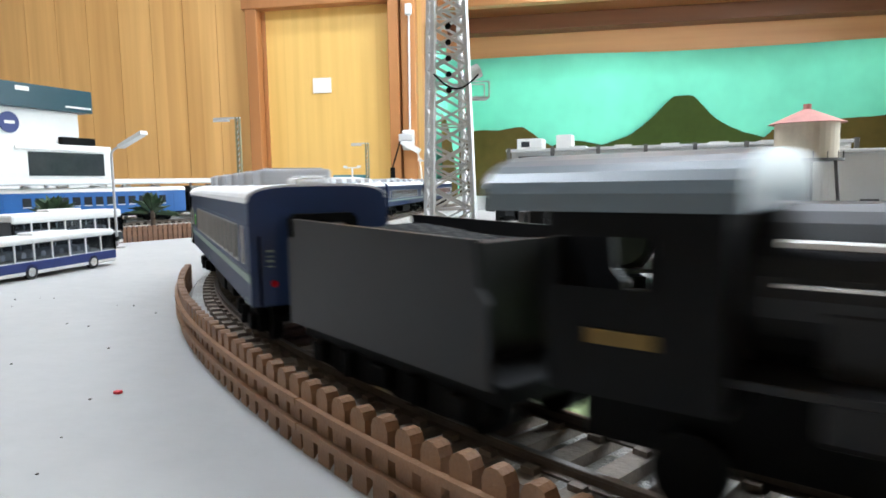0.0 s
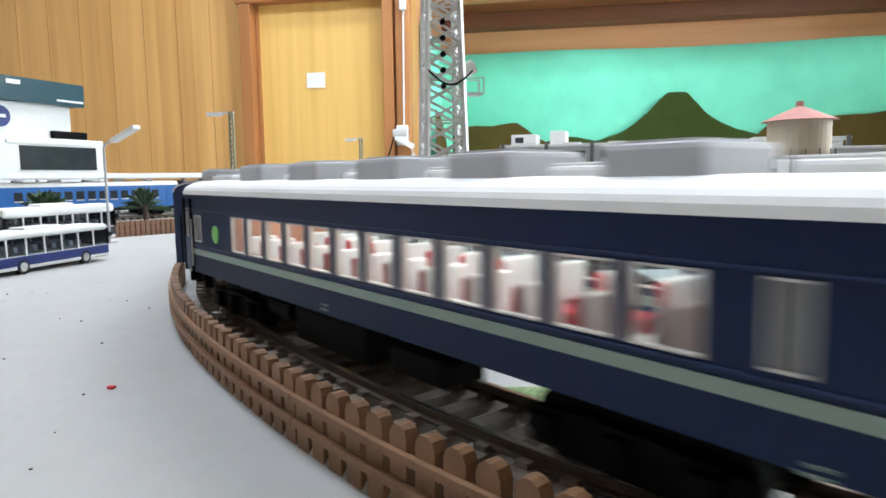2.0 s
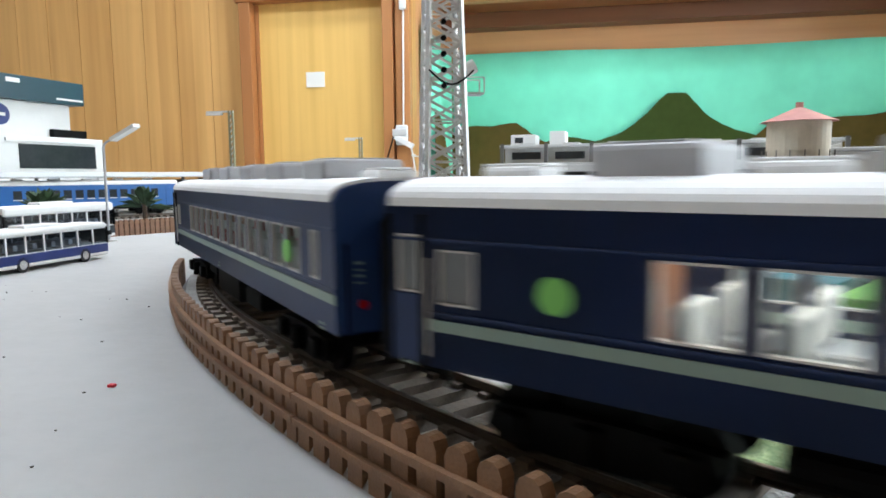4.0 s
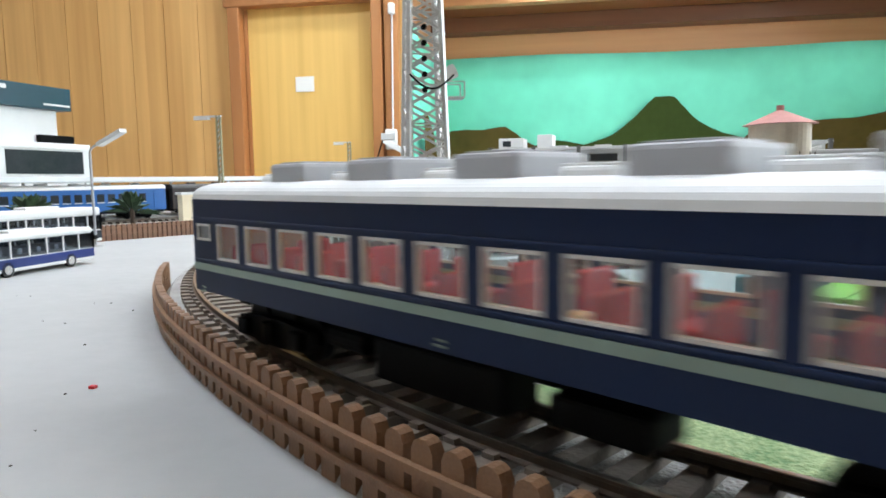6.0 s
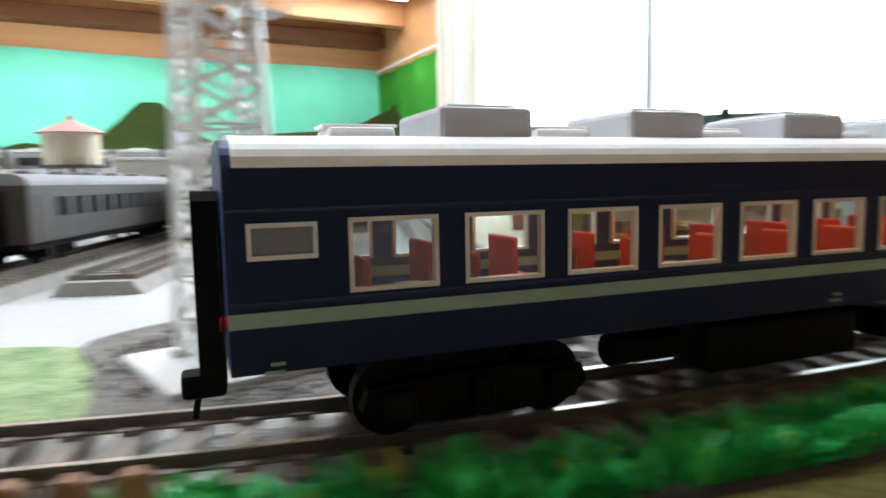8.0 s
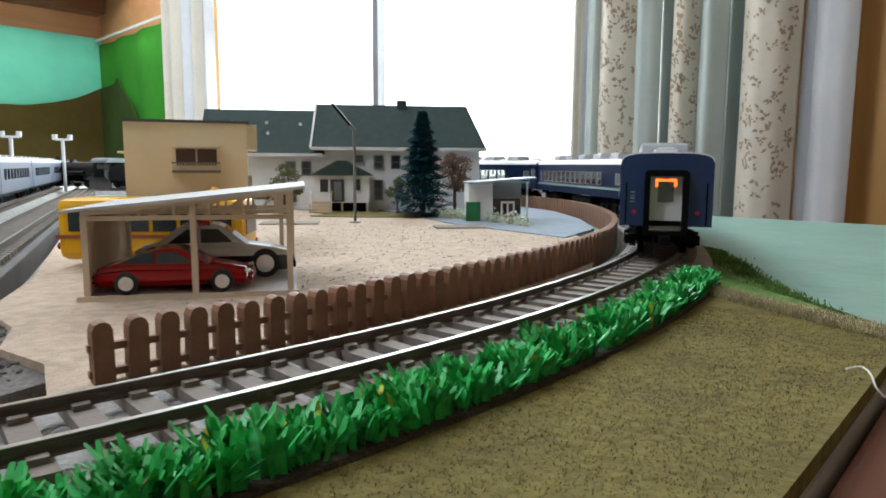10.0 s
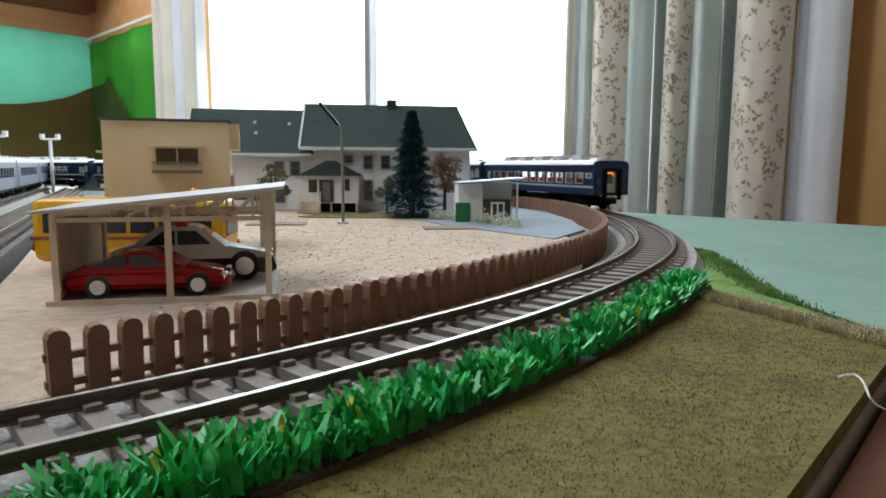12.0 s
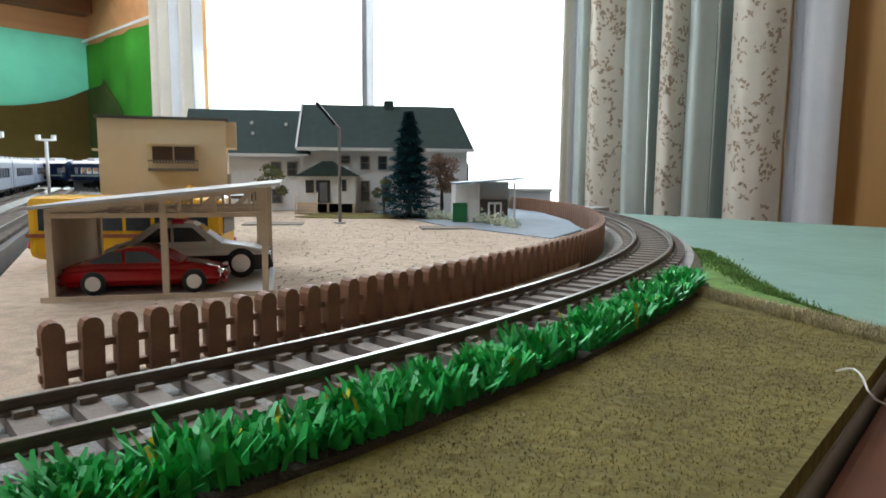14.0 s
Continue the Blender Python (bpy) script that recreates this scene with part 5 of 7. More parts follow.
def city_bus(label, m, L=0.104, W=0.0250, H=0.0320, body=WHITE, band=NAVY):
    t = thing("city_bus", label, "bus", m, "parked buses")
    h = L / 2
    part("lower_body", box(-h, h, -W / 2, W / 2, 0.0035, 0.0140, 0.0012), body, t, "white lower body")
    part("blue_band", box(-h - 0.0002, h + 0.0002, -W / 2 - 0.0002, W / 2 + 0.0002, 0.0060, 0.0136, 0.0008), band, t, "navy blue band")
    part("roof", box(-h, h, -W / 2, W / 2, 0.0264, H, 0.0022), body, t, "white roof")
    part("roof_pod", box(-h * 0.3, h * 0.3, -W / 4, W / 4, H - 0.0005, H + 0.0022, 0.0008), body, t)
    for x in [-h + 0.0006 + i * (L - 0.0012) / 7 for i in range(8)]:
        for y in (-1, 1):
            part("pillar", box(x - 0.0006, x + 0.0006, y * W / 2 - 0.0006, y * W / 2 + 0.0006, 0.0138, 0.0272), BLACK if abs(x) > h - 0.002 else body, t)
    for i in range(7):
        x0 = -h + 0.0012 + i * (L - 0.0012) / 7
        for y in (-1, 1):
            g = part("side_window", box(x0, x0 + (L - 0.0012) / 7 - 0.0012, y * (W / 2 - 0.0002) - 0.0002, y * (W / 2 - 0.0002) + 0.0002, 0.0142, 0.0268), BUS_GLASS, t)
            g.visible_shadow = False
    for e in (-1, 1):
        part("screen", box(e * h - 0.0003, e * h + 0.0003, -W / 2 + 0.001, W / 2 - 0.001, 0.0150, 0.0285), WINDOW_DARK, t)
    for i in range(10):
        part("seat", box(-h + 0.008 + i * 0.009, -h + 0.012 + i * 0.009, -W / 2 + 0.002, W / 2 - 0.002, 0.0160, 0.0205, 0.0005), UNIT_GREY, t)
    vehicle_wheels(t, (-h * 0.48, h * 0.55), W, 0.0056)
    for y in (-1, 1):
        part("headlamp", box(h - 0.0002, h + 0.0008, y * W * 0.34 - 0.0015, y * W * 0.34 + 0.0015, 0.0062, 0.0080, 0.0003), CHROME, t)
    part("mirror", box(h - 0.001, h + 0.003, -W / 2 - 0.002, -W / 2 - 0.0005, 0.0205, 0.0245, 0.0003), BLACK, t)
    return t


city_bus("white city bus with navy band parked on the board", pose(-0.3345, 0.339, 0, 0, 0, 87) @ Matrix.Scale(0.78, 4), 0.122, 0.030)
city_bus("white city bus with rounded roof parked on the board", pose(-0.425, 0.46, 0, 0, 0, 84), 0.11, 0.025, 0.034, WHITE, WINDOW_DARK)


def station():
    t = thing("station_building", "white modern station building with a dark teal fascia", "building", pose(-0.7437, 0.8098, 0, 0, 0, 80))
    part("hall", box(-0.22, 0.075, -0.05, 0.07, 0, 0.113, 0.001), WHITE, t, "white hall")
    part("upper_block", box(-0.22, 0.030, -0.04, 0.07, 0.113, 0.159, 0.001), WHITE, t)
    part("fascia", box(-0.225, 0.045, -0.052, 0.075, 0.159, 0.190, 0.001), TEAL_DARK, t, "dark teal glossy fascia")
    part("fascia_line", box(0.0, 0.042, -0.0528, -0.052, 0.164, 0.1665), WHITE, t)
    part("fascia_mark", box(-0.072, -0.053, -0.0528, -0.052, 0.180, 0.1855), WHITE, t)
    part("show_window", box(-0.060, 0.060, -0.0510, -0.0500, 0.070, 0.102), WINDOW_DARK, t, "dark shop window")
    part("window_ledge", box(-0.078, 0.061, -0.0520, -0.0500, 0.105, 0.109), WHITE, t)
    part("balcony_box", box(-0.005, 0.050, -0.048, -0.040, 0.1135, 0.124, 0.001), BLACK, t, "dark box on the ledge")
    part("round_sign", rod((-0.076, -0.0405, 0.139), (-0.076, -0.0425, 0.139), 0.0135, n=32), NAVY, t, "round navy sign")
    part("sign_bar", box(-0.083, -0.069, -0.0432, -0.0426, 0.137, 0.141), WHITE, t)
    for i in range(5):
        part("column", box(-0.20 + i * 0.065, -0.192 + i * 0.065, -0.054, -0.0505, 0, 0.062, 0.0005), WHITE, t)
    return t


station()
plat = thing("platform_canopy", "long grey platform canopy on slim posts", "platform canopy", pose(-0.545, 0.770, 0, 0, 0, 60))
part("canopy_roof", extrude([(-0.045, 0.058), (0.0, 0.0635), (0.045, 0.058), (0.045, 0.0565), (0.0, 0.0615), (-0.045, 0.0565)], -0.42, 0.36, "X"), CANOPY, plat, "pale grey sheet roof")
part("platform_deck", box(-0.42, 0.36, -0.032, 0.032, 0, 0.014, 0.001), SHEET_GREY, plat, "grey platform deck")
part("white_line", box(-0.42, 0.36, -0.028, -0.026, 0.014, 0.0145), WHITE, plat)
for i in range(9):
    part("canopy_post", box(-0.40 + i * 0.09, -0.397 + i * 0.09, -0.0015, 0.0015, 0.014, 0.060), WHITE, plat)


def parked_coach(name, label, m, paint, roof, L=0.21, n=12, panes=WINDOW_DARK, group="parked coaches", z=RAIL_Z, doors=True, band=None):
    t = thing(name, label, "railway coach", m @ pose(0, 0, z), group)
    h, W = L / 2, 0.0345
    part("body", box(-h, h, -W / 2, W / 2, 0.0105, 0.0370, 0.0006), paint, t)
    part("roof", extrude(roof_profile(W + 0.0006, 0.0370, 0.0425, 12), -h, h, "X"), roof, t)
    part("frame", box(-h + 0.002, h - 0.002, -0.014, 0.014, 0.0075, 0.0105), BLACK, t)
    for i in range(n):
        x = -h + 0.024 + (L - 0.048) * (i + 0.5) / n
        w = (L - 0.048) / n * 0.34
        for y in (-1, 1):
            part("window", box(x - w, x + w, y * (W / 2) - 0.0003, y * (W / 2) + 0.0003, 0.0222, 0.0315), panes, t)
            if band:
                part("window_sill", box(x - w, x + w, y * (W / 2) - 0.0005, y * (W / 2) + 0.0005, 0.0210, 0.0218), band, t)
    if doors:
        for x in (-h + 0.012, h - 0.012):
            for y in (-1, 1):
                part("coach_door", box(x - 0.004, x + 0.004, y * (W / 2) - 0.0004, y * (W / 2) + 0.0004, 0.0115, 0.0330, 0.0001), paint, t)
    for e in (-1, 1):
        part("gangway", box(e * h - 0.001, e * h + 0.0025, -0.0075, 0.0075, 0.0105, 0.0345, 0.0005), BLACK, t)
    for x in (-h + 0.034, h - 0.034):
        bogie(t, x)
    for i in range(5):
        part("roof_vent", box(-h + 0.03 + i * 0.036, -h + 0.040 + i * 0.036, -0.004, 0.004, 0.0420, 0.0445, 0.0006), roof, t)
    return t


PARK_BLUE = mat("bright_blue_coach", (0.014, 0.12, 0.38), 0.4, vary=0.08, scale=40)
LEFT_A, LEFT_B = Vector((-0.640, 0.560)), Vector((-0.410, 0.925))
ld = (LEFT_B - LEFT_A).normalized()
lturn = math.degrees(math.atan2(ld.y, ld.x))


def on_left(d, off=0.0):
    p = LEFT_A + ld * d
    return pose(p.x + off * ld.y, p.y - off * ld.x, 0, 0, 0, lturn)


def straight_track(name, label, m, L, wide=0.02):
    t = tagged(part(name, extrude([(-wide - 0.006, -0.001), (-wide, 0.0060), (wide, 0.0060), (wide + 0.006, -0.001)], 0, L, "X"), BALLAST), label, "", "", "structure")
    t.matrix_world = m
    for y in (-1, 1):
        c = y * (GAUGE / 2 + 0.0006)
        part("rail", box(0.004, L, c - 0.0006, c + 0.0006, 0.0082, 0.0110), RAIL, t)
        part("rail_head", box(0.004, L, c - 0.00055, c + 0.00055, 0.01101, 0.01115), RAILTOP, t)
    return t


tracks_with_ties = [
    (straight_track("left_track", "station track on a grey roadbed", on_left(-0.25), 0.98), 0.98),
]
parked_coach("blue_coach", "bright blue parked coach with a white roof at the platform", on_left(-0.08), PARK_BLUE, WHITE, 0.21, 12, WINDOW_DARK, band=WHITE)
parked_coach("blue_coach", "bright blue parked coach with a white roof at the platform", on_left(0.142), PARK_BLUE, WHITE, 0.21, 13, WINDOW_DARK, band=PAPER)
for k in range(2):
    parked_coach("baggage_coach", "dark brown parked baggage coach with a grey roof", on_left(0.356 + 0.212 * k), BROWN_CAR, SHED_GREY, 0.20, 6, WINDOW_DARK)


def bushes(label, x, y, r, m, seed, n=26, spiky=True):
    t = thing("shrub", label, "shrub", pose(x, y, 0), "shrubs")
    rnd = random.Random(seed)
    part("stem", rod((0, 0, 0), (0, 0, r * 0.8), r * 0.08, n=7), BARK, t)
    bm = bmesh.new()
    for i in range(n):
        a, e = rnd.uniform(0, 6.28), rnd.uniform(0.1, 1.4)
        d = Vector((math.cos(a) * math.cos(e), math.sin(a) * math.cos(e), math.sin(e)))
        p = Vector((0, 0, r * 0.6)) + d * r
        s = d.cross(Vector((0, 0, 1))).normalized() * r * 0.14
        o = Vector((0, 0, r * 0.6))
        vs = [bm.verts.new(q) for q in (o + d * r * 0.15, o + d * r * 0.6 + s, p - Vector((0, 0, r * 0.2)), o + d * r * 0.6 - s)]
        bm.faces.new(vs)
    part("leaves", bm, m, t, "dark spiky leaves")
    return t


PALM = mat("palm_leaf", (0.035, 0.07, 0.03), 0.7, vary=0.3, scale=150)
bushes("dark green spiky palm shrub beside the platform", -0.530, 0.575, 0.034, PALM, 1, 40)
bushes("dark green spiky palm shrub beside the platform", -0.478, 0.665, 0.034, PALM, 2, 40)
far_fence = thing("picket_fence", "short brown picket fence before the station track", "fence")
fa, fb = Vector((-0.455, 0.500)), Vector((-0.372, 0.640))
for i in range(33):
    p = fa + (fb - fa) * (i / 32)
    q = new("picket", BROWN_PICKET)
    q.parent = far_fence
    q.matrix_basis = pose(p.x, p.y, -0.003, 0, 0, math.degrees(math.atan2(fb.y - fa.y, fb.x - fa.x)))
part("fence_rail", bar((fa.x, fa.y, 0.006), (fb.x, fb.y, 0.006), 0.0016, 0.0016), FENCE_BROWN, far_fence)
part("fence_rail", bar((fa.x, fa.y, 0.012), (fb.x, fb.y, 0.012), 0.0016, 0.0016), FENCE_BROWN, far_fence)
kiosk = thing("platform_kiosk", "small cream kiosk beside the track", "kiosk", pose(-0.452, 0.735, 0, 0, 0, lturn))
part("booth", box(-0.008, 0.008, -0.006, 0.006, 0, 0.040, 0.0005), CREAM, kiosk)
part("kiosk_roof", box(-0.010, 0.010, -0.008, 0.008, 0.040, 0.043, 0.0005), WHITE, kiosk)


def twin_lamp(label, x, y, h):
    t = thing("platform_lamp", label, "platform lamp", pose(x, y, 0, 0, 0, 20), "platform lamps")
    part("post", rod((0, 0, 0), (0, 0, h), 0.0017, n=8), WHITE, t)
    part("cross_arm", box(-0.012, 0.012, -0.001, 0.001, h - 0.001, h + 0.001), WHITE, t)
    for x in (-1, 1):
        part("lantern", box(x * 0.012 - 0.0035, x * 0.012 + 0.0035, -0.0022, 0.0022, h, h + 0.004, 0.0005), WHITE, t)


twin_lamp("white twin-armed platform lamp", -0.385, 1.12, 0.080)
twin_lamp("white twin-armed platform lamp", -0.255, 1.15, 0.090)
silo = thing("signal_lamp", "black signal lamp on a bent post with white base", "signal")
part("base", rod((-0.30, 1.08, 0), (-0.30, 1.08, 0.060), 0.010, n=16), WHITE, silo)
part("neck", rod((-0.30, 1.08, 0.060), (-0.30, 1.08, 0.078), 0.0045, n=12), BLACK, silo)
part("post", rod((-0.30, 1.08, 0.078), (-0.285, 1.08, 0.125), 0.0014, n=8), BLACK, silo)
part("lamp", box(-0.287, -0.262, 1.074, 1.086, 0.122, 0.134, 0.001), WHITE, silo)
blue_hut = thing("blue_shed", "small blue shed behind the parked coaches", "shed", pose(-0.40, 1.16, 0, 0, 0, 20))
part("wall", box(-0.03, 0.03, -0.015, 0.015, 0, 0.062), TEAL_BOX, blue_hut)
part("shed_roof", box(-0.033, 0.033, -0.018, 0.018, 0.062, 0.068, 0.001), TEAL_BOX, blue_hut)

# ---------------------------------------------------------------- engine depot
tt = thing("turntable", "sunken locomotive turntable with grey rim", "turntable", pose(-0.085, 0.455, 0, 0, 0, -5))
bm = bmesh.new()
for i in range(48):
    a, b = 2 * math.pi * i / 48, 2 * math.pi * (i + 1) / 48
    ring = []
    for r, z in ((0.100, 0.0), (0.100, 0.0055), (0.088, 0.0055), (0.088, 0.0005)):
        ring.append((r, z))
    for (r0, z0), (r1, z1) in zip(ring, ring[1:]):
        bm.faces.new([bm.verts.new(p) for p in ((r0 * math.cos(a), r0 * math.sin(a), z0), (r0 * math.cos(b), r0 * math.sin(b), z0), (r1 * math.cos(b), r1 * math.sin(b), z1), (r1 * math.cos(a), r1 * math.sin(a), z1))])
part("rim", bm, SHEET_GREY, tt, "pale concrete rim")
part("pit", rod((0, 0, 0.0), (0, 0, 0.0012), 0.088, n=48), SHED_GREY, tt, "dark pit floor")
part("bridge", box(-0.086, 0.086, -0.014, 0.014, 0.003, 0.0085, 0.0005), SHED_GREY, tt, "dark turntable bridge")
for y in (-1, 1):
    part("bridge_rail", box(-0.086, 0.086, y * 0.0088 - 0.0006, y * 0.0088 + 0.0006, 0.0085, 0.0112), RAIL, tt)
    part("handrail", bar((-0.08, y * 0.0135, 0.018), (0.08, y * 0.0135, 0.018), 0.0007, 0.0007), STEEL, tt)
    for i in range(7):
        part("stanchion", bar((-0.08 + i * 0.0267, y * 0.0135, 0.0085), (-0.08 + i * 0.0267, y * 0.0135, 0.018), 0.0006, 0.0006), STEEL, tt)
part("control_cabin", box(0.035, 0.060, 0.016, 0.030, 0.005, 0.030, 0.0006), SHED_GREY, tt)
part("gate", box(-0.02, 0.0, 0.020, 0.0205, 0.006, 0.026), BALSA, tt)
plank = thing("loose_plank", "thin dark plank lying on the grey board", "plank")
part("board", bar((-0.176, 0.325, 0.0025), (-0.110, 0.342, 0.0025), 0.004, 0.003), SHED_GREY, plank)

DEPOT = pose(0.003, 0.150, 0, 0, 0, 98)
tracks_with_ties.append((straight_track("depot_track", "depot siding on the board", DEPOT @ pose(0.0, 0, -0.0045), 0.21, 0.013), 0.21))
dl = steam_loco("depot_locomotive", "black steam locomotive standing on the depot siding")
dl.matrix_world = DEPOT @ pose(0.092, 0, 0.0066, 0, 0, 180)
d2 = copy_thing(dl, pose(-0.045, 0.60, 0.0066, 0, 0, -60))
tagged(d2, "black steam locomotive standing beyond the turntable")


def container(label, m, L, W, H, paint, band=None, z=0.0):
    t = thing("freight_container", label, "container", m, "containers")
    part("shell", box(-L / 2, L / 2, -W / 2, W / 2, z + 0.0026, z + H, 0.0004), paint, t)
    for x in (-1, 1):
        for y in (-1, 1):
            part("foot", box(x * (L / 2 - 0.003) - 0.003, x * (L / 2 - 0.003) + 0.003, y * (W / 2 - 0.003) - 0.003, y * (W / 2 - 0.003) + 0.003, z, z + 0.0028), paint, t)
    if band:
        part("band", box(-L / 2 - 0.0002, L / 2 + 0.0002, -W / 2 - 0.0002, W / 2 + 0.0002, z + H * 0.62, z + H * 0.69), band, t, "pale band")
        for k in range(3):
            part("lettering_bar", box(-L / 2 + 0.003 + k * 0.011, -L / 2 + 0.009 + k * 0.011, -W / 2 - 0.0003, -W / 2, z + H * (0.3 if k % 2 else 0.84), z + H * (0.32 if k % 2 else 0.86)), BLACK, t)
            part("lettering_bar", box(-L / 2 - 0.0003, -L / 2, W * 0.1, W * 0.3, z + H * 0.82, z + H * 0.85), BLACK, t)
    part("ridge", box(-L / 2, L / 2, -0.0004, 0.0004, z + H, z + H + 0.0003), paint, t)
    for x in (0.0,):
        part("door_line", box(-L / 2 - 0.0002, -L / 2, -0.0002, 0.0002, z + 0.003, z + H - 0.001), BLACK, t)
    return t


container("lime green freight container with a pale band on the ground", pose(0.0695, 0.1646, 0.002, 0, 0, 53), 0.038, 0.0195, 0.0205, LIME, PALE_LIME)
container("white freight container behind a lime green one", pose(0.093, 0.200, 0.002, 0, 0, 53), 0.038, 0.0195, 0.0215, WHITE_BOX)
container("dark teal freight container behind a lime green one", pose(0.062, 0.196, 0.002, 0, 0, 53), 0.038, 0.0195, 0.0205, TEAL_BOX)


def roundhouse():
    A, B = Vector((-0.092, 0.880)), Vector((0.330, 0.830))
    turn = math.degrees(math.atan2(B.y - A.y, B.x - A.x))
    t = thing("engine_shed", "long open-fronted engine shed with a raised clerestory", "engine shed", pose(A.x, A.y, 0, 0, 0, turn))
    L = (B - A).length
    n = 7
    w = L / n
    part("shed_floor", box(0, L, 0, 0.20, 0, 0.003), SHED_GREY, t)
    part("rear_wall", box(0, L, 0.198, 0.202, 0.0, 0.066), SHED_GREY, t)
    for x in (0, L):
        part("gable", box(x - 0.002, x + 0.002, 0.002, 0.198, 0, 0.066), SHED_GREY, t)
    part("eave_board", box(-0.004, L + 0.004, -0.006, -0.002, 0.058, 0.067, 0.0004), SHED_WHITE, t, "pale eave board")
    part("lower_roof", box(-0.004, L + 0.004, -0.006, 0.05, 0.067, 0.070), SHED_WHITE, t, "pale flat roof")
    part("upper_roof", box(-0.004, L + 0.004, 0.028, 0.206, 0.092, 0.0955, 0.0004), SHED_WHITE, t, "pale clerestory roof")
    part("clerestory", box(0, L, 0.048, 0.050, 0.070, 0.092), SHED_WHITE, t)
    for i in range(n + 1):
        x = i * w
        part("pillar", box(x - 0.004, x + 0.004, -0.002, 0.006, 0, 0.060), SHED_GREY, t)
        part("clerestory_post", box(x - 0.0025, x + 0.0025, 0.024, 0.028, 0.066, 0.097), SHED_GREY, t)
    for i in range(n):
        x = i * w
        part("clerestory_window", box(x + 0.010, x + w - 0.010, 0.0468, 0.048, 0.076, 0.086), WINDOW_DARK, t)
        part("rear_window", box(x + w * 0.36, x + w * 0.64, 0.1968, 0.198, 0.018, 0.050), PAPER, t, "pale rear window")
        part("roof_tread", box(x + 0.02, x + w - 0.018, 0.05, 0.09, 0.0955, 0.0985), SHED_WHITE, t)
        part("lamp_block", box(x + w / 2 - 0.002, x + w / 2 + 0.002, -0.009, -0.006, 0.060, 0.063), WHITE, t)
    hut = part("roof_hut", box(0.004, 0.040, 0.07, 0.11, 0.0955, 0.112, 0.0008), WHITE, t, "white hut on the roof")
    part("hut_window", box(0.010, 0.022, 0.0694, 0.07, 0.100, 0.108), WINDOW_DARK, hut)
    part("roof_hut", box(0.060, 0.082, 0.07, 0.11, 0.0955, 0.116, 0.0008), WHITE, t, "white hut on the roof")
    return t


roundhouse()
hut = thing("glazed_hut", "low hut with a sloping glazed roof", "hut", pose(0.115, 0.60, 0, 0, 0, -4))
part("hut_wall", box(-0.032, 0.032, -0.02, 0.02, 0, 0.026), SHED_GREY, hut)
part("glazed_roof", extrude([(-0.024, 0.025), (0.024, 0.025), (0.004, 0.042)], -0.034, 0.034, "X"), mat("roof_glass", (0.22, 0.27, 0.22), 0.3, vary=0.1), hut)
for i in range(6):
    part("glazing_bar", bar((-0.034 + i * 0.0136, -0.0245, 0.0255), (-0.034 + i * 0.0136, 0.0035, 0.0428), 0.001, 0.001), SHED_WHITE, hut)


def water_tower():
    t = thing("water_tower", "cream water tower with a faded red roof on dark legs", "water tower", pose(0.170, 0.540, 0, 0, 0, 15))
    part("tank", rod((0, 0, 0.0655), (0, 0, 0.0925), 0.0225, n=32), TANK, t, "cream planked tank")
    for z in (0.070, 0.080, 0.089):
        part("hoop", rod((0, 0, z), (0, 0, z + 0.0007), 0.0228, n=32), TANK, t)
    part("tank_roof", rod((0, 0, 0.0925), (0, 0, 0.1035), 0.0275, n=32, r2=0.003), PINK_ROOF, t, "faded red conical roof")
    part("finial", rod((0, 0, 0.1030), (0, 0, 0.1075), 0.0028, n=12), PINK_ROOF, t)
    part("deck", rod((0, 0, 0.0635), (0, 0, 0.0655), 0.0262, n=32), SHED_GREY, t)
    for i in range(16):
        a = 2 * math.pi * i / 16
        part("stanchion", bar((0.0258 * math.cos(a), 0.0258 * math.sin(a), 0.0655), (0.0258 * math.cos(a), 0.0258 * math.sin(a), 0.0705), 0.0005, 0.0005), SHED_GREY, t)
    c = [(-1, -1), (1, -1), (1, 1), (-1, 1)]
    for x, y in c:
        part("leg", bar((x * 0.0185, y * 0.0185, 0.0), (x * 0.0145, y * 0.0145, 0.0640), 0.0022, 0.0022), SHED_GREY, t)
    for k in range(4):
        (ax, ay), (bx, by) = c[k], c[(k + 1) % 4]
        part("brace", bar((ax * 0.0165, ay * 0.0165, 0.030), (bx * 0.0165, by * 0.0165, 0.030), 0.0016, 0.0016), SHED_GREY, t)
    part("stand_pipe", rod((0, 0, 0), (0, 0, 0.0635), 0.0032, n=12), SHED_GREY, t)
    part("spout", bar((0.022, 0.0, 0.072), (0.036, 0, 0.075), 0.002, 0.002), WHITE, t)
    bm = bmesh.new()
    for i in range(14):
        bar((0.006, -0.012, 0.004 + i * 0.0045), (0.012, -0.012, 0.004 + i * 0.0045), 0.0005, 0.0005, bm)
    for x in (0.006, 0.012):
        bar((x, -0.012, 0), (x, -0.012, 0.064), 0.0006, 0.0006, bm)
    part("ladder", bm, STEEL, t, "thin steel ladder")
    return t


water_tower()
coal = thing("coaling_stage", "tall white coaling stage beside the shed", "coaling stage", pose(0.245, 0.66, 0, 0, 0, 0))
part("block", box(-0.040, 0.040, -0.02, 0.04, 0, 0.072, 0.001), WHITE, coal)
part("stage_roof", box(-0.043, 0.043, -0.024, 0.044, 0.072, 0.076, 0.001), SHED_WHITE, coal)
part("doorway", box(0.006, 0.022, -0.0205, -0.02, 0, 0.030), WINDOW_DARK, coal)


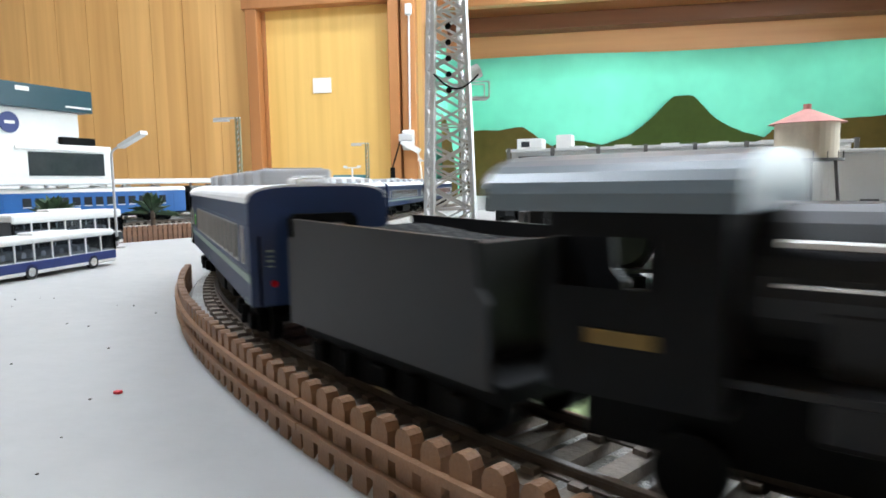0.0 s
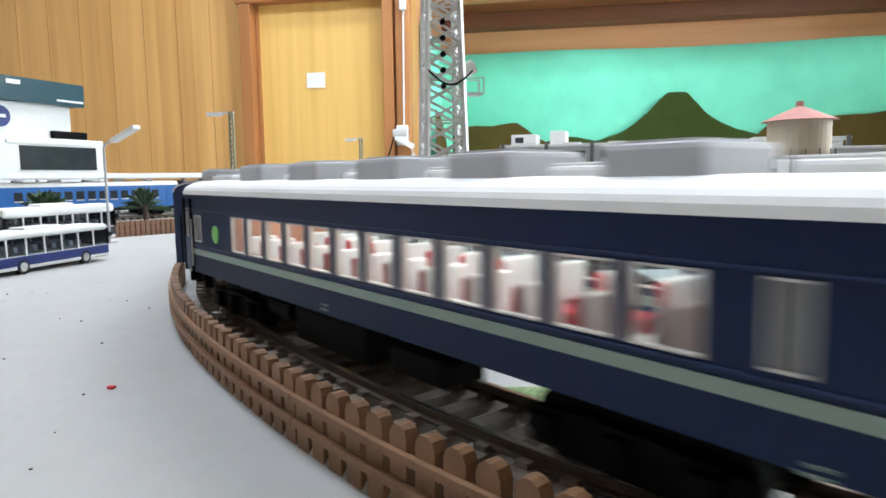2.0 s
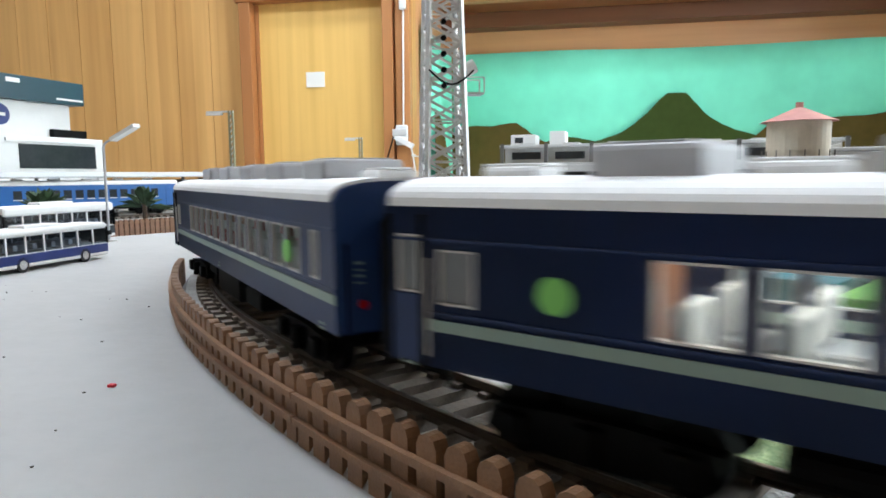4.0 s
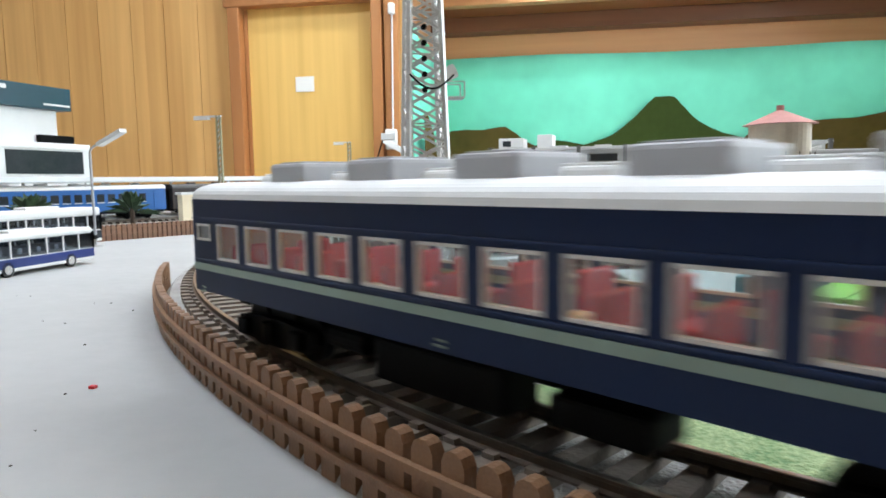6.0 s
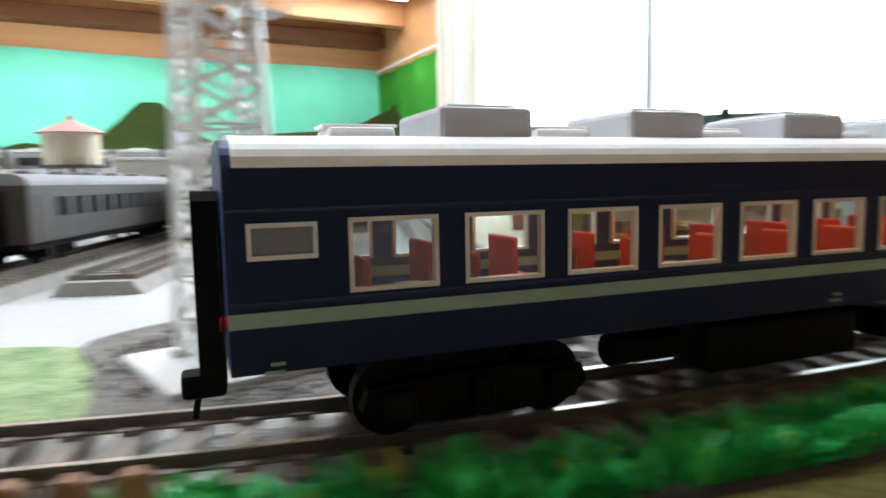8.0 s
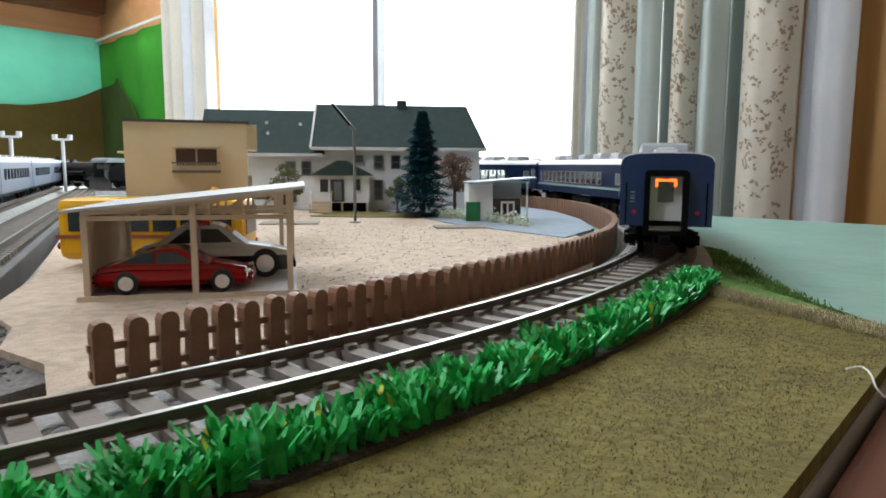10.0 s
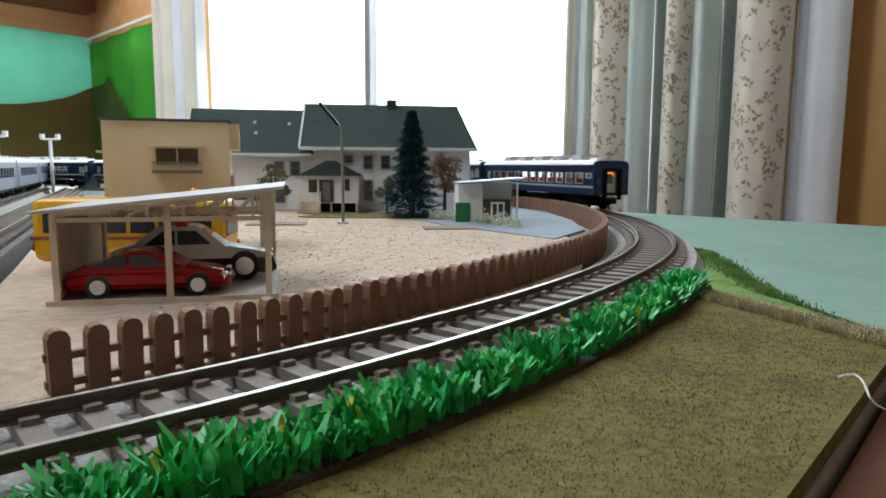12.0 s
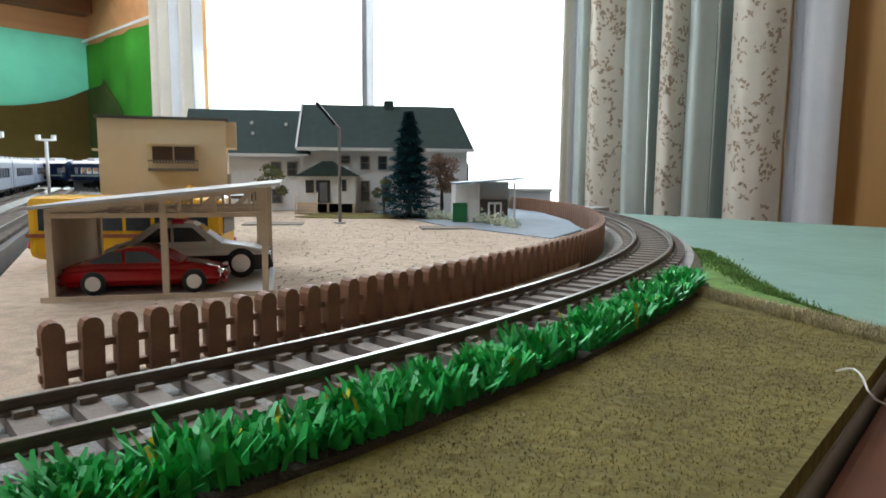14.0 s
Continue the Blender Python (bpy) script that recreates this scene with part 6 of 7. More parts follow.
def cottage(label, x, y, turn, L, W, H, walls, roof):
    t = thing("cottage", label, "house", pose(x, y, 0.0, 0, 0, turn), "small houses")
    part("wall", box(-L / 2, L / 2, -W / 2, W / 2, 0, H), walls, t)
    part("roof", extrude([(-W * 0.62, H * 0.94), (W * 0.62, H * 0.94), (0, H + W * 0.34)], -L * 0.56, L * 0.56, "X"), roof, t)
    part("cottage_door", box(-L * 0.1, L * 0.1, -W / 2 - 0.0006, -W / 2, 0, H * 0.66), WINDOW_DARK, t)
    for s in (-1, 1):
        part("window", box(s * L * 0.3 - L * 0.08, s * L * 0.3 + L * 0.08, -W / 2 - 0.0006, -W / 2, H * 0.35, H * 0.72), PAPER, t)
        part("chimney", box(s * L * 0.35 - 0.003, s * L * 0.35 + 0.003, 0.004, 0.010, H + W * 0.1, H + W * 0.42), walls, t)
    return t


cottage("small brown cottage with a pale roof beside the shed", 0.375, 0.80, -20, 0.085, 0.06, 0.042, BRICK_RED, SHED_WHITE)
cottage("small red-roofed hut beyond the depot", 0.53, 1.20, 60, 0.10, 0.07, 0.05, BRICK_RED, SHED_WHITE)
cottage("small grey hut at the far end of the sidings", 0.80, 1.42, 60, 0.07, 0.05, 0.035, SHED_GREY, SHED_GREY)

# ---------------------------------------------------------------- sidings
YARD = pose(0.277, 0.034, 0, 0, 0, 67.5)


def on_yard(d, off=0.0, z=0.0, turn=0.0):
    """d along the sidings, off to the left of the first one."""
    return YARD @ pose(d, off, z, 0, 0, turn)


for start, off, L, name in ((-0.026, 0.0, 1.07, "siding"), (0.024, 0.0500, 1.09, "siding"), (0.15, 0.102, 0.95, "siding"), (0.12, 0.155, 0.95, "siding"), (0.08, 0.205, 0.95, "siding")):
    tracks_with_ties.append((straight_track(name, "straight siding on a raised grey roadbed", on_yard(start, off), L, 0.0138), L))

kerb = structure("siding_kerb", box(0.062, 0.80, -0.0235, -0.0205, -0.001, 0.0100, 0.0004), SHED_GREY, "weathered grey wooden strip beside the siding")
kerb.matrix_world = on_yard(0.0, 0.0)


def buffer_stop(label, m):
    t = thing("buffer_stop", label, "buffer stop", m, "buffer stops")
    part("deck", box(-0.012, 0.006, -0.0115, 0.0115, 0.0108, 0.0120, 0.0003), SHED_GREY, t, "dark deck")
    part("deck_edge", box(-0.0132, -0.0118, -0.0120, 0.0120, 0.0085, 0.0118, 0.0003), BLACK, t)
    for y in (-1, 1):
        part("strut", bar((-0.012, y * 0.0085, 0.012), (-0.001, y * 0.0050, 0.0205), 0.0011, 0.0011), SHED_GREY, t)
        part("strut", bar((0.006, y * 0.0080, 0.012), (-0.001, y * 0.0050, 0.0205), 0.0011, 0.0011), SHED_GREY, t)
    part("centre_strut", bar((-0.011, 0, 0.0125), (0.0, 0, 0.0185), 0.0016, 0.0016), BLACK, t)
    part("block", box(-0.0042, 0.0005, -0.0042, 0.0042, 0.0190, 0.0262, 0.0006), BLACK, t, "black buffer block")
    part("block_cap", box(-0.0040, 0.0008, 0.0042, 0.0046, 0.0190, 0.0262), STEEL, t)
    return t


buffer_stop("black buffer stop at the end of a siding", on_yard(-0.001, 0.0))
buffer_stop("black buffer stop at the end of a siding", on_yard(0.052, 0.0500))
yl = copy_thing(dl, on_yard(0.40, 0.0500, RAIL_Z, 180))
tagged(yl, "black steam locomotive heading pale coaches on a siding")
for i in range(3):
    parked_coach("grey_coach", "silver grey parked coach behind a locomotive", on_yard(0.59 + 0.216 * i, 0.0500), PALE_COACH, UNIT_GREY, 0.21, 9, WINDOW_DARK)
for i in range(3):
    parked_coach("grey_coach", "dark grey parked coach with pale roof on a siding", on_yard(0.42 + 0.216 * i, 0.155), GREY_CAR, YARD_ROOF, 0.21, 8, FROST)
for i in range(3):
    parked_coach("brown_coach", "dark brown old coach with pale roof on a siding", on_yard(0.24 + 0.216 * i, 0.205), BROWN_CAR, YARD_ROOF, 0.21, 9, WINDOW_DARK)
for d, off in ((0.92, 0.08), (1.0, 0.024)):
    sp = thing("platform_lamp", "white double-headed lamp post beside the sidings", "lamp post", on_yard(d, off), "platform lamps")
    part("post", rod((0, 0, 0), (0, 0, 0.082), 0.0024, n=10), WHITE, sp)
    part("cross_arm", box(-0.004, 0.004, -0.010, 0.010, 0.082, 0.085, 0.0008), WHITE, sp)
    for y in (-1, 1):
        part("lantern", rod((0, y * 0.010, 0.083), (0, y * 0.010, 0.091), 0.0036, n=12), WHITE, sp)

fig = thing("toy_worker", "toy worker in blue overalls with a yellow helmet", "toy figure", pose(0.006, 0.033, 0.0, 0, 0, 150))
bm = rod((-0.0012, 0, 0), (-0.0010, 0, 0.0085), 0.0014, n=10)
rod((0.0012, 0, 0), (0.0010, 0, 0.0085), 0.0014, bm, 10)
box(-0.0032, 0.0032, -0.0018, 0.0018, 0.0080, 0.0158, 0.0012, bm)
bar((-0.0034, 0, 0.0150), (-0.0042, 0.0022, 0.0092), 0.0015, 0.0015, bm)
bar((0.0034, 0, 0.0150), (0.0042, 0.0022, 0.0092), 0.0015, 0.0015, bm)
fo = part("body", bm, FIG_BLUE, fig, "blue overalls")
bmh = bmesh.new()
bmesh.ops.create_uvsphere(bmh, u_segments=14, v_segments=10, radius=0.0021, matrix=Matrix.Translation((0, 0, 0.0180)))
part("helmet", bmh, YELLOW, fig, "yellow helmet", True)

# ---------------------------------------------------------------- village
VIL = pose(0.280, -0.138, 0, 0, 0, -48.8)
G = 0.0062


def vil(x, d, z=0.0, turn=0.0):
    return VIL @ pose(x, d, z, 0, 0, turn)


def carport():
    m = vil(-0.1135, 0.186, G, 13)
    t = thing("carport", "open balsa carport with a grey sheet roof", "carport", m)
    L, D = 0.061, 0.052
    hl, hr = 0.0270, 0.0335
    part("floor_slab", box(-0.001, L + 0.001, 0, D, 0, 0.0012), SHEET_GREY, t, "pale grey floor slab")
    part("floor_edge", box(-0.002, L + 0.002, -0.0008, 0.0, 0, 0.0016), BALSA, t)
    for x, h in ((0.0008, hl), (0.0315, 0.0303), (L - 0.0008, hr)):
        for y in (0.0010, D - 0.001):
            if y > 0.01 and 0.01 < x < 0.05:
                continue
            part("post", box(x - 0.0009, x + 0.0009, y - 0.0009, y + 0.0009, 0.0012, h - 0.0012), BALSA, t, "balsa post")
    part("post", box(L - 0.0055, L - 0.0039, D - 0.002, D - 0.0004, 0.0012, hr - 0.002), BALSA, t)
    part("side_wall", box(-0.0004, 0.0004, 0.002, D - 0.002, 0.0012, hl - 0.001), BALSA, t, "balsa side wall")
    for y in (0.0010, D * 0.5, D - 0.001):
        part("tie_beam", box(0, L, y - 0.0006, y + 0.0006, 0.0242, 0.0256), BALSA, t)
        part("rafter", bar((0, y, hl - 0.0008), (L, y, hr - 0.0008), 0.0013, 0.0013), BALSA, t)
        for k in range(5):
            xa, xb = 0.010 + k * 0.010, 0.016 + k * 0.010
            za, zb = 0.0256, hl + (hr - hl) * xb / L - 0.001
            part("web", bar((xa, y, za), (xb, y, zb), 0.0008, 0.0008), BALSA, t)
            part("king_post", bar((xb, y, za), (xb, y, zb), 0.0008, 0.0008), BALSA, t)
    part("roof_sheet", extrude([(-0.0045, hl - 0.0003), (L + 0.0042, hr + 0.0003), (L + 0.0042, hr + 0.0012), (-0.0045, hl + 0.0006)], -0.004, D + 0.004, "Y"), SHEET_GREY, t, "grey sheet roof")
    return m


CP = carport()


def car(name, label, m, L, W, H, paint, lower, cabin):
    """cabin: outline of the upper body as shares of length and height."""
    t = thing(name, label, "car", m, "parked cars")
    h = L / 2
    bz = 0.0016
    prof = [(-h, bz + H * 0.18), (-h * 0.98, bz + H * 0.45), (-h * 0.86, bz + H * 0.56), (-h * 0.5, bz + H * 0.60), (h * 0.35, bz + H * 0.58), (h * 0.80, bz + H * 0.46), (h * 0.97, bz + H * 0.36), (h, bz + H * 0.20), (h * 0.96, bz + H * 0.06), (-h * 0.95, bz + H * 0.06)]
    bm = extrude(prof, -W / 2, W / 2, "Y")
    bmesh.ops.bevel(bm, geom=bm.edges[:], offset=W * 0.085, segments=3, affect="EDGES")
    part("body", bm, paint, t, "", True)
    up = [(a * h, bz + b * H) for a, b in cabin]
    bm = extrude(up, -W * 0.41, W * 0.41, "Y")
    for v in bm.verts:
        k = (v.co.z - bz - H * 0.55) / (H * 0.45)
        v.co.y *= 1 - 0.22 * max(0, k)
    bmesh.ops.bevel(bm, geom=bm.edges[:], offset=W * 0.025, segments=2, affect="EDGES")
    part("cabin", bm, paint, t)
    xs = [p[0] for p in up]
    x0, x1 = min(xs), max(xs)
    for y in (-1, 1):
        gp = [(x0 + (x1 - x0) * a, bz + H * b) for a, b in ((0.16, 0.62), (0.47, 0.62), (0.47, 0.90), (0.36, 0.90))]
        part("side_window", extrude(gp, y * W * 0.375 - 0.0004, y * W * 0.375 + 0.0006, "Y"), WINDOW_DARK, t)
        gp = [(x0 + (x1 - x0) * a, bz + H * b) for a, b in ((0.50, 0.62), (0.84, 0.62), (0.68, 0.90), (0.50, 0.90))]
        part("side_window", extrude(gp, y * W * 0.375 - 0.0004, y * W * 0.375 + 0.0006, "Y"), WINDOW_DARK, t)
        part("headlamp", box(h * 0.90, h * 0.975, y * W * 0.36 - 0.0016, y * W * 0.36 + 0.0016, bz + H * 0.33, bz + H * 0.42, 0.0004), CHROME, t)
        part("mirror", box(h * 0.22, h * 0.28, y * W * 0.5 - 0.0008, y * W * 0.5 + 0.0008, bz + H * 0.60, bz + H * 0.67, 0.0003), paint, t)
        if lower:
            part("lower_panel", extrude([(a, min(b, bz + H * 0.36)) for a, b in prof], y * W / 2 - 0.0002, y * W / 2 + 0.0003, "Y"), lower, t, "black lower side")
    part("windscreen", extrude([(x0 + (x1 - x0) * a, bz + H * b) for a, b in ((0.90, 0.62), (0.74, 0.92), (0.755, 0.93), (0.925, 0.62))], -W * 0.31, W * 0.31, "Y"), WINDOW_DARK, t)
    vehicle_wheels(t, (-h * 0.56, h * 0.62), W, H * 0.29, 0.004)
    part("bumper", box(h * 0.97, h * 1.01, -W * 0.42, W * 0.42, bz + H * 0.08, bz + H * 0.20, 0.0004), lower or paint, t)
    return t


car("sports_car", "glossy red sports car parked in the carport", CP @ pose(0.0245, 0.0125, 0.0012, 0, 0, 0), 0.0475, 0.0205, 0.0122, CAR_RED, None,
    [(-0.86, 0.54), (-0.60, 0.70), (-0.34, 0.90), (-0.16, 0.99), (0.00, 1.0), (0.12, 0.95), (0.30, 0.76), (0.46, 0.55)])
car("patrol_car", "white and black patrol car parked in the carport", CP @ pose(0.0335, 0.0380, 0.0012, 0, 0, 2), 0.0555, 0.0205, 0.0175, CAR_WHITE, CAR_BLACK,
    [(-0.74, 0.54), (-0.40, 0.97), (-0.10, 1.0), (0.08, 0.97), (0.42, 0.55)])
bar_m = CP @ pose(0.0315, 0.0380, 0.0012)
beacon = thing("beacon_bar", "red beacon bar on the patrol car roof", "beacon", bar_m)
part("lens", box(-0.0030, 0.0010, -0.0065, 0.0065, 0.0180, 0.0203, 0.0006), RED_LENS, beacon)

bus = thing("yellow_bus", "yellow school bus with dark windows in the yard", "bus", vil(-0.124, 0.264, G, 4))
BL, BW = 0.073, 0.024
part("body", box(-BL / 2, BL / 2, -BW / 2, BW / 2, 0.003, 0.0275, 0.0032), YELLOW, bus)
for i in range(6):
    part("side_window", box(-BL / 2 + 0.005 + i * 0.0108, -BL / 2 + 0.0142 + i * 0.0108, -BW / 2 - 0.0003, -BW / 2 + 0.0003, 0.0145, 0.0232), WINDOW_DARK, bus)
for e in (-1, 1):
    part("screen", box(e * BL / 2 - 0.0003, e * BL / 2 + 0.0003, -BW / 2 + 0.0035, BW / 2 - 0.0035, 0.0130, 0.0240), WINDOW_DARK, bus)
    for y in (-1, 1):
        part("lamp", rod((e * BL / 2 - 0.0002, y * 0.0092, 0.0085), (e * BL / 2 + e * 0.0005, y * 0.0092, 0.0085), 0.0014, n=10), RED_LENS, bus)
bm = bmesh.new()
for i in range(9):
    a, b = -1.1 + i * 0.245, -1.1 + (i + 1) * 0.245
    bar((-BL / 2 - 0.0004, 0.0085 * math.sin(a), 0.0145 - 0.004 * math.cos(a)), (-BL / 2 - 0.0004, 0.0085 * math.sin(b), 0.0145 - 0.004 * math.cos(b)), 0.0007, 0.0007, bm)
part("smile_line", bm, BRICK_RED, bus, "red curved line")
part("side_line", box(-BL / 2, BL / 2, -BW / 2 - 0.0003, -BW / 2, 0.0118, 0.0132), BRICK_RED, bus)
part("roof_ear", rod((0.022, -0.004, 0.0270), (0.024, -0.004, 0.0315), 0.0032, n=14, r2=0.0015), YELLOW, bus)
vehicle_wheels(bus, (-BL * 0.28, BL * 0.30), BW, 0.0046)


def cube_house():
    t = thing("flat_roofed_house", "cream flat-roofed house with a balcony window", "house", vil(-0.1495, 0.287, G, 17))
    L, D, H = 0.0525, 0.052, 0.0610
    part("wall", box(0, L, 0, D, 0, H - 0.0012), CREAM, t, "cream plastered walls")
    part("roof_slab", box(-0.001, L + 0.001, -0.001, D + 0.001, H - 0.0012, H), SHED_GREY, t, "thin dark roof slab")
    part("upper_jut", box(L, L + 0.0045, 0.004, D - 0.006, H - 0.013, H - 0.0013), CREAM, t)
    w = part("window", box(0.0215, 0.0390, -0.0006, 0.0002, 0.0405, 0.0480), mat("brown_glazing", (0.09, 0.05, 0.03), 0.15), t, "brown sliding window")
    part("mullion", box(0.0299, 0.0306, -0.0010, -0.0004, 0.0405, 0.0480), BALSA, w)
    part("hood", box(0.0195, 0.0410, -0.0035, 0.0, 0.0488, 0.0498), CREAM, t)
    bal = part("balcony", box(0.0200, 0.0405, -0.0046, 0.0, 0.0372, 0.0384), WINDOW_TRIM, t, "small slatted balcony")
    part("balcony_rail", box(0.0200, 0.0405, -0.0046, -0.0040, 0.0414, 0.0420), WINDOW_TRIM, bal)
    for i in range(17):
        x = 0.0204 + i * 0.00123
        part("baluster", box(x, x + 0.0005, -0.0045, -0.0041, 0.0384, 0.0414), BALSA, bal)
    part("side_hood", box(-0.0045, 0.0, 0.010, 0.030, 0.0460, 0.0470), CREAM, t)
    part("side_window", box(-0.0006, 0.0, 0.012, 0.028, 0.0360, 0.0450), WINDOW_DARK, t)
    part("meter_box", box(L, L + 0.0018, 0.004, 0.008, 0.030, 0.036, 0.0003), UNIT_GREY, t)
    part("porch_hood", box(L, L + 0.008, 0.006, 0.026, 0.0245, 0.0258), WINDOW_TRIM, t)
    part("base_course", box(-0.0004, L + 0.0004, -0.0004, 0.0, 0, 0.006), SHEET_GREY, t)
    return t


cube_house()


def sash(parent, x, z, w, h, y):
    s = part("window", box(x - w / 2, x + w / 2, y - 0.0008, y, z, z + h), WINDOW_DARK, parent, "dark sash window")
    bm = box(x - w / 2 - 0.0008, x - w / 2 + 0.0003, y - 0.0014, y - 0.0001, z - 0.0008, z + h + 0.0008)
    box(x + w / 2 - 0.0003, x + w / 2 + 0.0008, y - 0.0014, y - 0.0001, z - 0.0008, z + h + 0.0008, 0, bm)
    box(x - w / 2, x + w / 2, y - 0.0013, y - 0.0001, z + h / 2 - 0.0003, z + h / 2 + 0.0003, 0, bm)
    box(x - w / 2, x + w / 2, y - 0.0014, y - 0.0001, z + h, z + h + 0.0008, 0, bm)
    box(x - w / 2, x + w / 2, y - 0.0016, y - 0.0001, z - 0.0008, z, 0, bm)
    part("frame", bm, WINDOW_TRIM, s)
    return s


def farmhouse():
    t = thing("farmhouse", "white weatherboard farmhouse with dark green roofs and porch", "house", vil(-0.226, 0.588, G * 0.6, 8))
    # left wing
    LW, MW, D = 0.104, 0.146, 0.060
    part("left_wing", box(0.0, LW, 0.004, D, 0, 0.0535), SIDING, t, "white weatherboard wing")
    part("main_block", box(LW, LW + MW, 0.0, D + 0.006, 0, 0.0600), SIDING, t, "white weatherboard block")
    part("left_roof", extrude([(-0.004, 0.0530), (D * 0.52, 0.0950), (D + 0.008, 0.0530)], -0.006, LW + 0.002, "X"), DARK_ROOF, t, "dark green slate roof")
    rb = extrude([(-0.006, 0.0590), (D * 0.5, 0.1010), (D + 0.012, 0.0590)], LW - 0.010, LW + MW + 0.006, "X")
    for v in rb.verts:
        if v.co.z > 0.09:
            v.co.x += 0.004 if v.co.x < LW else -0.014
    part("main_roof", rb, DARK_ROOF, t, "dark green slate roof")
    part("fascia", box(-0.006, LW, -0.0050, -0.0040, 0.0515, 0.0540), WHITE, t)
    part("fascia", box(LW - 0.010, LW + MW + 0.006, -0.0072, -0.0060, 0.0570, 0.0600), WHITE, t)
    part("barge_board", bar((LW - 0.0105, -0.006, 0.0590), (LW - 0.0068, D * 0.5, 0.1012), 0.0018, 0.0018), WHITE, t)
    part("chimney", box(LW + 0.070, LW + 0.079, 0.026, 0.034, 0.095, 0.1055, 0.0003), DARK_ROOF, t)
    for i in range(14):
        z = 0.003 + i * 0.0036
        part("weatherboard", box(0.0, LW, 0.0030, 0.0042, z, z + 0.0031), SIDING, t)
    for i in range(15):
        z = 0.003 + i * 0.0037
        part("weatherboard", box(LW, LW + MW, -0.0010, 0.0002, z, z + 0.0032), SIDING, t)
    for x, z in ((0.024, 0.0345), (0.075, 0.0345), (0.089, 0.0345), (0.075, 0.010), (0.056, 0.012)):
        sash(t, x, z, 0.0075 if x > 0.03 else 0.0095, 0.0115, 0.003)
    for x in (0.137, 0.155, 0.171):
        sash(t, x, 0.0410 if x > 0.14 else 0.0465, 0.0072, 0.0110 if x > 0.14 else 0.0055, -0.001)
    for x in (0.155, 0.174):
        sash(t, x, 0.012, 0.0065, 0.0175, -0.001)
    for x, z in ((0.022, 0.082), (0.052, 0.082), (0.083, 0.081), (0.054, 0.072)):
        y = (z - 0.053) / 0.042 * (D * 0.52 + 0.004) - 0.004
        part("snow_guard", box(x - 0.0013, x + 0.0013, y - 0.0016, y + 0.001, z - 0.001, z + 0.0018), WHITE, t)
    # porch
    p = part("porch", box(0.098, 0.146, -0.030, -0.001, 0.0105, 0.0345), SIDING, t, "small white porch")
    part("porch_roof", extrude([(0.094, 0.0345), (0.150, 0.0345), (0.126, 0.0475), (0.118, 0.0475)], -0.034, -0.001, "Y"), DARK_ROOF, p, "dark green porch roof")
    part("porch_window", box(0.103, 0.110, -0.0308, -0.030, 0.020, 0.031), WINDOW_DARK, p)
    part("porch_door", box(0.112, 0.124, -0.0308, -0.030, 0.0115, 0.031), WINDOW_DARK, p)
    part("door_leaf", box(0.115, 0.1215, -0.0314, -0.0308, 0.0125, 0.029), FROST, p)
    part("porch_window", box(0.134, 0.138, -0.0308, -0.030, 0.0215, 0.0315), WINDOW_DARK, p)
    for x in (0.100, 0.122, 0.144):
        part("porch_post", box(x - 0.0009, x + 0.0009, -0.030, -0.028, 0, 0.0105), BALSA, p)
    # added black sheet that stands in for the shade beneath the porch floor
    part("porch_shade_sheet", box(0.100, 0.144, -0.020, -0.0195, 0, 0.0105), BLACK, p)
    st = part("steps", box(0.094, 0.114, -0.042, -0.031, 0.0, 0.0035), BALSA, t, "pale wooden steps")
    for k in range(3):
        part("tread", box(0.096, 0.112, -0.039 + k * 0.0028, -0.031, 0.0035 + k * 0.0028, 0.0063 + k * 0.0028), BALSA, st)
    for x in (0.095, 0.113):
        part("handrail", bar((x, -0.043, 0.0100), (x, -0.031, 0.0205), 0.0010, 0.0010), BALSA, st)
        part("newel", bar((x, -0.043, 0.0), (x, -0.043, 0.0105), 0.0011, 0.0011), BALSA, st)
        for k in range(4):
            part("baluster", bar((x, -0.041 + k * 0.003, 0.002 + k * 0.0025), (x, -0.041 + k * 0.003, 0.0115 + k * 0.0026), 0.0006, 0.0006), BALSA, st)
    return t


farmhouse()

lampr = thing("street_lamp", "grey street lamp with a dark flat head in the yard", "street lamp", vil(-0.0735, 0.466, G, 175), "street lamps")
part("base", rod((0, 0, 0), (0, 0, 0.0012), 0.004, n=16), SHEET_GREY, lampr)
part("pole", rod((0, 0, 0.0012), (0, 0, 0.066), 0.0011, n=10), WINDOW_TRIM, lampr)
part("arm", bar((0, 0, 0.066), (0.004, 0, 0.071), 0.0014, 0.0014), WINDOW_TRIM, lampr)
part("lamp_head", bar((0.0025, 0, 0.0690), (0.0155, 0, 0.0842), 0.0050, 0.0016), BLACK, lampr, "dark slanted lamp head")


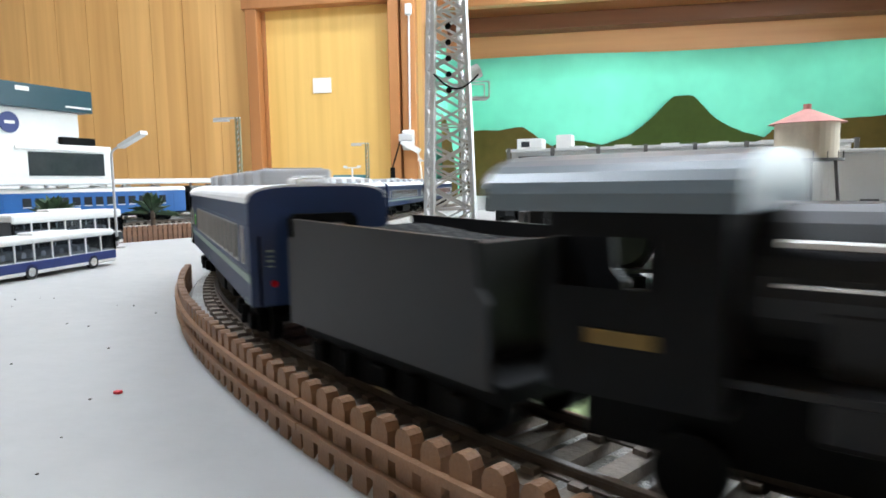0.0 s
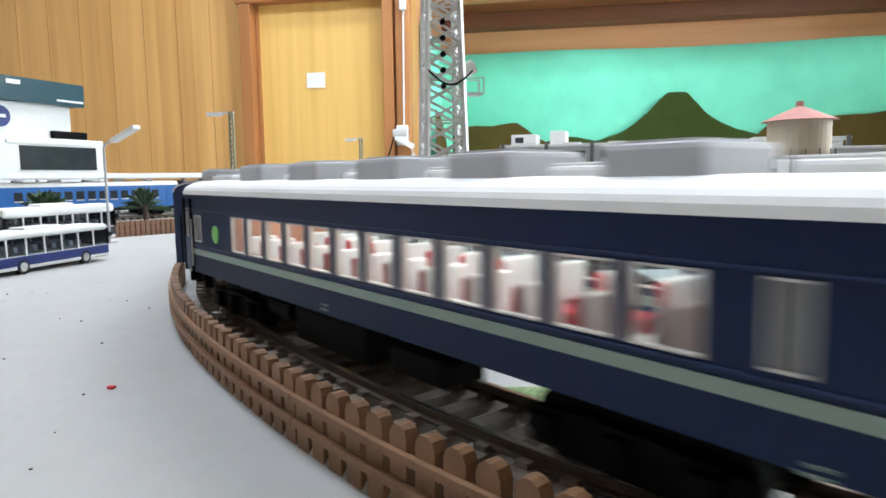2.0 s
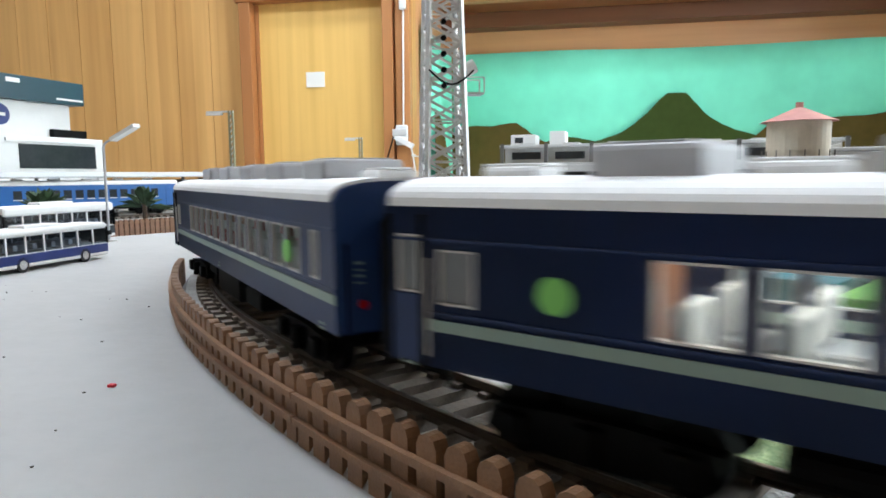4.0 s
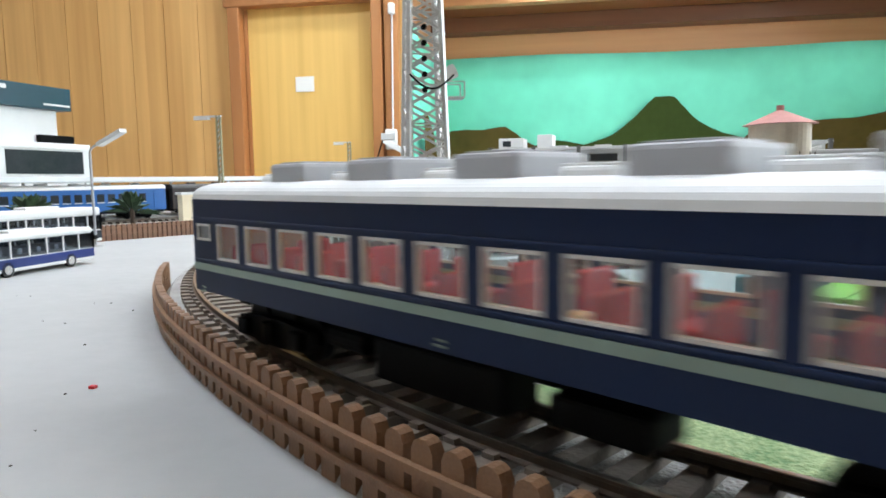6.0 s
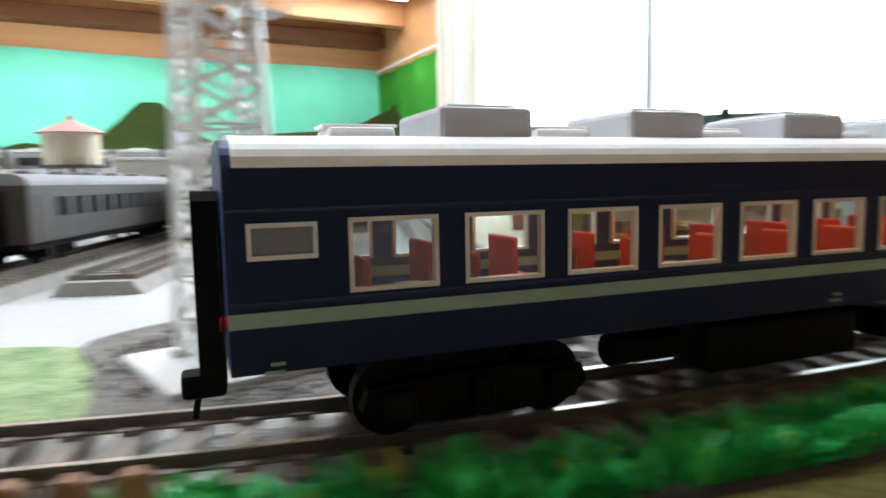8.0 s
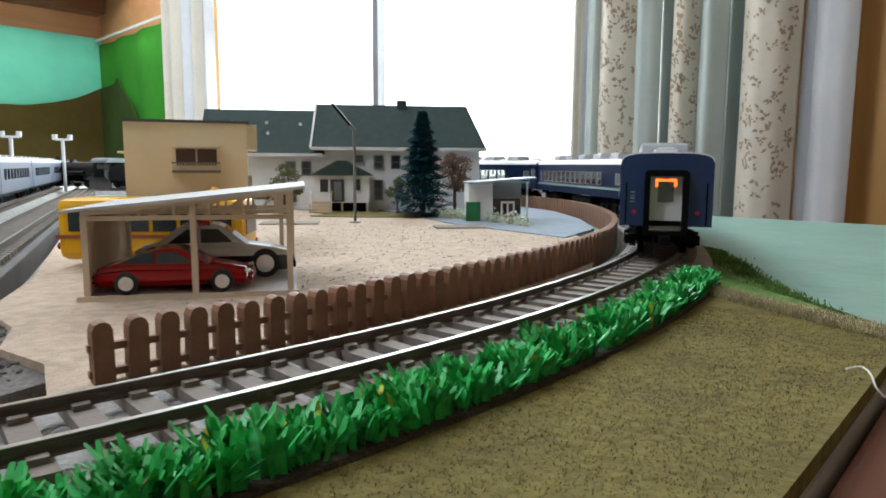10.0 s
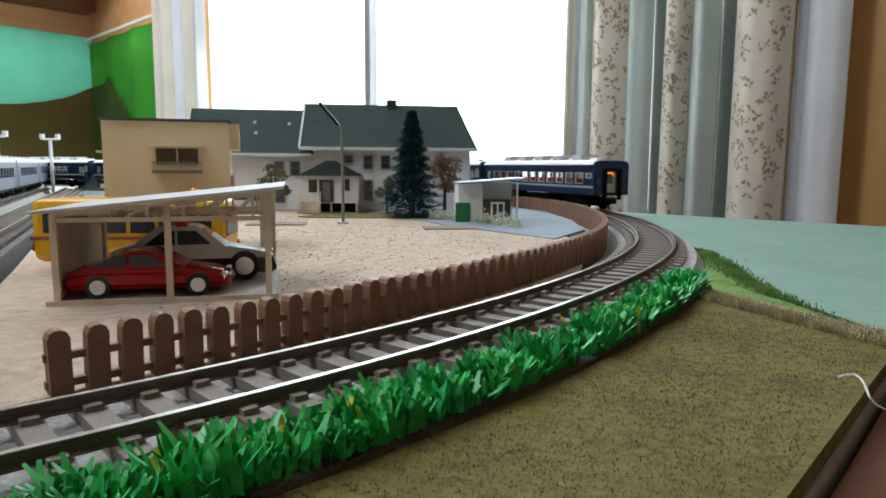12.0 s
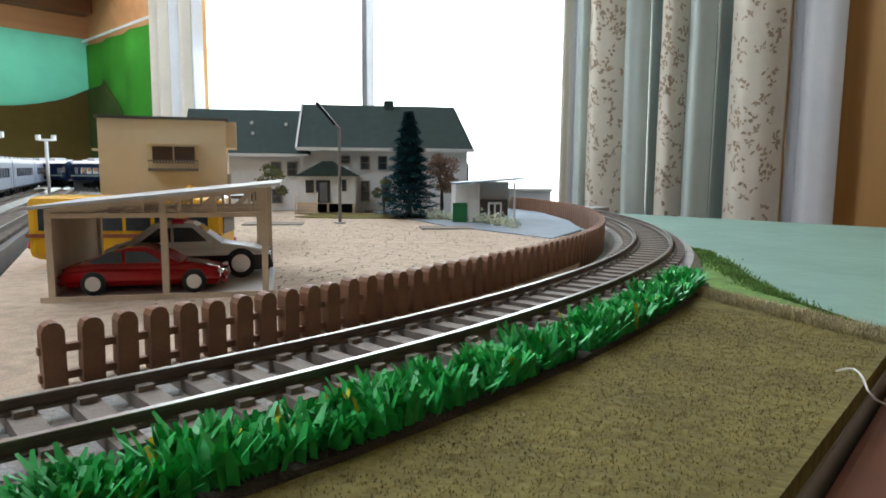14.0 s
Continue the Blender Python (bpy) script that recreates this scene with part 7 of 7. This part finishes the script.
def pine():
    t = thing("pine_tree", "dark blue-green conical pine tree", "tree", vil(-0.0278, 0.526, G * 0.6))
    part("trunk", rod((0, 0, 0), (0, 0, 0.082), 0.0014, n=8, r2=0.0003), BARK, t)
    rnd = random.Random(4)
    bm = bmesh.new()
    for i in range(15000):
        u = rnd.random() ** 0.75
        z = 0.006 + 0.080 * u
        R = 0.0275 * (1 - u) ** 0.85 + 0.0008
        R *= 0.82 + 0.18 * math.sin(z * 900)
        a = rnd.uniform(0, 6.28)
        r = R * rnd.uniform(0.25, 1.05)
        c = Vector((r * math.cos(a), r * math.sin(a), z - 0.10 * r))
        d = Vector((math.cos(a), math.sin(a), rnd.uniform(-0.5, 0.25))) * rnd.uniform(0.0022, 0.0046)
        s = Vector((-math.sin(a), math.cos(a), rnd.uniform(-0.3, 0.3))) * 0.0009
        vs = [bm.verts.new(q) for q in (c - d * 0.3 - s, c - d * 0.3 + s, c + d)]
        bm.faces.new(vs)
    part("crown", bm, PINE_M, t, "dense dark needles")
    return t


pine()


def clump_tree(name, label, m, h, trunk, blobs, material, n, size, seed):
    t = thing(name, label, "tree", m, "small trees")
    rnd = random.Random(seed)
    part("trunk", rod((0, 0, 0), (0, 0, h * trunk), h * 0.035, n=8, r2=h * 0.02), BARK, t)
    bm = bmesh.new()
    for bx, by, bz, br in blobs:
        rod((0, 0, h * trunk * 0.8), (bx * h, by * h, bz * h), h * 0.012, bm, 5)
    part("limbs", bm, BARK, t)
    bm = bmesh.new()
    for i in range(n):
        bx, by, bz, br = rnd.choice(blobs)
        a, e, r = rnd.uniform(0, 6.28), rnd.uniform(-1.3, 1.57), br * h * rnd.uniform(0.5, 1.08)
        c = Vector((bx * h + r * math.cos(a) * math.cos(e), by * h + r * math.sin(a) * math.cos(e), bz * h + r * math.sin(e) * 0.8))
        u = Vector((rnd.gauss(0, 1), rnd.gauss(0, 1), rnd.gauss(0, 1))).normalized() * size
        w = u.orthogonal().normalized() * size
        vs = [bm.verts.new(c + q) for q in (u, w, -u * 0.6, -w)]
        bm.faces.new(vs)
    part("foliage", bm, material, t, "loose leaf clumps")
    return t


clump_tree("bonsai_tree", "small olive leafy tree beside the farmhouse", vil(-0.133, 0.500, G * 0.6), 0.040, 0.8, [(-0.12, 0, 0.72, 0.17), (0.16, 0, 0.88, 0.16), (-0.02, 0.1, 0.98, 0.15), (0.25, 0, 0.60, 0.12)], LEAF_M, 900, 0.0009, 1)
clump_tree("bonsai_tree", "small olive leafy tree beside the farmhouse", vil(-0.050, 0.552, G * 0.6), 0.030, 0.8, [(-0.18, 0, 0.70, 0.18), (0.05, 0, 0.98, 0.16), (0.2, 0.1, 0.55, 0.15)], LEAF_M, 700, 0.0009, 2)
clump_tree("dry_tree", "reddish brown dry bushy tree with pale trunk", vil(-0.0015, 0.550, G * 0.6), 0.052, 0.5, [(0, 0, 0.62, 0.22), (-0.1, 0, 0.80, 0.17), (0.12, 0, 0.84, 0.17), (0.1, 0.05, 0.55, 0.18), (-0.05, 0, 0.92, 0.14)], BUSH_M, 2600, 0.0009, 3)


def shop():
    t = thing("garden_shop", "small white shop with glazed front and sloping blue-grey roof", "shop", vil(0.0085, 0.478, G * 0.7, 6))
    part("wall", box(0.0, 0.0165, 0, 0.026, 0, 0.0300), WHITE, t, "white end wall")
    part("rear_wall", box(0.0165, 0.044, 0.024, 0.026, 0, 0.0315), WHITE, t)
    part("door_panel", box(-0.002, 0.0085, -0.0008, 0.0, 0.0, 0.0165), GREEN_DOOR, t, "green door")
    part("roof", extrude([(-0.001, 0.0300), (0.049, 0.0338), (0.049, 0.0348), (-0.001, 0.0310)], -0.007, 0.030, "Y"), mat("blue_grey_roof", (0.22, 0.28, 0.34), 0.5), t, "blue-grey roof sheet")
    for x in (0.0172, 0.0435):
        part("corner_post", box(x - 0.0006, x + 0.0006, -0.0006, 0.0006, 0, 0.0312), WHITE, t)
    g = part("glass_front", box(0.018, 0.043, -0.0002, 0.0002, 0.001, 0.031), GLASS, t)
    g.visible_shadow = False
    for x in (0.0245, 0.0290, 0.0335):
        part("door_frame", box(x - 0.0006, x + 0.0006, -0.0010, -0.0003, 0, 0.0165), WHITE, t)
    part("door_head", box(0.0240, 0.0340, -0.0010, -0.0003, 0.0155, 0.0170), WHITE, t)
    part("shelf", box(0.019, 0.042, 0.016, 0.022, 0.004, 0.018, 0.0004), SHED_GREY, t, "dark shelf goods")
    part("step", box(0.014, 0.056, -0.012, -0.001, 0, 0.0012), SHEET_GREY, t)
    return t


shop()
low_wall = thing("grey_depot", "long low grey shed behind the curve", "shed", vil(0.070, 0.80, 0.0, 0))
part("wall", box(-0.01, 0.06, 0, 0.02, 0, 0.019), UNIT_GREY, low_wall)
part("shed_roof", box(-0.012, 0.062, -0.003, 0.023, 0.019, 0.022, 0.0005), SHEET_GREY, low_wall)
rnd = random.Random(12)
bm = bmesh.new()
for i in range(2600):
    u = rnd.random()
    a = Vector((-0.012 + 0.060 * u + rnd.gauss(0, 0.002), 0.505 - 0.070 * u * u + rnd.gauss(0, 0.003), 0.0070 + abs(rnd.gauss(0, 0.0030))))
    p = VIL @ a
    r = rnd.uniform(0.0005, 0.0011)
    u1 = Vector((rnd.gauss(0, 1), rnd.gauss(0, 1), rnd.gauss(0, 1))).normalized() * r
    w1 = u1.orthogonal().normalized() * r
    bm.faces.new([bm.verts.new(p + q) for q in (u1, w1, -u1, -w1)])
tagged(part("flower_bed", bm, FLOWER_M), "pale flowering hedge before the shop", "hedge", "", "stuff")
SLAB = mat("weathered_slab", (0.26, 0.225, 0.185), 0.9, vary=0.15, scale=90, bump=0.3)
structure("garden_turf", patch(0.66, 0.25, 0.075, 0.030, 0.0068, -50, 31, rough=0.15), MAT_OLIVE, "olive turf under the pine")
for x, d, w in ((-0.118, 0.455, 0.040), (0.002, 0.435, 0.035)):
    sl = thing("paving_slab", "thin dark-edged paving slab lying on the yard", "paving slab", vil(x, d, G - 0.0005, 8), "paving slabs")
    part("slab", box(-w / 2, w / 2, -0.010, 0.010, 0, 0.0014, 0.0003), SLAB, sl)
redshed = thing("red_shed", "small red-brown shed behind the yellow bus", "shed", vil(-0.215, 0.44, G, 14))
part("shed_walls", box(0, 0.020, 0, 0.022, 0, 0.034), BRICK_RED, redshed)
part("shed_roof", box(-0.002, 0.022, -0.002, 0.024, 0.034, 0.0362, 0.0004), SHED_GREY, redshed)
cottage("small dark hut behind the sandy yard", 0.70, 0.95, 20, 0.05, 0.04, 0.024, SHED_GREY, SHED_GREY)

# ---------------------------------------------------------------- sleepers, last
TIE_ME = sleeper_mesh()
rnd = random.Random(5)
s = 0.262
while s < 1.62:
    if s < 1.62:
        o = new("sleeper", TIE_ME)
        o.parent = bed
        o.matrix_basis = set_on_line(s, 0, 0, rnd.uniform(-1, 1))
    s += 0.0088
bm = bmesh.new()
s = -0.68
while s < 2.29:
    if not 0.262 <= s < 1.62:
        x, y, h = on_line(s)
        bmesh.ops.create_cube(bm, size=1, matrix=pose(x, y, 0.0072, 0, 0, math.degrees(h)) @ Matrix.Diagonal((0.004, 0.0296, 0.0024, 1)))
    s += 0.0088
tagged(part("far_sleepers", bm, TIE, bed), kind="stuff")
for track, L in tracks_with_ties:
    bm = bmesh.new()
    n = int(L / 0.0088)
    for i in range(1, n):
        box(i * 0.0088 - 0.002, i * 0.0088 + 0.002, -0.0148, 0.0148, 0.0058, 0.0083, 0, bm)
    tagged(part("sleepers", bm, TIE, track, "pale dusty sleepers"), kind="stuff")

motions()
